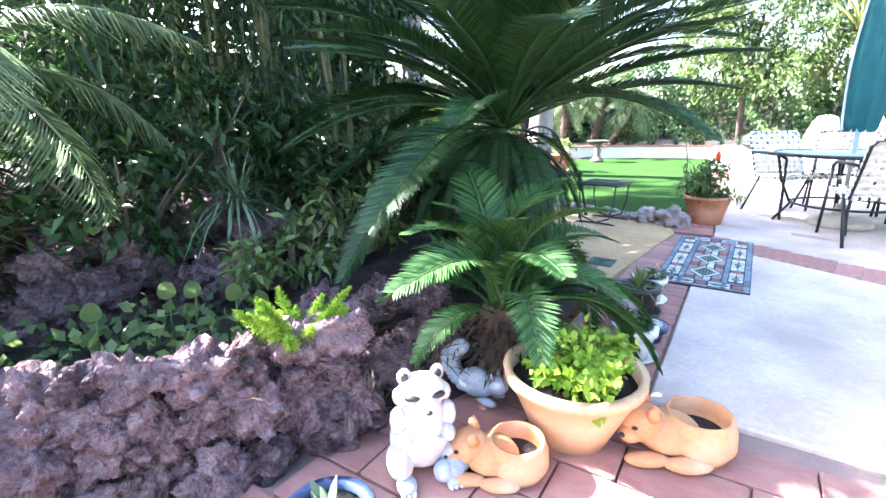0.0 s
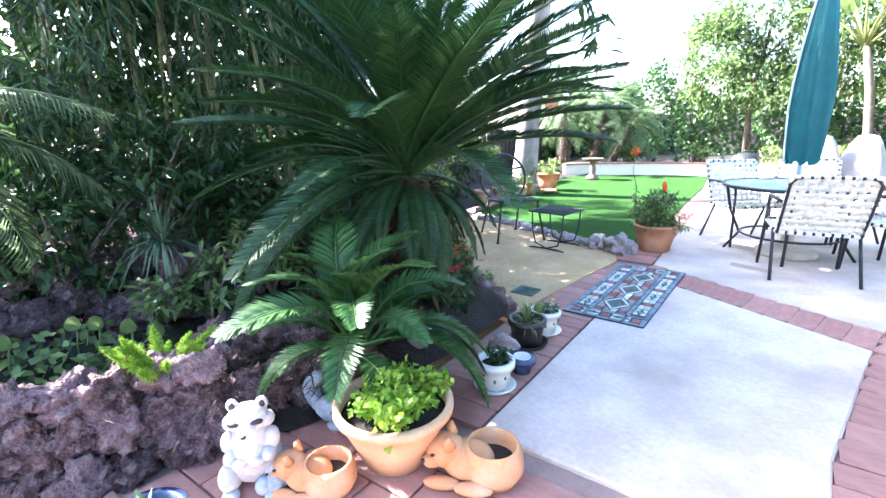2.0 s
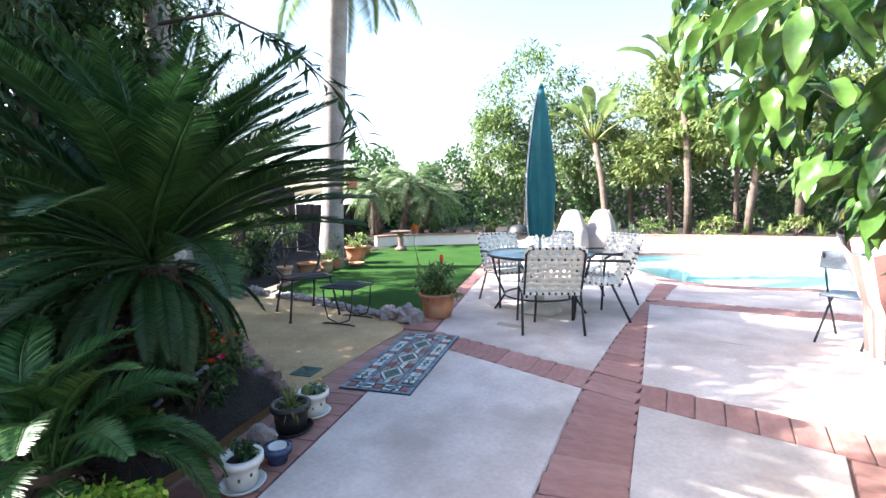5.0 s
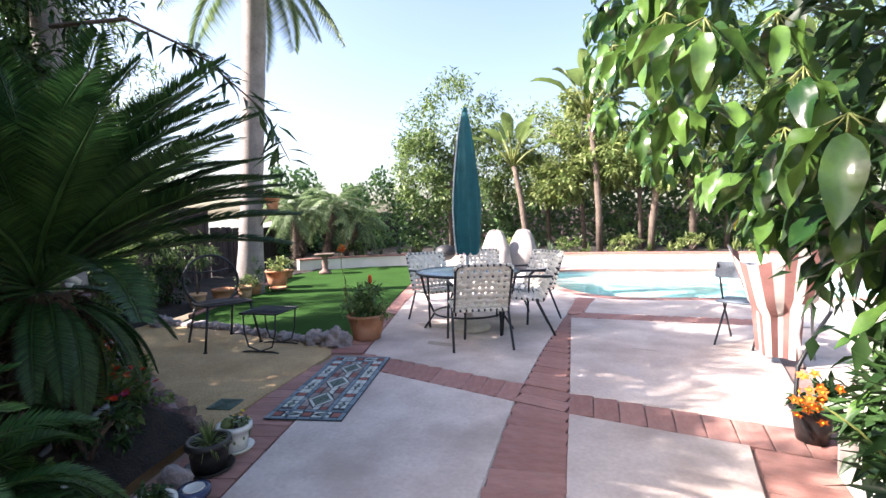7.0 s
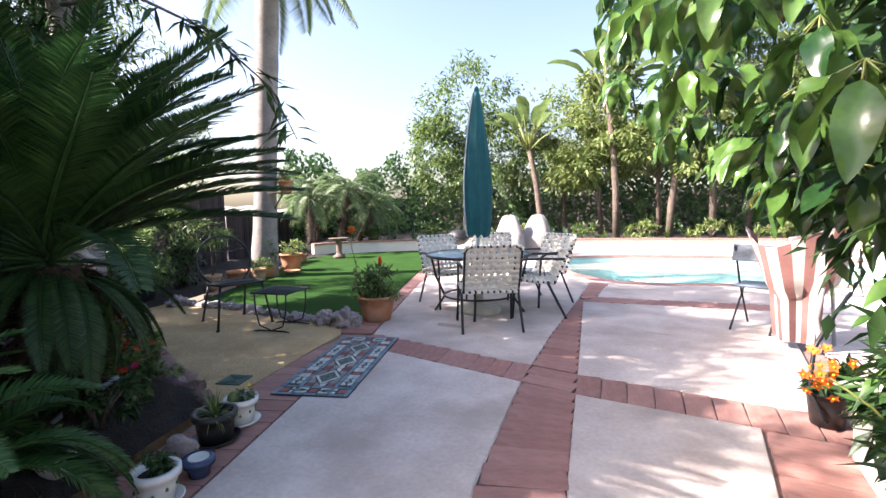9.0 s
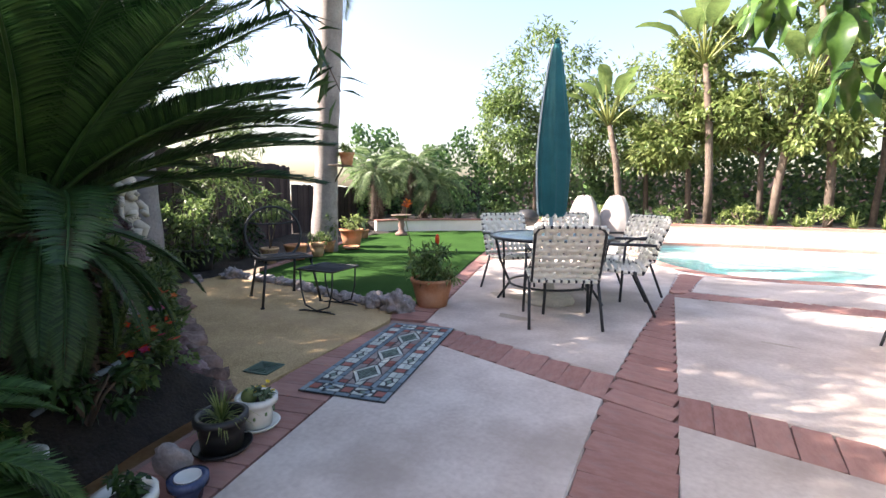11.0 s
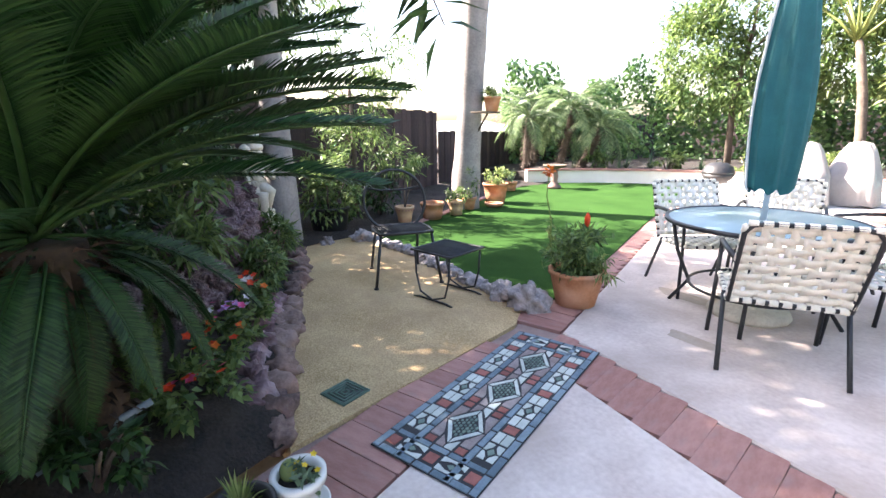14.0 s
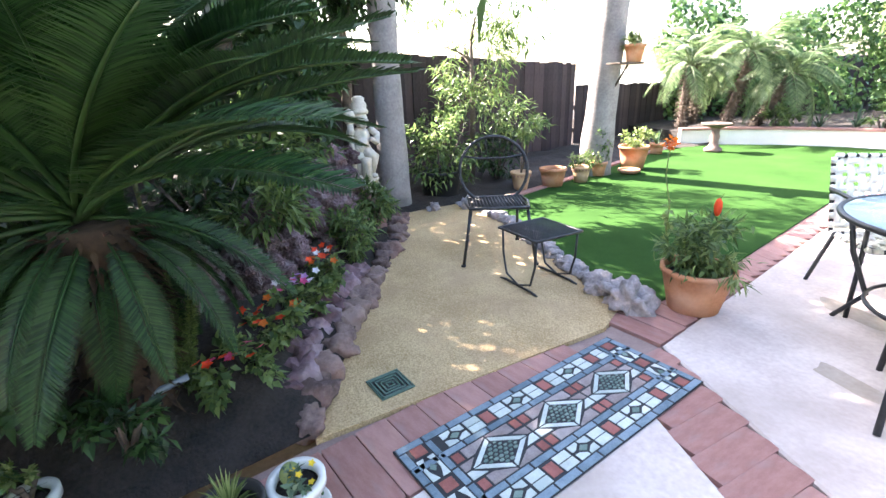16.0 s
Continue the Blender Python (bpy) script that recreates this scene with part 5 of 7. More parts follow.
part("seat_frame", Geo().tube([(-0.2, -0.18, 0.40), (-0.22, 0.0, 0.405), (-0.2, 0.2, 0.41), (0.2, 0.2, 0.41), (0.22, 0.0, 0.405), (0.2, -0.18, 0.40)], 0.011, 8, True), M["metal"], lc)
mesh_seat = Geo()
for i in range(17):
    x = -0.19 + 0.38 * i / 16
    mesh_seat.tube([(x, -0.18, 0.401), (x, 0.2, 0.411)], 0.004, 4)
for i in range(15):
    y = -0.17 + 0.36 * i / 14
    mesh_seat.tube([(-0.2, y, 0.403), (0.2, y, 0.403)], 0.004, 4)
part("seat_mesh", mesh_seat, M["metal"], lc)
bm_ = Geo()
for i in range(9):
    a = -0.9 + 1.8 * i / 8
    bm_.tube([(0.25 * math.sin(a), -0.258, 0.60 + 0.25 * math.cos(a)), (0.2 * math.sin(a), -0.255, 0.72)], 0.004, 4)
bm_.tube([(-0.225, -0.235, 0.71), (-0.1, -0.25, 0.685), (0.1, -0.25, 0.685), (0.225, -0.235, 0.71)], 0.009, 6)
part("back_mesh", bm_, M["metal"], lc)
for x, y, fx, fy in ((-0.19, 0.18, -0.25, 0.24), (0.19, 0.18, 0.25, 0.24), (-0.17, -0.16, -0.2, -0.3), (0.17, -0.16, 0.2, -0.3)):
    leg = part("leg", Geo().tube([(x, y, 0.40), (fx, fy, 0.0)], 0.011, 8), M["metal"], lc)
    part("foot", Geo().lathe([(0.01, 0), (0.018, 0), (0.018, 0.012), (0.01, 0.014)], 10, (fx, fy, 0)), M["metal"], leg)

lc.scale = (1.14, 1.14, 1.1)
tb = thing("side_table", (-2.49, 5.48, 0.006), "small square black wrought-iron side table with a mesh top", "table", turn=15)
part("top_frame", Geo().tube([(-0.2, -0.2, 0.39), (0.2, -0.2, 0.39), (0.2, 0.2, 0.39), (-0.2, 0.2, 0.39)], 0.010, 8, True), M["metal"], tb)
tm = Geo()
for i in range(20):
    q = -0.19 + 0.38 * i / 19
    tm.tube([(q, -0.2, 0.392), (q, 0.2, 0.392)], 0.0035, 4)
    tm.tube([(-0.2, q, 0.388), (0.2, q, 0.388)], 0.0035, 4)
part("top_mesh", tm, M["metal"], tb)
for s in (-1, 1):
    part("leg_hoop", Geo().tube([(-0.18, s * 0.18, 0.39), (-0.17, s * 0.18, 0.2), (-0.13, s * 0.18, 0.06), (0, s * 0.18, 0.015), (0.13, s * 0.18, 0.06), (0.17, s * 0.18, 0.2), (0.18, s * 0.18, 0.39)], 0.008, 8), M["metal"], tb)
    part("foot_bar", Geo().tube([(-0.2, s * 0.18, 0.0), (-0.14, s * 0.18, 0.012), (0.14, s * 0.18, 0.012), (0.2, s * 0.18, 0.0)], 0.009, 8), M["metal"], tb)

# drain grate
dr = thing("drain_grate", (-1.61, 4.28, 0.0065), "square green plastic drain grate set in the gravel", "drain", turn=20)
part("frame", Geo().tube([(-0.085, -0.085, 0.004), (0.085, -0.085, 0.004), (0.085, 0.085, 0.004), (-0.085, 0.085, 0.004)], 0.006, 6, True), M["drain"], dr)
for q in range(4):
    for i in range(4):
        d = 0.016 + 0.019 * i
        g = Geo().box((2 * d, 0.009, 0.006), pose(0, 0, 0.004, 0, 0, 90 * q) @ pose(0, d, 0), 0.001)
        part("bar", g, M["drain"], dr, smooth=False)
# flat black sheet painted as the dark hollow below the bars
part("pit_shade", Geo().sheet([(-0.08, -0.08), (0.08, -0.08), (0.08, 0.08), (-0.08, 0.08)], 0.0012, 0.001), M["black"], dr)

# ---- rock borders ----
def border(points, size, name, mat, label, seed, z=0.0, squash=0.8):
    rnd = random.Random(seed)
    along = []
    for (x0, y0), (x1, y1) in zip(points, points[1:]):
        d = math.hypot(x1 - x0, y1 - y0)
        n = max(1, int(d / (size * 1.45)))
        along += [(x0 + (x1 - x0) * (i + 0.5) / n, y0 + (y1 - y0) * (i + 0.5) / n) for i in range(n)]
    for i, (x, y) in enumerate(along):
        k = size * rnd.uniform(0.75, 1.3)
        g = Geo().rock((0, 0, 0), (k, k * rnd.uniform(0.7, 1.0), k * squash * rnd.uniform(0.7, 1.1)), seed + i, 3, 0.5, 1.6)
        ob = tagged(part(name, g, M[mat]), label, "rock", name + " edging")
        ob.matrix_basis = pose(x + rnd.uniform(-0.02, 0.02), y + rnd.uniform(-0.02, 0.02), z + k * 0.25, 0, 0, rnd.uniform(0, 360))


border(planned([(-1.33, 3.88), (-1.72, 3.94), (-2.2, 4.10), (-2.95, 4.36), (-3.75, 4.64), (-4.3, 4.76)]), 0.095, "border_rock", "rock", "rough red-brown lava rock edging the gravel", 400)
border(planned([(-1.5, 3.80), (-2.2, 3.96), (-3.0, 4.26)]), 0.09, "border_rock", "lava", "rough dark lava rock behind the gravel edge", 430, 0.08)
border(planned([(-4.45, 5.62), (-4.25, 5.62), (-3.6, 5.78), (-2.7, 5.78), (-2.25, 5.82)]), 0.075, "edging_rock", "grey_rock", "rough grey-pink rock between gravel and lawn", 450, squash=0.7)
for i, (x, y, k) in enumerate(((-1.97, 5.84, 0.155), (-2.18, 5.80, 0.11), (-4.38, 5.52, 0.11), (-4.45, 5.15, 0.08))):
    g = Geo().rock((0, 0, 0), (k, k * 0.8, k * 0.85), 470 + i, 4, 0.6, 1.8)
    ob = tagged(part("boulder", g, M["grey_rock"]), "large craggy grey boulder beside the gravel", "rock")
    ob.matrix_basis = pose(*plan(x, y)[:2], k * 0.3, 0, 0, 40 * i)


# the lava-rock retaining wall and mound: each rock is a piece of it
def rockery(name, label, places, seed, sub=3):
    t = thing(name, (0, 0, 0), label, "rock wall")
    rnd = random.Random(seed)
    kinds = [Geo().rock((0, 0, 0), (1, 0.85, 0.8), seed + q, sub + 1, 0.55, 1.9).mesh("rock", M["lava"], True) for q in range(7)]
    for i, (x, y, z, k) in enumerate(places):
        ob = new("rock", kinds[i % 7])
        ob.parent = t
        k *= rnd.uniform(0.85, 1.2)
        ob.matrix_basis = pose(x, y, z, rnd.uniform(-25, 25), rnd.uniform(-25, 25), rnd.uniform(0, 360)) @ Matrix.Diagonal((k, k * rnd.uniform(0.85, 1.1), k * rnd.uniform(0.8, 1.05), 1))
    return t


rnd = random.Random(77)
front = []
FACE = [(-1.52, -0.9), (-1.35, 0.2), (-1.17, 0.9), (-1.0, 1.4), (-0.95, 1.85), (-0.90, 2.12)]
for (x0, y0), (x1, y1) in zip(FACE, FACE[1:]):
    n = int(math.hypot(x1 - x0, y1 - y0) / 0.125)
    for i in range(n):
        s = (i + rnd.random() * 0.6) / n
        for row in range(4):
            front.append((x0 + (x1 - x0) * s + rnd.uniform(-0.02, 0.03) - row * 0.03, y0 + (y1 - y0) * s, 0.04 + row * 0.095 + rnd.uniform(-0.025, 0.025), 0.096))
rockery("rock_wall", "retaining wall of rough purple-brown lava rock", front, 500)
ledge = [(-0.98 - 0.04 * (i % 3), 1.95 + 0.075 * i, 0.09 + 0.08 * (i % 2), 0.095) for i in range(10)] + [(-1.2 - 0.1 * (i % 3), 1.9 + 0.1 * i, 0.27, 0.09) for i in range(7)]
rockery("rock_ledge", "low ledge of lava rock under the small sago palm", ledge, 520)
mound = []
for i in range(95):
    a = rnd.random()
    x, y = -2.15 - 1.9 * a + rnd.uniform(-0.15, 0.15), 3.45 + 0.75 * a + rnd.uniform(-0.22, 0.18)
    mound.append((x, y, 0.22 + rnd.random() * (0.18 + 0.42 * a), 0.13))
rockery("rock_mound", "mound of dark lava boulders behind the flower bed", mound, 540)
fall = [(-1.95 - 0.45 * rnd.random(), 0.7 + 2.0 * i / 46, 0.12 + 0.38 * rnd.random(), 0.11) for i in range(46)] + [(-2.4 - 0.5 * rnd.random(), 0.6 + 2.2 * i / 26, 0.3 + 0.3 * rnd.random(), 0.14) for i in range(26)]
fall = [q for q in fall if not (2.12 < q[1] < 2.34 and q[0] > -1.95)]
rockery("waterfall_rocks", "dark wet lava rocks round the garden waterfall", fall, 560)

pond = thing("pond", (-1.6, 1.5, 0.0), "small dark pond with a thin waterfall", "pond")
part("water", Geo().add([(0.5 * math.cos(a) + 0.06, 0.95 * math.sin(a), 0.20) for a in np.linspace(0, 2 * math.pi, 40, endpoint=False)], [tuple(range(40))]), M["pond_water"], pond)
wf = Geo()
wv = []
for i in range(9):
    s = i / 8
    for j in range(6):
        wv.append((-0.16 + 0.13 * min(1, s * 3) ** 0.5 + 0.012 * math.sin(5 * j), 0.70 + 0.02 * j + 0.006 * math.sin(9 * s + j), 0.50 - 0.30 * s))
wf.add(wv, [(i * 6 + j, i * 6 + j + 1, i * 6 + j + 7, i * 6 + j + 6) for i in range(8) for j in range(5)])
part("falling_water", wf, M["water"], pond, "thin sheet of falling water")

# pond plants
hy = thing("water_hyacinth", (-1.42, 1.15, 0.2), "floating water hyacinths with round glossy leaves", "plant")
rng = np.random.default_rng(31)
N = 620
pos = np.column_stack([rng.uniform(-0.30, 0.34, N), rng.uniform(-1.2, 0.75, N), rng.uniform(0.02, 0.17, N)])
part("foliage", Geo().leaves(pos, unit(N, rng) + np.array((0.3, 0, 0.3)), unit(N, rng) * 0.6 + np.array((0.5, 0, 1)), rng.uniform(0.035, 0.065, N), rng.uniform(0.03, 0.05, N), 0.08, 0.1), M["mid_leaf"], hy)
for i, (dx, dy, h) in enumerate(((-0.08, 0.20, 0.24), (-0.12, 0.42, 0.26), (-0.10, 0.5, 0.25), (0.0, 0.62, 0.24), (-0.05, 0.72, 0.16))):
    lf = thing("pond_leaf", (-1.38 + dx, 1.15 + dy, 0.2), "round leaf on a tall stalk in the pond", "plant", "round pond leaves")
    part("stalk", Geo().tube([(0, 0, 0), (0.01, 0, h * 0.5), (0, 0.01, h * 0.8)], 0.004, 5), M["mid_leaf"], lf)
    disc = Geo().add([(0.01 + 0.012 * math.cos(2 * a), 0.03 * math.cos(a), h * 0.8 + 0.03 + 0.034 * math.sin(a)) for a in np.linspace(0, 6.283, 18, endpoint=False)], [tuple(range(18))])
    part("blade", disc, M["mid_leaf"], lf)
shrub("climbing_vine", (-1.55, 0.35, 0.3), (0.35, 0.5, 0.25), 620, 0.09, 0.07, "light_leaf", "sunlit climbing vine with broad leaves by the pond", 320)
sg = thing("sedge_clump", (-2.0, 1.95, 0.62), "arching striped sedge above the waterfall", "plant")
part("foliage", tuft(Geo(), (0, 0, 0), 110, 0.38, 0.012, 321, 1.0, 1.4), M["grey_leaf"], sg)
shrub("bed_shrub", (-2.05, 1.5, 0.45), (0.35, 0.5, 0.3), 1100, 0.08, 0.035, "dark_leaf", "dark creeping foliage over the waterfall rocks", 351)
shrub("bed_shrub", (-2.2, 0.6, 0.5), (0.4, 0.5, 0.35), 1100, 0.08, 0.035, "dark_leaf", "dark foliage at the back of the pond", 352)
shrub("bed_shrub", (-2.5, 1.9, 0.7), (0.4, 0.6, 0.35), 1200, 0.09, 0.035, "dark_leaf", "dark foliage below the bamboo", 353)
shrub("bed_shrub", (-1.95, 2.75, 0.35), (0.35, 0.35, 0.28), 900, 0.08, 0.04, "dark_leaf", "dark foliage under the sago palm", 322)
shrub("bed_shrub", (-1.75, 2.45, 0.35), (0.2, 0.2, 0.22), 420, 0.08, 0.03, "mid_leaf", "ferny foliage beside the waterfall", 323)

shrub("bed_shrub", (-1.18, 2.85, 0.28), (0.2, 0.25, 0.16), 520, 0.08, 0.03, "dark_leaf", "dark low foliage between the sago palms", 354)
shrub("bed_shrub", (-1.28, 3.3, 0.2), (0.16, 0.2, 0.1), 320, 0.07, 0.025, "dark_leaf", "dark low foliage in the bed behind the pots", 355)
shrub("bed_shrub", (-1.75, 2.1, 0.3), (0.25, 0.3, 0.18), 500, 0.07, 0.03, "mid_leaf", "leafy green plant by the waterfall pool", 356)
# bamboo, and the feathery palm beside the pond
bam = thing("bamboo", (-2.95, 2.0, 0.4), "stand of green and yellow bamboo canes", "bamboo")
rnd = random.Random(88)
for i in range(24):
    x, y, h = rnd.uniform(-0.5, 0.35), rnd.uniform(-0.6, 1.0), rnd.uniform(2.5, 3.5)
    lx, ly = rnd.uniform(-0.3, 0.3), rnd.uniform(-0.3, 0.3)
    pts, rs = [], []
    for k in range(13):
        s = k / 12
        pts += [(x + lx * s * s, y + ly * s * s, h * s - 0.1)]
        rs += [rnd.uniform(0.013, 0.021) * (1 - 0.5 * s) * (1.12 if k % 2 else 1)]
    part("cane", Geo().tube(pts, rs, 8), M["cane"], bam)
for i in range(8):
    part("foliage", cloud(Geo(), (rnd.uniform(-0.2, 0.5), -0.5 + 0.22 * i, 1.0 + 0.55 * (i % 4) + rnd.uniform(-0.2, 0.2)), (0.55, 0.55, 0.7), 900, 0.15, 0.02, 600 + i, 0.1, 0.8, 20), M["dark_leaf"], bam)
fp = thing("feather_palm", (-2.05, 1.02, 0.25), "slender palm with fine drooping leaves and brown hanging sheaths", "palm")
part("trunk", scaly_trunk(0.95, 0.06, 0.07, 90, rows=16), M["fibre"], fp)
feather_crown(fp, [frond_mesh("frond", 0.8, 0.4, 0.8, 0.24, 40, M["palm_leaf"], 0.010, 0.1, hang=0.4, seed=95 + q) for q in range(2)], (0, 0, 0.95), 15, -50, 55, 91)
dead = frond_mesh("dead_frond", 0.5, -0.2, 0.9, 0.1, 26, M["fibre"], 0.012, 0.0, hang=0.8, seed=99)
feather_crown(fp, [dead], (0, 0, 0.9), 7, -70, -50, 92, "dead_frond")

# lime foxtail fern on the wall, and the upright one in the bed
def foxtail(at, plumes, length, mat, label, seed, lean=(0, 0), spread=1.0):
    t = thing("foxtail_fern", at, label, "fern")
    rnd = random.Random(seed)
    for i in range(plumes):
        a = rnd.uniform(0, 6.283)
        d = Vector((math.cos(a) * spread + lean[0], math.sin(a) * spread + lean[1], rnd.uniform(0.7, 1.5))).normalized()
        L = length * rnd.uniform(0.6, 1.1)
        rng = np.random.default_rng(seed * 50 + i)
        N = int(700 * L / 0.3)
        s = rng.random(N)
        curve = np.outer(s, np.array(d) * L) + np.outer(s * s, (0, 0, -0.12 * L))
        wd = 0.028 * np.sin(np.pi * np.clip(0.15 + 0.85 * s, 0, 0.97))[:, None] ** 0.5
        out = unit(N, rng)
        part("plume", Geo().leaves(curve, out * 1.0 + np.array(d) * 0.7, unit(N, rng), wd[:, 0] * 1.3, 0.004, 0.0, 0.1), M[mat], t)
    return t


foxtail((-1.02, 1.88, 0.28), 24, 0.29, "lime_leaf", "bright lime-green foxtail fern growing on the rock wall", 131, (0.1, 0.2), 0.7)
foxtail((-1.55, 3.45, 0.22), 9, 0.62, "mid_leaf", "tall upright green foxtail fern in the dark soil", 132, (0, 0), 0.28)

# raccoon, squirrel and cat planters
rc = Geo()
rc.blob((0, -0.005, 0.095), (0.092, 0.082, 0.095), sub=3)
rc.blob((0, 0.005, 0.175), (0.072, 0.064, 0.085), sub=3)
rc.blob((0, 0.035, 0.13), (0.062, 0.058, 0.085), sub=3)
rc.blob((0, 0.02, 0.278), (0.066, 0.056, 0.052), sub=3)
rc.blob((0, 0.060, 0.262), (0.034, 0.040, 0.027), sub=3)
rc.blob((0, 0.085, 0.257), (0.018, 0.022, 0.016))
for s in (-1, 1):
    rc.blob((s * 0.058, 0.015, 0.262), (0.024, 0.034, 0.026))
    rc.blob((s * 0.046, 0.008, 0.322), (0.020, 0.011, 0.028))
    rc.blob((s * 0.068, 0.025, 0.188), (0.026, 0.030, 0.045))
    rc.blob((s * 0.058, 0.060, 0.150), (0.024, 0.034, 0.024))
    rc.blob((s * 0.026, 0.088, 0.142), (0.024, 0.018, 0.018))
    rc.blob((s * 0.072, 0.035, 0.055), (0.038, 0.062, 0.052), sub=3)
    for q in range(3):
        rc.blob((s * 0.064 + (q - 1) * 0.014, 0.115, 0.014), (0.009, 0.028, 0.012), sub=1)
rc.slot = 1
for s in (-1, 1):
    rc.blob((s * 0.030, 0.062, 0.284), (0.026, 0.014, 0.011))
    rc.blob((s * 0.046, 0.016, 0.322), (0.011, 0.007, 0.017))
rc.blob((0, 0.106, 0.259), (0.009, 0.007, 0.007))
rc.slot = 2
for q in range(9):
    a = 0.5 + 0.30 * q
    rc.blob((-0.105 * math.sin(a) - 0.015, -0.075 * math.cos(a) + 0.02, 0.042), (0.030 + 0.006 * (q % 2), 0.030 + 0.006 * (q % 2), 0.036 + 0.004 * (q % 2)))
for s in (-1, 1):
    rc.blob((s * 0.064, 0.095, 0.020), (0.028, 0.040, 0.018))
ob = tagged(part("raccoon_statue", rc, [M["raccoon"], M["black"], M["grey_cement"]]), "weathered white cement raccoon figure standing on brick", "statue")
ob.matrix_basis = pose(-0.66, 2.12, 0.0, 0, 0, -110) @ Matrix.Diagonal((1.06, 1.06, 0.96, 1))
sq = Geo()
sq.blob((0, 0, 0.06), (0.05, 0.075, 0.055), sub=3)
sq.blob((0, 0.085, 0.075), (0.035, 0.042, 0.035))
for s in (-1, 1):
    sq.tube([(s * 0.018, 0.075, 0.10), (s * 0.024, 0.072, 0.125)], [0.011, 0.003], 6)
    sq.blob((s * 0.035, 0.06, 0.015), (0.018, 0.04, 0.015))
for q in range(9):
    a = q / 8
    sq.blob((0, -0.06 - 0.06 * math.sin(3.0 * a), 0.035 + 0.15 * a), (0.030 + 0.012 * math.sin(3 * a), 0.030 + 0.012 * math.sin(3 * a), 0.030))
ob = tagged(part("squirrel_statue", sq, M["grey_cement"]), "small grey cement squirrel figure", "statue")
ob.matrix_basis = pose(-0.80, 2.45, 0.03, 0, 0, -70)


def cat_planter(at, turn, k, label):
    c = Geo()
    c.lathe([(0.02, 0.0), (0.10, 0.0), (0.125, 0.05), (0.12, 0.11), (0.105, 0.15), (0.095, 0.15), (0.105, 0.09), (0.08, 0.06), (0.02, 0.06)], 30, (0.07, 0, 0))
    c.blob((-0.12, 0.0, 0.105), (0.082, 0.075, 0.068), sub=3)
    c.blob((-0.03, 0.0, 0.07), (0.11, 0.10, 0.07), sub=3)
    c.blob((-0.17, -0.045, 0.085), (0.04, 0.035, 0.03))
    c.blob((-0.125, -0.095, 0.024), (0.075, 0.030, 0.024), sub=3)
    c.blob((0.0, -0.115, 0.024), (0.078, 0.034, 0.024), sub=3)
    for s in (-1, 1):
        c.tube([(-0.11 + 0.01, s * 0.045, 0.15), (-0.105, s * 0.056, 0.185), (-0.10, s * 0.058, 0.20)], [0.026, 0.016, 0.003], 8)
    c.slot = 1
    c.blob((-0.203, -0.062, 0.092), (0.011, 0.010, 0.009))
    c.blob((-0.187, -0.02, 0.125), (0.009, 0.010, 0.006))
    c.blob((-0.165, -0.066, 0.122), (0.010, 0.009, 0.006))
    ob = tagged(part("cat_planter", c, [M["orange_clay"], M["black"]]), label, "planter", "cat planters")
    ob.matrix_basis = pose(*at, 0, 0, turn) @ Matrix.Scale(k, 4)
    soil_ = tagged(part("planter_soil", Geo().lathe([(0.01, 0.075), (0.09, 0.078), (0.095, 0.07), (0.01, 0.065)], 20, (0.07, 0, 0)), M["soil"]), "dry potting soil in a clay planter", "soil")
    soil_.matrix_basis = pose(*at, 0, 0, turn) @ Matrix.Scale(k, 4)


cat_planter((-0.24, 2.80, 0.0), 50, 0.90, "orange clay planter shaped like a lying cat, empty")
cat_planter((-0.50, 2.29, 0.0), 50, 0.76, "orange clay planter shaped like a kitten, filled with soil")

p = potted((-0.49, 2.60, 0.0), 0.215, 0.12, 0.245, "buff_clay", "pale weathered terracotta bowl of bright green leafy herbs", saucer=False)
foliage(p, (0.03, 0.0, 0.27), (0.2, 0.19, 0.09), 1700, 0.032, 0.026, "lime_leaf", 331, shell=0.1)
p = potted((-0.67, 3.23, 0.0), 0.085, 0.065, 0.14, "ceramic", "white glazed pot with a leaf pattern and a dark succulent", saucer=True)
foliage(p, (0, 0, 0.17), (0.07, 0.07, 0.06), 150, 0.04, 0.022, "dark_leaf", 332)
for i in range(9):
    a = i * 0.7
    q = 0.081
    part("painted_leaf", Geo().blob((0.0775 * math.cos(a), 0.0775 * math.sin(a), 0.08 + 0.015 * math.sin(3 * i)), (0.006, 0.007, 0.011), sub=1), M["ivy_leaf"], p)
p = potted((-0.71, 3.44, 0.0), 0.058, 0.045, 0.085, "blue_glaze", "small dark blue glazed pot with a pale inside", "pot", "flower_pot", soil=False)
part("glaze_lining", Geo().lathe([(0.01, 0.05), (0.044, 0.05), (0.0455, 0.088), (0.043, 0.088), (0.041, 0.052), (0.01, 0.052)], 24), M["ceramic"], p, "pale glazed inside")
p = potted((-1.0, 3.88, 0.0), 0.085, 0.065, 0.14, "ceramic", "white patterned pot with a small cactus and yellow flowers", saucer=True)
for i in range(9):
    a = i * 0.7
    part("painted_leaf", Geo().blob((0.0775 * math.cos(a), 0.0775 * math.sin(a), 0.08 + 0.015 * math.sin(3 * i)), (0.006, 0.007, 0.011), sub=1), M["ivy_leaf"], p)
part("cactus", Geo().blob((-0.03, -0.02, 0.145), (0.036, 0.036, 0.042), sub=3), M["light_leaf"], p, "round green cactus")
foliage(p, (0.03, 0.02, 0.17), (0.055, 0.06, 0.06), 160, 0.03, 0.016, "grey_leaf", 334)
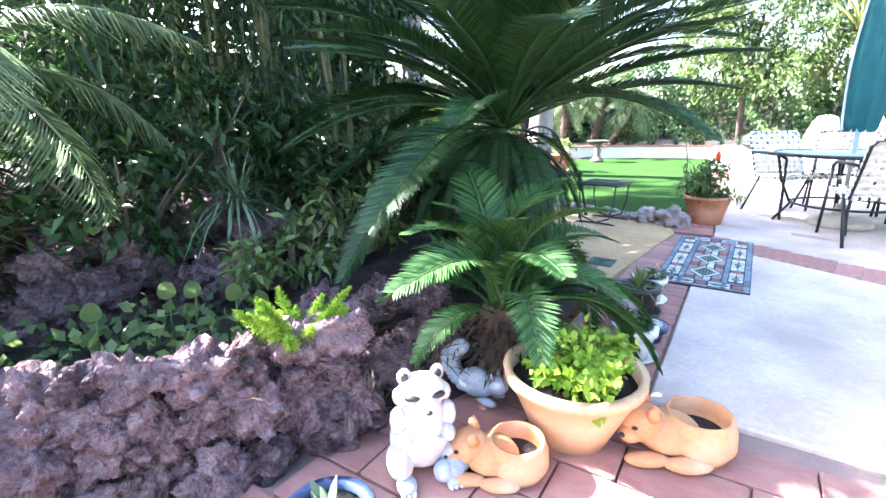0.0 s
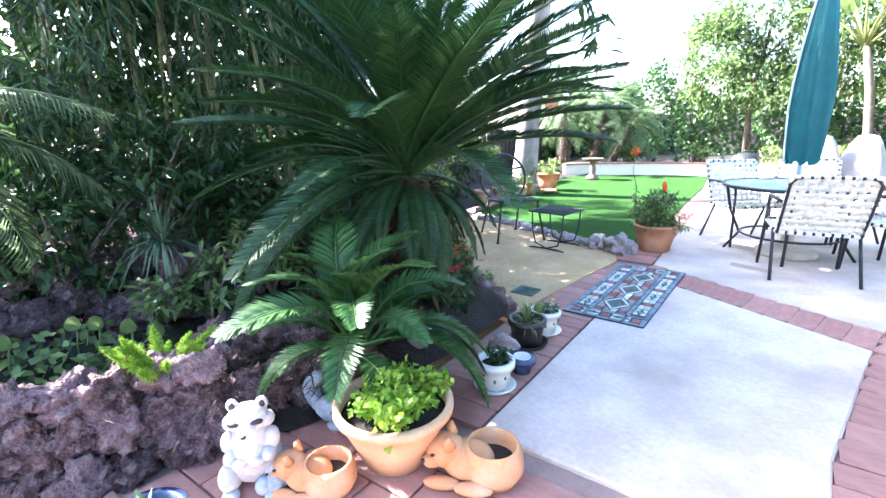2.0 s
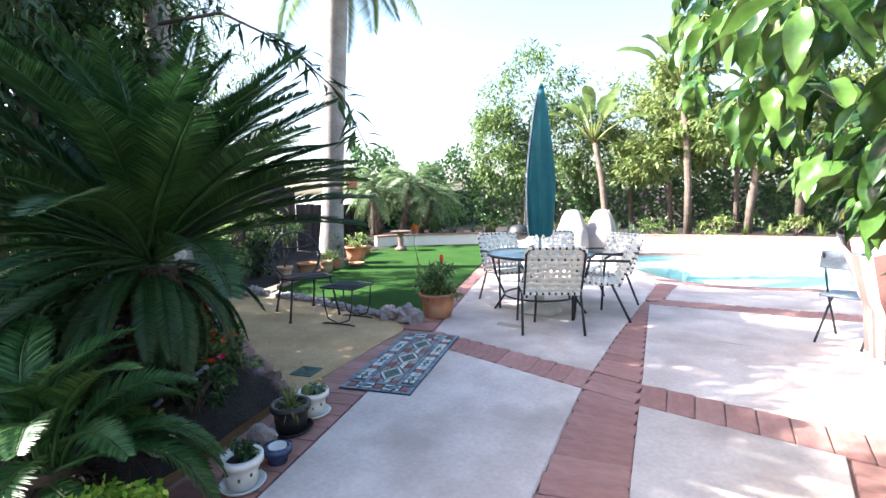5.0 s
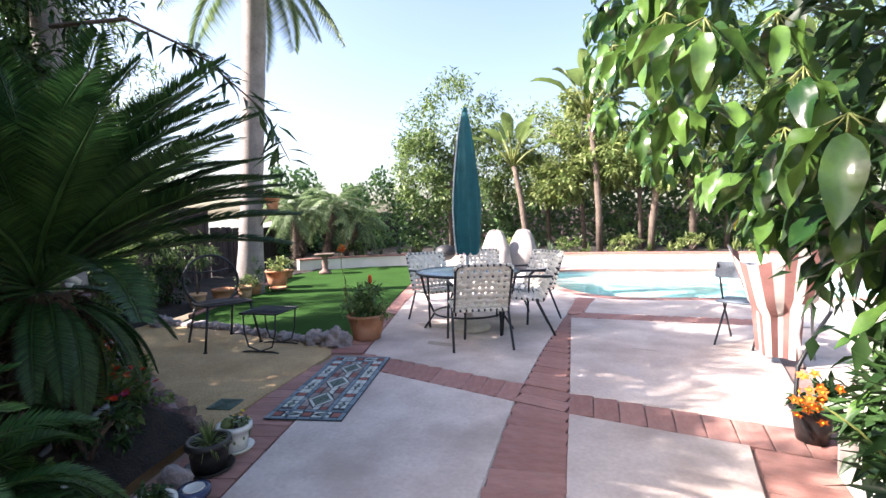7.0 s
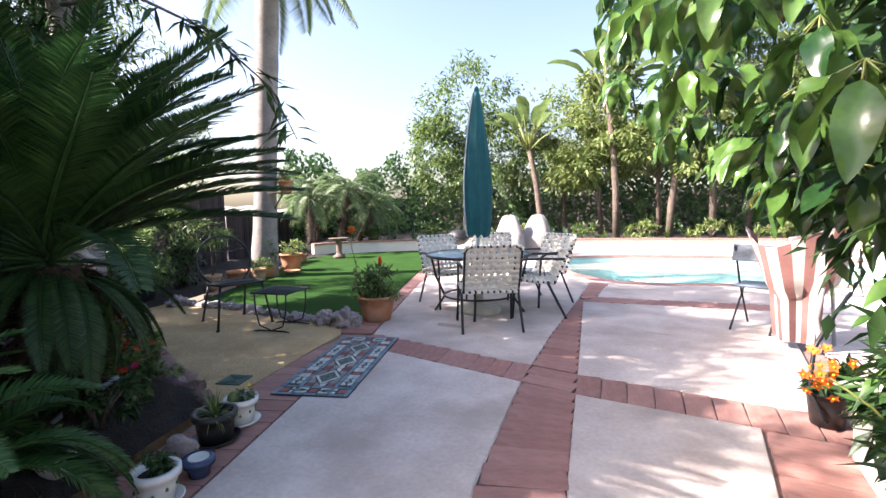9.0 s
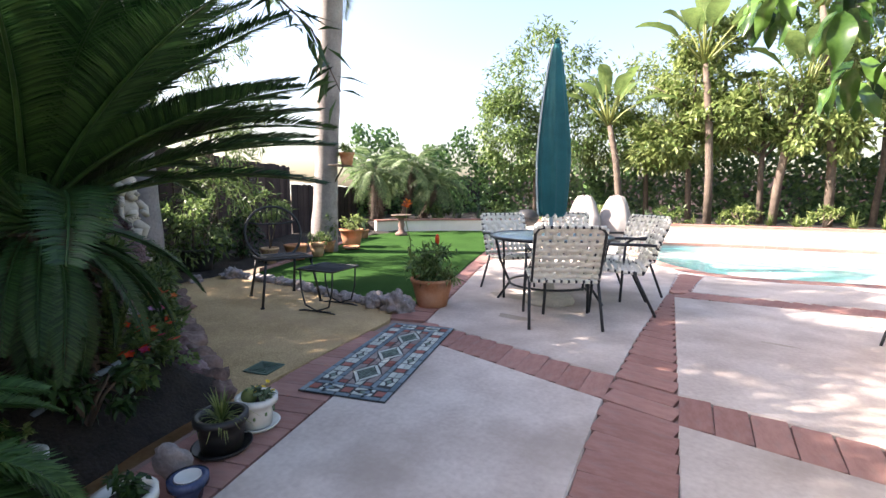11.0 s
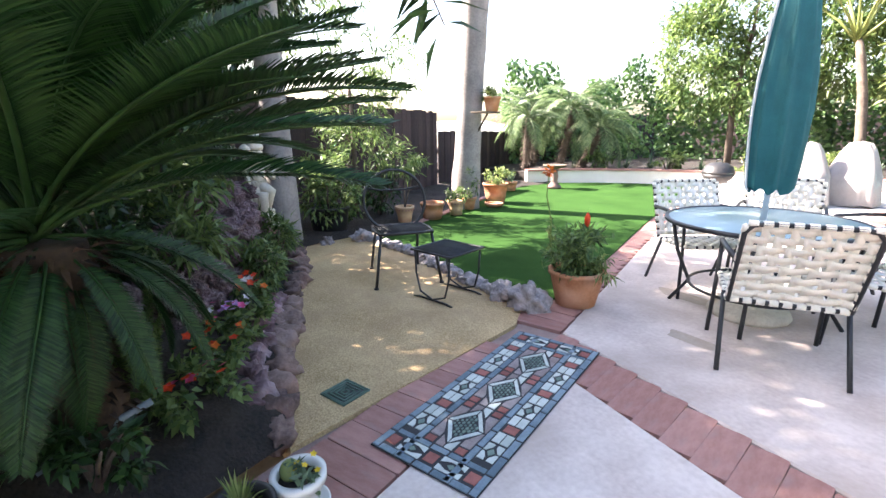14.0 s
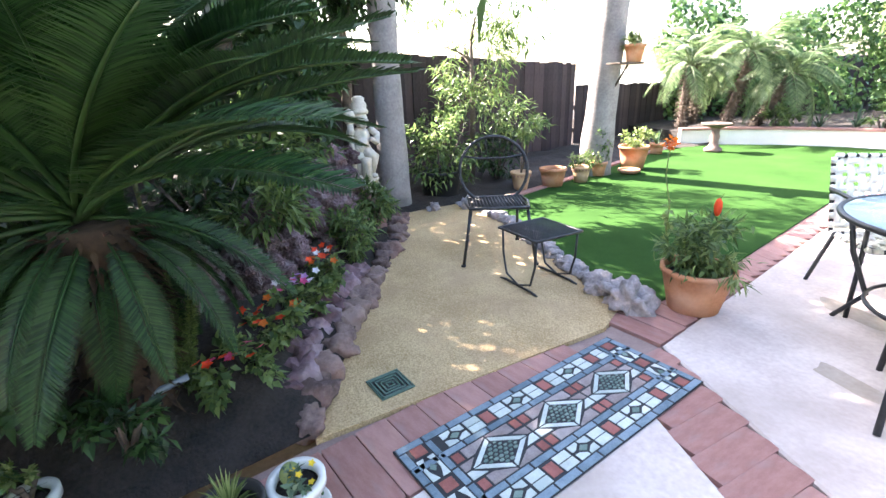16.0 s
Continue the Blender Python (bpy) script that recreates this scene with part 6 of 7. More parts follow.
blooms(p, (0.04, 0.03, 0.2), (0.05, 0.05, 0.03), 5, 0.014, "yellow_petal", 335)
p = potted((-0.94, 3.68, 0.0), 0.10, 0.085, 0.15, "plastic_black", "black nursery pot of arching striped grass", saucer=True)
part("foliage", tuft(Geo(), (0, 0, 0.12), 80, 0.20, 0.008, 336, 0.9, 1.1), M["light_leaf"], p)
p = potted((-1.14, 3.06, 0.08), 0.07, 0.055, 0.10, "ceramic", "small pale pot with a branching jade succulent")
part("branch", Geo().tube([(0, 0, 0.08), (0.03, 0.01, 0.16)], 0.008, 6).tube([(0, 0, 0.08), (-0.03, 0.03, 0.17)], 0.008, 6).tube([(0, 0, 0.1), (0.0, -0.04, 0.15)], 0.007, 6), M["bark"], p)
foliage(p, (0, 0, 0.18), (0.055, 0.055, 0.04), 90, 0.03, 0.016, "light_leaf", 337)
p = potted((-0.56, 1.78, 0.0), 0.11, 0.08, 0.09, "blue_glaze", "dark bowl with a pale rosette succulent")
part("foliage", tuft(Geo(), (0, 0, 0.07), 13, 0.13, 0.034, 338, 0.9, 0.5), M["grey_leaf"], p)
st_ = tagged(part("flat_stone", Geo().rock((0, 0, 0), (0.075, 0.035, 0.085), 91, 3, 0.4), M["grey_rock"]), "rough grey stone leaning between the pots", "rock")
st_.matrix_basis = pose(-0.86, 3.45, 0.07, 12, 0, 30)
pipe = thing("garden_pipe", (-1.42, 3.36, 0.24), "bent grey plastic watering pipe on the soil", "pipe")
part("tube", Geo().tube([(0.05, -0.22, -0.02), (0.0, -0.1, 0.03), (-0.02, 0.0, 0.05), (-0.05, 0.12, 0.08)], 0.014, 10), M["pipe"], pipe)
straw = thing("dry_litter", (-0.98, 2.55, 0.0), "dry fallen straw and frond litter", "litter", kind="stuff")
rng = np.random.default_rng(7)
N = 340
part("straw", Geo().leaves(np.column_stack([rng.normal(0.06, 0.14, N), rng.normal(-0.1, 0.26, N), rng.uniform(0.2, 0.33, N)]), unit(N, rng) * (1, 1, 0.25), unit(N, rng) * 0.3 + (0, 0, 1), rng.uniform(0.05, 0.14, N), 0.006, 0.0, 0.2), M["fibre"], straw)

# impatiens bed
def impatiens(at, radii, seed, colours):
    t = thing("impatiens", at, "bushy impatiens with bright flowers along the rock edge", "flowers")
    foliage(t, (0, 0, radii[2] * 0.7), radii, 420, 0.055, 0.028, "mid_leaf", seed)
    for i, (m, n) in enumerate(colours):
        blooms(t, (0, 0, radii[2] * 1.35), (radii[0] * 0.8, radii[1] * 0.8, radii[2] * 0.3), n, 0.027, m, seed * 3 + i)


impatiens((-1.55, 3.64, 0.2), (0.16, 0.17, 0.11), 340, (("red_petal", 6), ("pink_petal", 5)))
impatiens((-1.85, 3.74, 0.2), (0.17, 0.17, 0.12), 341, (("red_petal", 7), ("orange_petal", 3)))
impatiens((-2.2, 3.88, 0.2), (0.17, 0.15, 0.12), 342, (("violet_petal", 7), ("white_petal", 5), ("pink_petal", 5)))
impatiens((-2.5, 3.98, 0.22), (0.17, 0.15, 0.13), 343, (("red_petal", 9), ("orange_petal", 6), ("white_petal", 3)))
shrub("bed_shrub", (-3.15, 4.25, 0.1), (0.24, 0.2, 0.2), 700, 0.10, 0.022, "mid_leaf", "fresh green narrow-leaved perennial beside the path", 344)
shrub("bed_shrub", (-3.7, 4.45, 0.1), (0.24, 0.2, 0.24), 700, 0.10, 0.022, "mid_leaf", "fresh green narrow-leaved perennial below the statue", 345)
shrub("bed_fern", (-2.75, 3.72, 0.45), (0.28, 0.26, 0.2), 600, 0.13, 0.028, "mid_leaf", "ferny foliage spilling over the lava rocks", 346)
shrub("bed_shrub", (-4.0, 3.95, 0.9), (0.45, 0.35, 0.4), 900, 0.15, 0.035, "dark_leaf", "leafy shrub reaching up behind the statue", 347)


# ---- the umbrella tree by the planter wall ----
def blade_mesh(length, width, bend, wave, seed, mat):
    """One glossy leaf along +x with a sunken midrib and a wavy margin."""
    n, m = 10, 4
    v = []
    for i in range(n + 1):
        s = i / n
        w = width * math.sin(math.pi * min(1, 0.03 + 0.97 * s) ** 0.85) ** 0.75 if 0 < s < 1 else 0.002
        x = length * s * (1 - 0.15 * bend * s)
        z = -length * bend * s * s * 0.5
        for j in range(m + 1):
            q = (j / m - 0.5)
            v.append((x, w * q, z + abs(q) * w * 0.35 + wave * math.sin(9 * s + seed) * q * w))
    f = [(i * (m + 1) + j, i * (m + 1) + j + 1, (i + 1) * (m + 1) + j + 1, (i + 1) * (m + 1) + j) for i in range(n) for j in range(m)]
    g = Geo()
    g.add(v, f)
    return g.mesh("leaf", mat)


um = thing("umbrella_tree", (2.35, 4.3, 0.36), "large umbrella tree with glossy drooping leaves in whorls", "tree")
blades = [blade_mesh(0.185, 0.068, 0.5, 0.35, 1, M["big_leaf"]), blade_mesh(0.165, 0.064, 0.85, 0.5, 2, M["big_leaf"]), blade_mesh(0.20, 0.072, 0.3, 0.3, 4, M["big_leaf"])]
gold = blade_mesh(0.19, 0.07, 0.6, 0.5, 3, M["yellow_leaf"])
part("trunk", Geo().tube([(0, 0, -0.05), (-0.05, -0.1, 0.5), (-0.2, -0.2, 1.1), (-0.35, -0.3, 1.7), (-0.3, -0.35, 2.4)], [0.06, 0.055, 0.045, 0.035, 0.02], 10), M["bark"], um)
rnd = random.Random(2024)
whorls = []
while len(whorls) < 150:
    y = rnd.uniform(3.15, 5.6)
    z = rnd.uniform(0.55, 1.35) if len(whorls) % 3 == 0 else rnd.uniform(1.1, 2.75)
    k = float(np.interp(z, (0.8, 1.0, 1.25, 1.5, 1.8), (0.34, 0.22, 0.04, -0.12, -0.27)))
    left = 1.48 + (y - 2.35) * k
    x = left + abs(rnd.gauss(0, 0.30)) + 0.05
    if x > 2.5 or any(math.dist((x, y, z), q) < 0.15 for q in whorls) or math.dist((x, y), (1.38, 2.40)) < 1.0:
        continue
    whorls.append((x, y, z))
whorls += [(1.80, 3.35, 1.8), (1.60, 2.95, 1.62), (1.72, 2.9, 1.35), (1.95, 3.1, 0.8), (2.0, 3.4, 0.95), (1.9, 3.6, 0.75), (1.85, 3.3, 1.1), (1.78, 3.05, 0.72), (1.84, 3.35, 0.62), (1.9, 4.0, 0.85), (1.95, 4.4, 0.95), (1.88, 4.2, 0.7), (2.0, 4.7, 0.8)]
for x, y in ((1.85, 2.95), (1.95, 2.75), (1.8, 3.1), (2.1, 3.0)):
    whorls += [(x, y, rnd.uniform(1.0, 2.2))]
for i, (x, y, z) in enumerate(whorls):
    c = Vector((x - 2.35, y - 4.3, z - 0.36))
    hub = Vector((-0.25, -0.25, max(0.5, c.z - 0.25)))
    if i % 9 == 0:
        m = hub.lerp(c, 0.5) + Vector((0, 0, 0.1))
        part("twig", Geo().tube([tuple(hub), tuple(m), tuple(c)], [0.014, 0.009, 0.005], 6), M["bark"], um)
    n = rnd.choice((6, 7, 7, 8))
    spin = rnd.uniform(0, 360)
    for j in range(n):
        ob = new("leaf", gold if i in (7, 31) and j < 4 else blades[(i + j) % 3])
        ob.parent = um
        s = rnd.uniform(0.75, 1.12)
        ob.matrix_basis = Matrix.Translation(c) @ pose(0, 0, 0, 0, 0, spin + 360 * j / n) @ pose(0, 0, 0, rnd.uniform(-20, 20), rnd.uniform(20, 70), 0) @ pose(0.045, 0, 0) @ Matrix.Scale(s, 4)
        if i < 40:
            a = ob.matrix_basis.translation
            part("leaf_stalk", Geo().tube([tuple(c), tuple(a)], 0.0022, 4), M["rachis"], um)

# inner leaves take a darker colour, painting in the crown's inner shade
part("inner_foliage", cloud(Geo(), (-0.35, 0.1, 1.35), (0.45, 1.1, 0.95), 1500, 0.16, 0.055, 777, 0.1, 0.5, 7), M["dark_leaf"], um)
shrub("planter_shrub", (1.97, 3.55, 0.28), (0.27, 0.85, 0.30), 2000, 0.12, 0.035, "dark_leaf", "dark leafy growth spilling over the planter wall", 405, droop=0.6)
shrub("planter_shrub", (1.96, 2.65, 0.26), (0.2, 0.5, 0.32), 1100, 0.12, 0.035, "dark_leaf", "dark leafy growth hanging over the near planter wall", 406, droop=0.6)
orchid = thing("orchid", (1.80, 3.98, 0.38), "orange reed-stem orchid in bloom over the planter wall", "flowers")
for i, (dx, dy, dz) in enumerate(((-0.21, -0.04, 0.32), (0.02, -0.38, 0.14), (0.06, -0.1, 0.2))):
    part("stem", Geo().tube([(0.15, 0.1, -0.05), (0.02 + dx * 0.5, dy * 0.5, dz * 0.7), (dx, dy, dz)], [0.005, 0.004, 0.003], 6), M["rachis"], orchid)
    r2 = random.Random(50 + i)
    for j in range((20, 10, 3)[i]):
        c = Vector((dx + r2.gauss(0, 0.026), dy + r2.gauss(0, 0.026), dz + r2.gauss(0, 0.032)))
        face = (c - Vector((dx, dy, dz))).normalized() + Vector((-0.3, -0.8, 0))
        face.normalize()
        u = face.cross(Vector((0, 0, 1))).normalized()
        v = face.cross(u)
        at = [c] * 5
        way = [u * math.cos(1.2566 * q + j) + v * math.sin(1.2566 * q + j) + face * 0.2 for q in range(5)]
        bloom = part("flower", Geo().leaves(at, way, [face] * 5, 0.018, 0.012, 0.1, 0.1), M["orange_petal"], orchid)
        part("flower_lip", Geo().blob(c + face * 0.004, (0.004, 0.004, 0.004), sub=1), M["yellow_petal"], bloom, "yellow lip")
part("foliage", cloud(Geo(), (0.22, -0.1, 0.08), (0.14, 0.45, 0.16), 150, 0.10, 0.026, 401, 0.1, 0.1), M["dark_leaf"], orchid)
shrub("planter_shrub", (2.25, 4.3, 0.36), (0.3, 0.8, 0.3), 900, 0.13, 0.045, "dark_leaf", "dark foliage filling the planter", 402)
shrub("planter_shrub", (2.1, 3.0, 0.36), (0.25, 0.5, 0.28), 600, 0.13, 0.045, "dark_leaf", "dark foliage behind the orchid", 403)
tree("hedge_tree", (3.6, 4.2, 0.36), 2.2, 0.06, [((0, 0, 2.2), (0.9, 1.2, 0.8)), ((0, 0.8, 1.2), (0.8, 0.9, 0.8)), ((0, -0.9, 1.4), (0.8, 1.0, 0.8)), ((-0.3, 0.3, 3.2), (0.9, 1.1, 0.7))], 0.17, 0.06, "dark_leaf", 6000, "dense evergreen tree behind the planter wall", seed=14)

# draped striped cushion cover, folding chair, plant stand hoop
dr_ = thing("draped_lounger", (1.98, 7.0, 0.003), "upended lounger draped with a red and cream striped cloth", "lounger")
cl = [Geo(), Geo()]
for i in range(14):
    g = cl[i % 2]
    v = []
    for k in range(10):
        s = k / 9
        for e in (0, 1):
            a = (i + e) / 14
            ang = -2.3 + 3.1 * a
            r = 0.14 + 0.20 * (1 - s) ** 0.7 + 0.03 * math.sin(14 * a + 3 * s) * (0.3 + s)
            if s > 0.45:
                r = 0.2 + 0.04 * math.sin(16 * a)
            v.append((r * math.sin(ang) * (1.2 - 0.4 * s), -r * math.cos(ang), 0.92 - 0.86 * s + 0.08 * math.sin(9 * a) * (1 - s)))
    g.add(v, [(2 * k, 2 * k + 1, 2 * k + 3, 2 * k + 2) for k in range(9)])
part("red_stripes", cl[0], M["red_cloth"], dr_)
part("cream_stripes", cl[1], M["tan_cloth"], dr_)
part("frame", Geo().tube([(-0.1, 0.0, 0.0), (-0.08, 0.05, 0.9), (0.2, 0.1, 0.95), (0.25, 0.1, 0.0)], 0.015, 8), M["alu"], dr_)
part("foot_rail", Geo().tube([(0.1, -0.25, 0.02), (0.06, -0.3, 0.3), (0.12, -0.2, 0.62), (0.3, -0.1, 0.72)], 0.014, 8), M["alu"], dr_)
fc = thing("folding_chair", (1.72, 7.42, 0.003), "small folding chair with a dark seat and thin legs", "chair", turn=-20)
part("seat", Geo().box((0.36, 0.34, 0.025), pose(0, 0, 0.42), 0.01), M["pipe"], fc, smooth=False)
for x in (-0.16, 0.16):
    part("leg", Geo().tube([(x, 0.15, 0.41), (x, -0.24, 0.0)], 0.010, 8), M["metal"], fc)
    part("leg", Geo().tube([(x * 0.9, -0.22, 0.80), (x * 0.9, -0.05, 0.41), (x * 0.9, 0.22, 0.0)], 0.010, 8), M["metal"], fc)
part("backrest", Geo().box((0.34, 0.02, 0.16), pose(0, -0.2, 0.74, -12, 0, 0), 0.008), M["pipe"], fc, smooth=False)
ps = potted((1.88, 5.35, 0.003), 0.10, 0.075, 0.2, "plastic_black", "black pot standing by the planter wall")
foliage(ps, (0, 0, 0.26), (0.14, 0.14, 0.1), 200, 0.08, 0.03, "dark_leaf", 404)
part("hoop", Geo().tube([(-0.02, -0.12, 0.05), (-0.1, -0.1, 0.2), (-0.08, -0.05, 0.42), (0.02, 0.05, 0.6), (0.1, 0.15, 0.7)], 0.011, 8), M["metal"], ps)

# covered chairs and kettle barbecue by the wall
for i, (x, y, a) in enumerate(((-2.15, 10.9, 20), (-1.72, 11.25, 10))):
    t = thing("covered_chair", (x, y, -0.004), "patio chair under a grey fitted cover", "chair", "covered chairs")
    t.matrix_basis = pose(*plan(x, y)[:2], -0.004, 0, 0, a) @ Matrix.Scale(1.15, 4)
    g, v, n = Geo(), [], 40
    for k, (z, sx, sy, oy) in enumerate(((0.02, 0.36, 0.36, 0), (0.2, 0.34, 0.35, 0), (0.42, 0.32, 0.33, 0), (0.5, 0.29, 0.27, 0.06), (0.62, 0.25, 0.18, 0.12), (0.76, 0.20, 0.12, 0.16), (0.86, 0.14, 0.07, 0.19), (0.89, 0.02, 0.01, 0.2))):
        for j in range(n):
            b = 2 * math.pi * j / n
            w = 1 + 0.05 * math.sin(9 * b + 2 * i) * (1 - z)
            c, s = math.cos(b), math.sin(b)
            v.append((sx * w * math.copysign(abs(c) ** 0.6, c), oy + sy * w * math.copysign(abs(s) ** 0.6, s), z + 0.012 * math.sin(5 * b + i)))
    g.add(v, [(k * n + j, k * n + (j + 1) % n, (k + 1) * n + (j + 1) % n, (k + 1) * n + j) for k in range(7) for j in range(n)])
    part("cover", g, M["grey_cloth"], t)
    part("chair_frame", Geo().tube([(-0.25, 0.2, 0.0), (-0.25, 0.18, 0.42), (0.25, 0.18, 0.42), (0.25, 0.2, 0.0)], 0.012, 6), M["metal"], t)
bq = thing("kettle_barbecue", (-2.75, 9.9, -0.004), "black kettle barbecue on three legs", "barbecue")
part("bowl", Geo().lathe([(0.02, 0.40), (0.12, 0.42), (0.2, 0.49), (0.235, 0.57), (0.02, 0.57)], 28), M["black"], bq)
lid = part("lid", Geo().lathe([(0.24, 0.575), (0.235, 0.60), (0.2, 0.68), (0.12, 0.735), (0.02, 0.75)], 28), M["black"], bq)
part("handle", Geo().tube([(-0.05, 0, 0.745), (-0.04, 0, 0.785), (0.04, 0, 0.785), (0.05, 0, 0.745)], 0.009, 6), M["metal"], lid)
for i in range(3):
    a = 2.1 * i + 0.4
    part("leg", Geo().tube([(0.12 * math.cos(a), 0.12 * math.sin(a), 0.46), (0.26 * math.cos(a), 0.26 * math.sin(a), 0.0)], 0.011, 6), M["alu"], bq)

# an overhanging spray of long leaves above the path
spray = thing("overhanging_branch", (-2.9, 3.95, 2.75), "thin drooping branch with long narrow leaves above the gravel", "branch")
pts = [Vector((0, 0, 0)), Vector((0.6, 0.2, 0.0)), Vector((1.05, 0.42, -0.25)), Vector((1.4, 0.68, -0.65)), Vector((1.52, 0.8, -1.02))]
part("stem", Geo().tube([tuple(q) for q in pts], [0.018, 0.013, 0.009, 0.006, 0.003], 6), M["bark"], spray)
rng = np.random.default_rng(19)
N = 90
s = rng.random(N) * 3.99
k = s.astype(int)
P0 = np.array([tuple(q) for q in pts])
at = P0[k] + (P0[k + 1] - P0[k]) * (s - k)[:, None] + rng.normal(0, 0.03, (N, 3))
part("foliage", Geo().leaves(at, unit(N, rng) * (1, 1, 0.5) + np.array((0.3, 0.1, -0.5)), unit(N, rng) * 0.5 + (0, 0, 1), rng.uniform(0.16, 0.26, N), rng.uniform(0.03, 0.045, N), 0.1, 0.3), M["dark_leaf"], spray)

# ---- the doormat ----
MAT_L, MAT_W = 1.38, 0.53
mat_ang = math.degrees(math.atan2(1.2875, -0.5))
dm = thing("doormat", (-1.175, 4.96, 0.004), "rubber doormat patterned like leaded glass in blue, red and white", "doormat", turn=mat_ang)
part("backing", Geo().box((MAT_L, MAT_W, 0.007), pose(0, 0, 0.0035), 0.003), M["rubber"], dm, smooth=False)


def piece(name, outline, mat, h=0.0095, shrink=0.0035):
    n = len(outline)
    c = Vector((sum(p[0] for p in outline) / n, sum(p[1] for p in outline) / n))
    q = []
    for p in outline:
        d = Vector(p) - c
        q.append(tuple(c + d * max(0.3, 1 - shrink / max(d.length, 1e-4) * 1.25)))
    top = [tuple(c + (Vector(p) - c) * 0.93) for p in q]
    g = Geo()
    g.add([(x, y, 0.0068) for x, y in q] + [(x, y, h) for x, y in top], [tuple(range(n, 2 * n))] + [(i, (i + 1) % n, n + (i + 1) % n, n + i) for i in range(n)])
    part(name, g, M[mat], dm, smooth=False)


def rect(x0, y0, x1, y1):
    return [(x0, y0), (x1, y0), (x1, y1), (x0, y1)]


HL, HW = MAT_L / 2 - 0.004, MAT_W / 2 - 0.004
for s in (-1, 1):
    for i in range(11):
        x0, x1 = -HL + 2 * HL * i / 11, -HL + 2 * HL * (i + 1) / 11
        piece("strip", rect(x0, s * (HW - 0.034) if s > 0 else -HW, x1, s * HW if s > 0 else -(HW - 0.034)), "m_blue")
        piece("strip", rect(x0, HW - 0.152 if s > 0 else -(HW - 0.122), x1, HW - 0.122 if s > 0 else -(HW - 0.152)), "m_blue")
    for i in range(5):
        y0, y1 = -HW + 0.034 + (2 * HW - 0.068) * i / 5, -HW + 0.034 + (2 * HW - 0.068) * (i + 1) / 5
        piece("strip", rect(HL - 0.034 if s > 0 else -HL, y0, HL if s > 0 else -(HL - 0.034), y1), "m_blue")
        piece("strip", rect(HL - 0.152 if s > 0 else -(HL - 0.122), y0, HL - 0.122 if s > 0 else -(HL - 0.152), y1), "m_blue")
    # long border: red squares, white half-hexagons and small dark lozenges
    yc, hh = s * (HW - 0.078), 0.041
    n = 6
    for i in range(n):
        x0, x1 = -HL + 0.155 + (2 * HL - 0.31) * i / n, -HL + 0.155 + (2 * HL - 0.31) * (i + 1) / n
        xm = (x0 + x1) / 2
        if i % 2 == 0:
            piece("lozenge", [(xm - 0.03, yc), (xm, yc - 0.022), (xm + 0.03, yc), (xm, yc + 0.022)], "m_green")
            for t in (-1, 1):
                piece("glass_strip", [(x0 + 0.03, yc + t * 0.004), (xm - 0.034, yc + t * 0.004), (xm, yc + t * 0.027), (xm, yc + t * hh), (x0 + 0.03, yc + t * hh)], "m_white")
                piece("glass_strip", [(x1 - 0.03, yc + t * 0.004), (xm + 0.034, yc + t * 0.004), (xm, yc + t * 0.027), (xm, yc + t * hh), (x1 - 0.03, yc + t * hh)], "m_white")
        else:
            for t in (-1, 1):
                piece("glass_strip", rect(x0 - 0.025, min(yc, yc + t * hh), xm - 0.032, max(yc, yc + t * hh)), "m_white")
                piece("glass_strip", rect(xm + 0.032, min(yc, yc + t * hh), x1 + 0.025, max(yc, yc + t * hh)), "m_white")
            piece("red_tile", rect(xm - 0.029, yc - 0.034, xm + 0.029, yc + 0.034), "m_red")
    # short border
    xc = s * (HL - 0.078)
    for i, y in enumerate((-0.2, -0.1, 0.0, 0.1, 0.2)):
        if i % 2 == 0:
            piece("red_tile", rect(xc - 0.032, y - 0.03, xc + 0.032, y + 0.03), "m_red")
        else:
            piece("lozenge", [(xc - 0.02, y), (xc, y - 0.025), (xc + 0.02, y), (xc, y + 0.025)], "m_green")
            for t in (-1, 1):
                piece("glass_strip", [(xc + t * 0.006, y - 0.063), (xc + t * 0.041, y - 0.063), (xc + t * 0.041, y + 0.063), (xc + t * 0.006, y + 0.063), (xc + t * 0.026, y + 0.02), (xc + t * 0.026, y - 0.02)], "m_white")
# three diamonds of pebbles with pale frames
rnd = random.Random(64)
HX, HY = (HL - 0.154) / 3, HW - 0.154
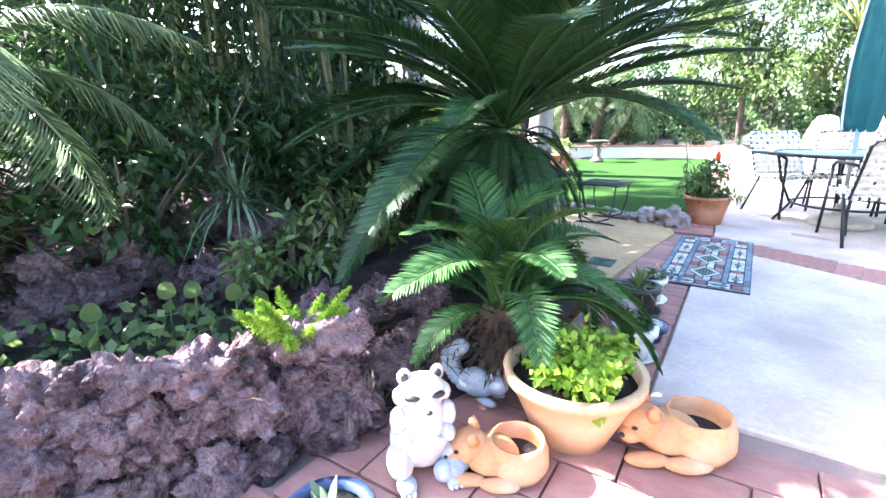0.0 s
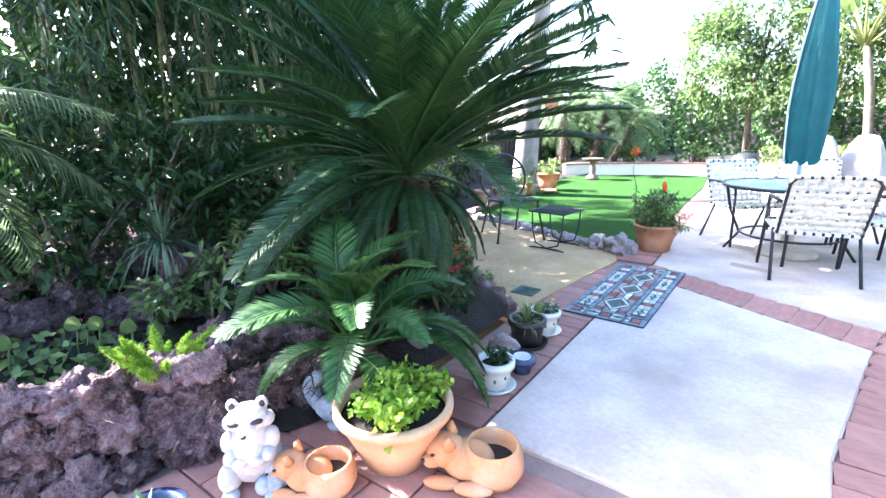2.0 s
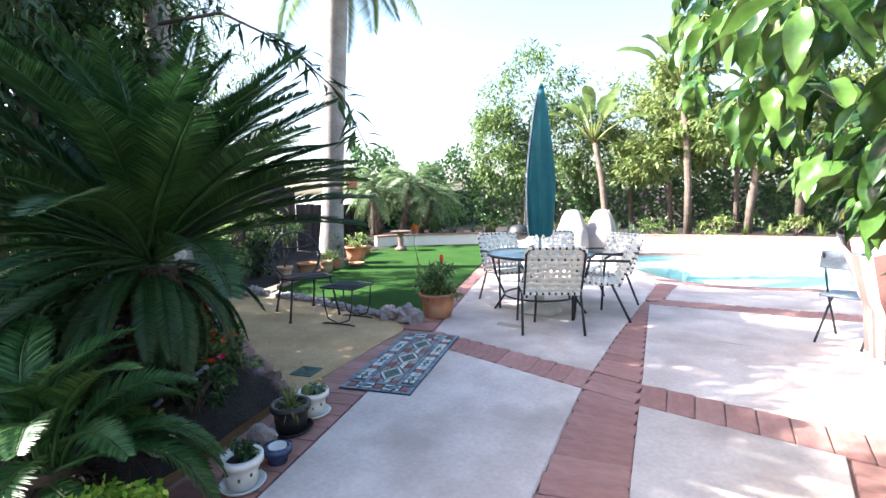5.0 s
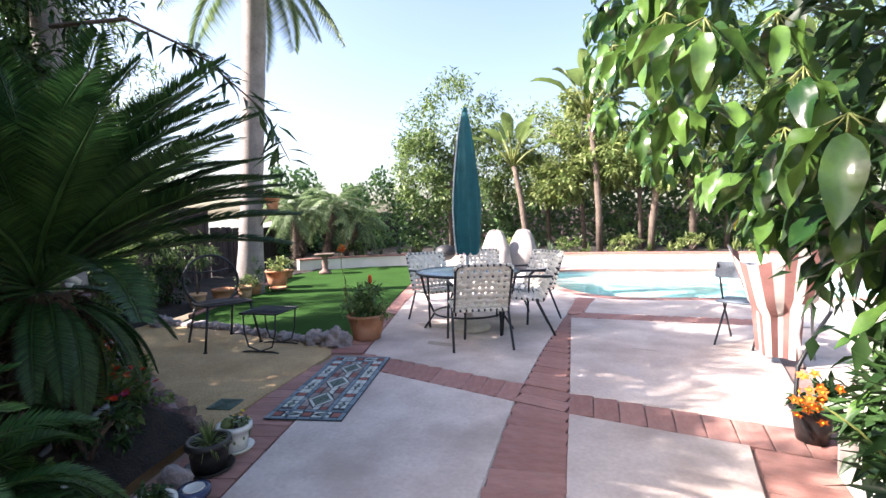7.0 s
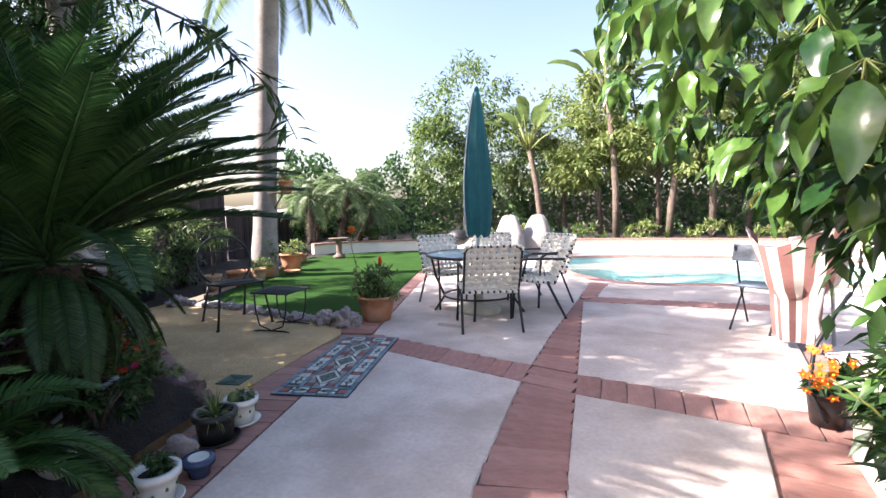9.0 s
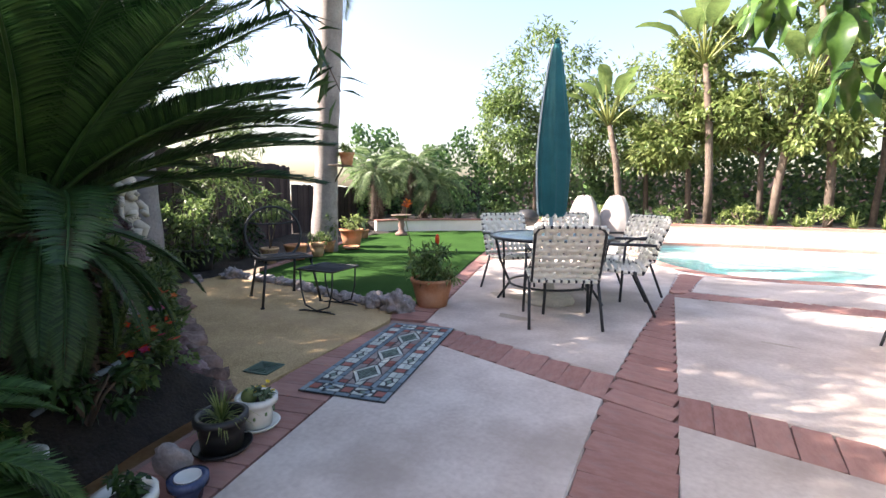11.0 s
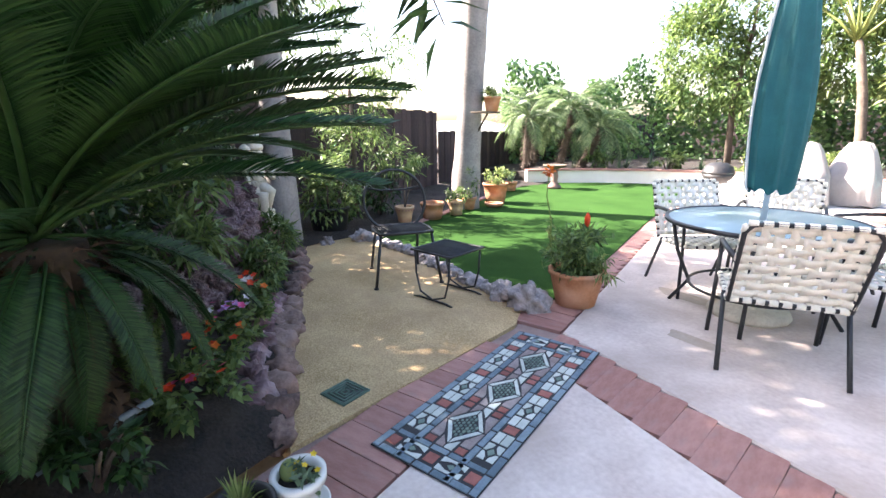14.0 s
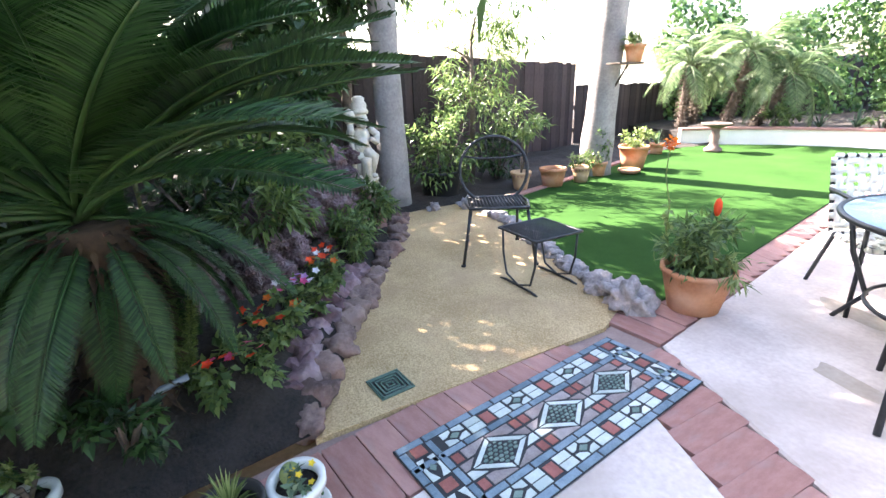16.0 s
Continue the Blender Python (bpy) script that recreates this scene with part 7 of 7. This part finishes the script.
for c in (-1, 0, 1):
    cx = c * 2 * HX
    for sx in (-1, 1):
        for sy in (-1, 1):
            a, b = 0.60, 0.80
            piece("glass_strip", [(cx + sx * HX * a, 0), (cx + sx * HX * b, 0), (cx, sy * HY * b * 1.1), (cx, sy * HY * a * 1.1)], "m_white")
            piece("corner_tile", [(cx + sx * HX * 0.84, 0), (cx + sx * HX * 0.99, 0), (cx + sx * HX * 0.99, sy * HY * 0.42), (cx + sx * HX * 0.55, sy * HY * 0.42)], "m_taupe" if sy > 0 else "m_white")
            piece("corner_tile", [(cx, sy * HY * 0.92), (cx + sx * HX * 0.5, sy * HY * 0.47), (cx + sx * HX * 0.72, sy * HY * 0.47), (cx + sx * HX * 0.72, sy * HY * 0.98), (cx, sy * HY * 0.98)], "m_taupe")
            piece("red_tile", rect(cx + sx * HX * 0.86 - 0.022, sy * HY * 0.73 - 0.026, cx + sx * HX * 0.86 + 0.022, sy * HY * 0.73 + 0.026), "m_red")
    for i in range(-3, 4):
        for j in range(-3, 4):
            px, py = i * HX * 0.145 + (j % 2) * HX * 0.07, j * HY * 0.16
            if abs(px) / (HX * 0.54) + abs(py) / (HY * 0.62) < 0.95:
                k = rnd.uniform(0.8, 1.1)
                piece("pebble", [(cx + px + HX * 0.078 * k * math.cos(q), py + HY * 0.088 * k * math.sin(q)) for q in np.linspace(0.3, 6.58, 6, endpoint=False)], "m_green", 0.0105, 0.002)

# ---- brick paving, piece by piece ----
N_ = Vector((-0.385, 0.923))
band(patio, (0.20, 5.20), (-1.40, 5.375), (0.154, 5.547), (-1.51, 5.74))
band(patio, (0.584, 5.148), (2.0, 5.13), (0.51, 5.515), (2.0, 5.48))
band(patio, (0.20, 5.21), (0.154, 5.54), (0.58, 5.16), (0.51, 5.51), 0.17)
band(patio, (0.62, 3.40), (0.44, 3.96), (0.98, 3.55), (0.80, 4.11))
band(patio, (0.44, 3.97), (0.20, 5.19), (0.80, 4.12), (0.584, 5.14))
band(patio, (0.154, 5.56), (0.03, 6.52), (0.51, 5.53), (0.30, 6.50))
band(patio, (0.03, 6.53), (-0.08, 8.0), (0.30, 6.51), (-0.01, 7.90))
band(patio, (-0.085, 8.03), (-0.17, 9.0), (0.085, 8.14), (0.085, 8.96), 0.17)
band(patio, (0.0, 7.89), (2.0, 8.14), (0.10, 8.15), (2.1, 8.40))
band(patio, (1.60, 3.76), (1.585, 5.12), (1.93, 3.75), (1.93, 5.12))
left0, left1 = Vector((-0.436, 2.97)), Vector((-1.40, 5.375))
off = Vector((-0.923, -0.385)) * 0.42
band(patio, left0 + Vector((-0.01, 0)), left1 + Vector((-0.01, 0)), left0 + off, left1 + off)
band(patio, (-1.52, 5.74), (-2.43, 7.97), (-1.87, 5.60), (-2.77, 8.05))
band(patio, (-2.44, 8.0), (-3.0, 9.9), (-2.78, 8.07), (-3.32, 9.9))
# the near brick field, in rows along the slab's near edge
du, dv = Vector((0.927, 0.377)), Vector((0.377, -0.927))
for r in range(13):
    for c in range(-5, 11):
        p = Vector((-0.436, 2.955)) + dv * (0.185 + 0.37 * (r // 2) + (0.0 if r % 2 == 0 else 0.185)) * 1.0 + du * (0.165 * 2 * c + (0.165 if r % 2 else 0))
        if -0.98 < p.x < 2.0 and p.y > 0.6 and not (p.x > 0.66 and p.y > 3.3):
            lay(patio, p, math.degrees(math.atan2(du.y, du.x)), 0.322, 0.177)
# lawn edging and pool coping
edging = thing("lawn_edging", (0, 0, 0), "row of red bricks edging the lawn below the fence", "edging", kind="structure")
for a, b in (((-4.52, 6.02), (-4.95, 6.95)), ((-4.95, 6.95), (-5.92, 8.92))):
    a, b = Vector(plan(*a)[:2]), Vector(plan(*b)[:2])
    n = int((b - a).length / 0.2)
    for i in range(n):
        c = a.lerp(b, (i + 0.5) / n)
        lay(edging, c, math.degrees(math.atan2((b - a).y, (b - a).x)), (b - a).length / n - 0.008, 0.11, 0.06, 0.032)
cop_in, cop_out = swell(POOL, -0.015), swell(POOL, 0.20)
k = len(POOL)
for i in range(k):
    for h in (0.25, 0.75):
        a = Vector(cop_in[i]).lerp(Vector(cop_in[(i + 1) % k]), h)
        b = Vector(cop_out[i]).lerp(Vector(cop_out[(i + 1) % k]), h)
        w_ = (Vector(cop_out[(i + 1) % k]) - Vector(cop_out[i])).length / 2
        d = b - a
        lay(pool, (a + b) / 2, math.degrees(math.atan2(d.y, d.x)), d.length, w_ - 0.006, 0.06, 0.004)
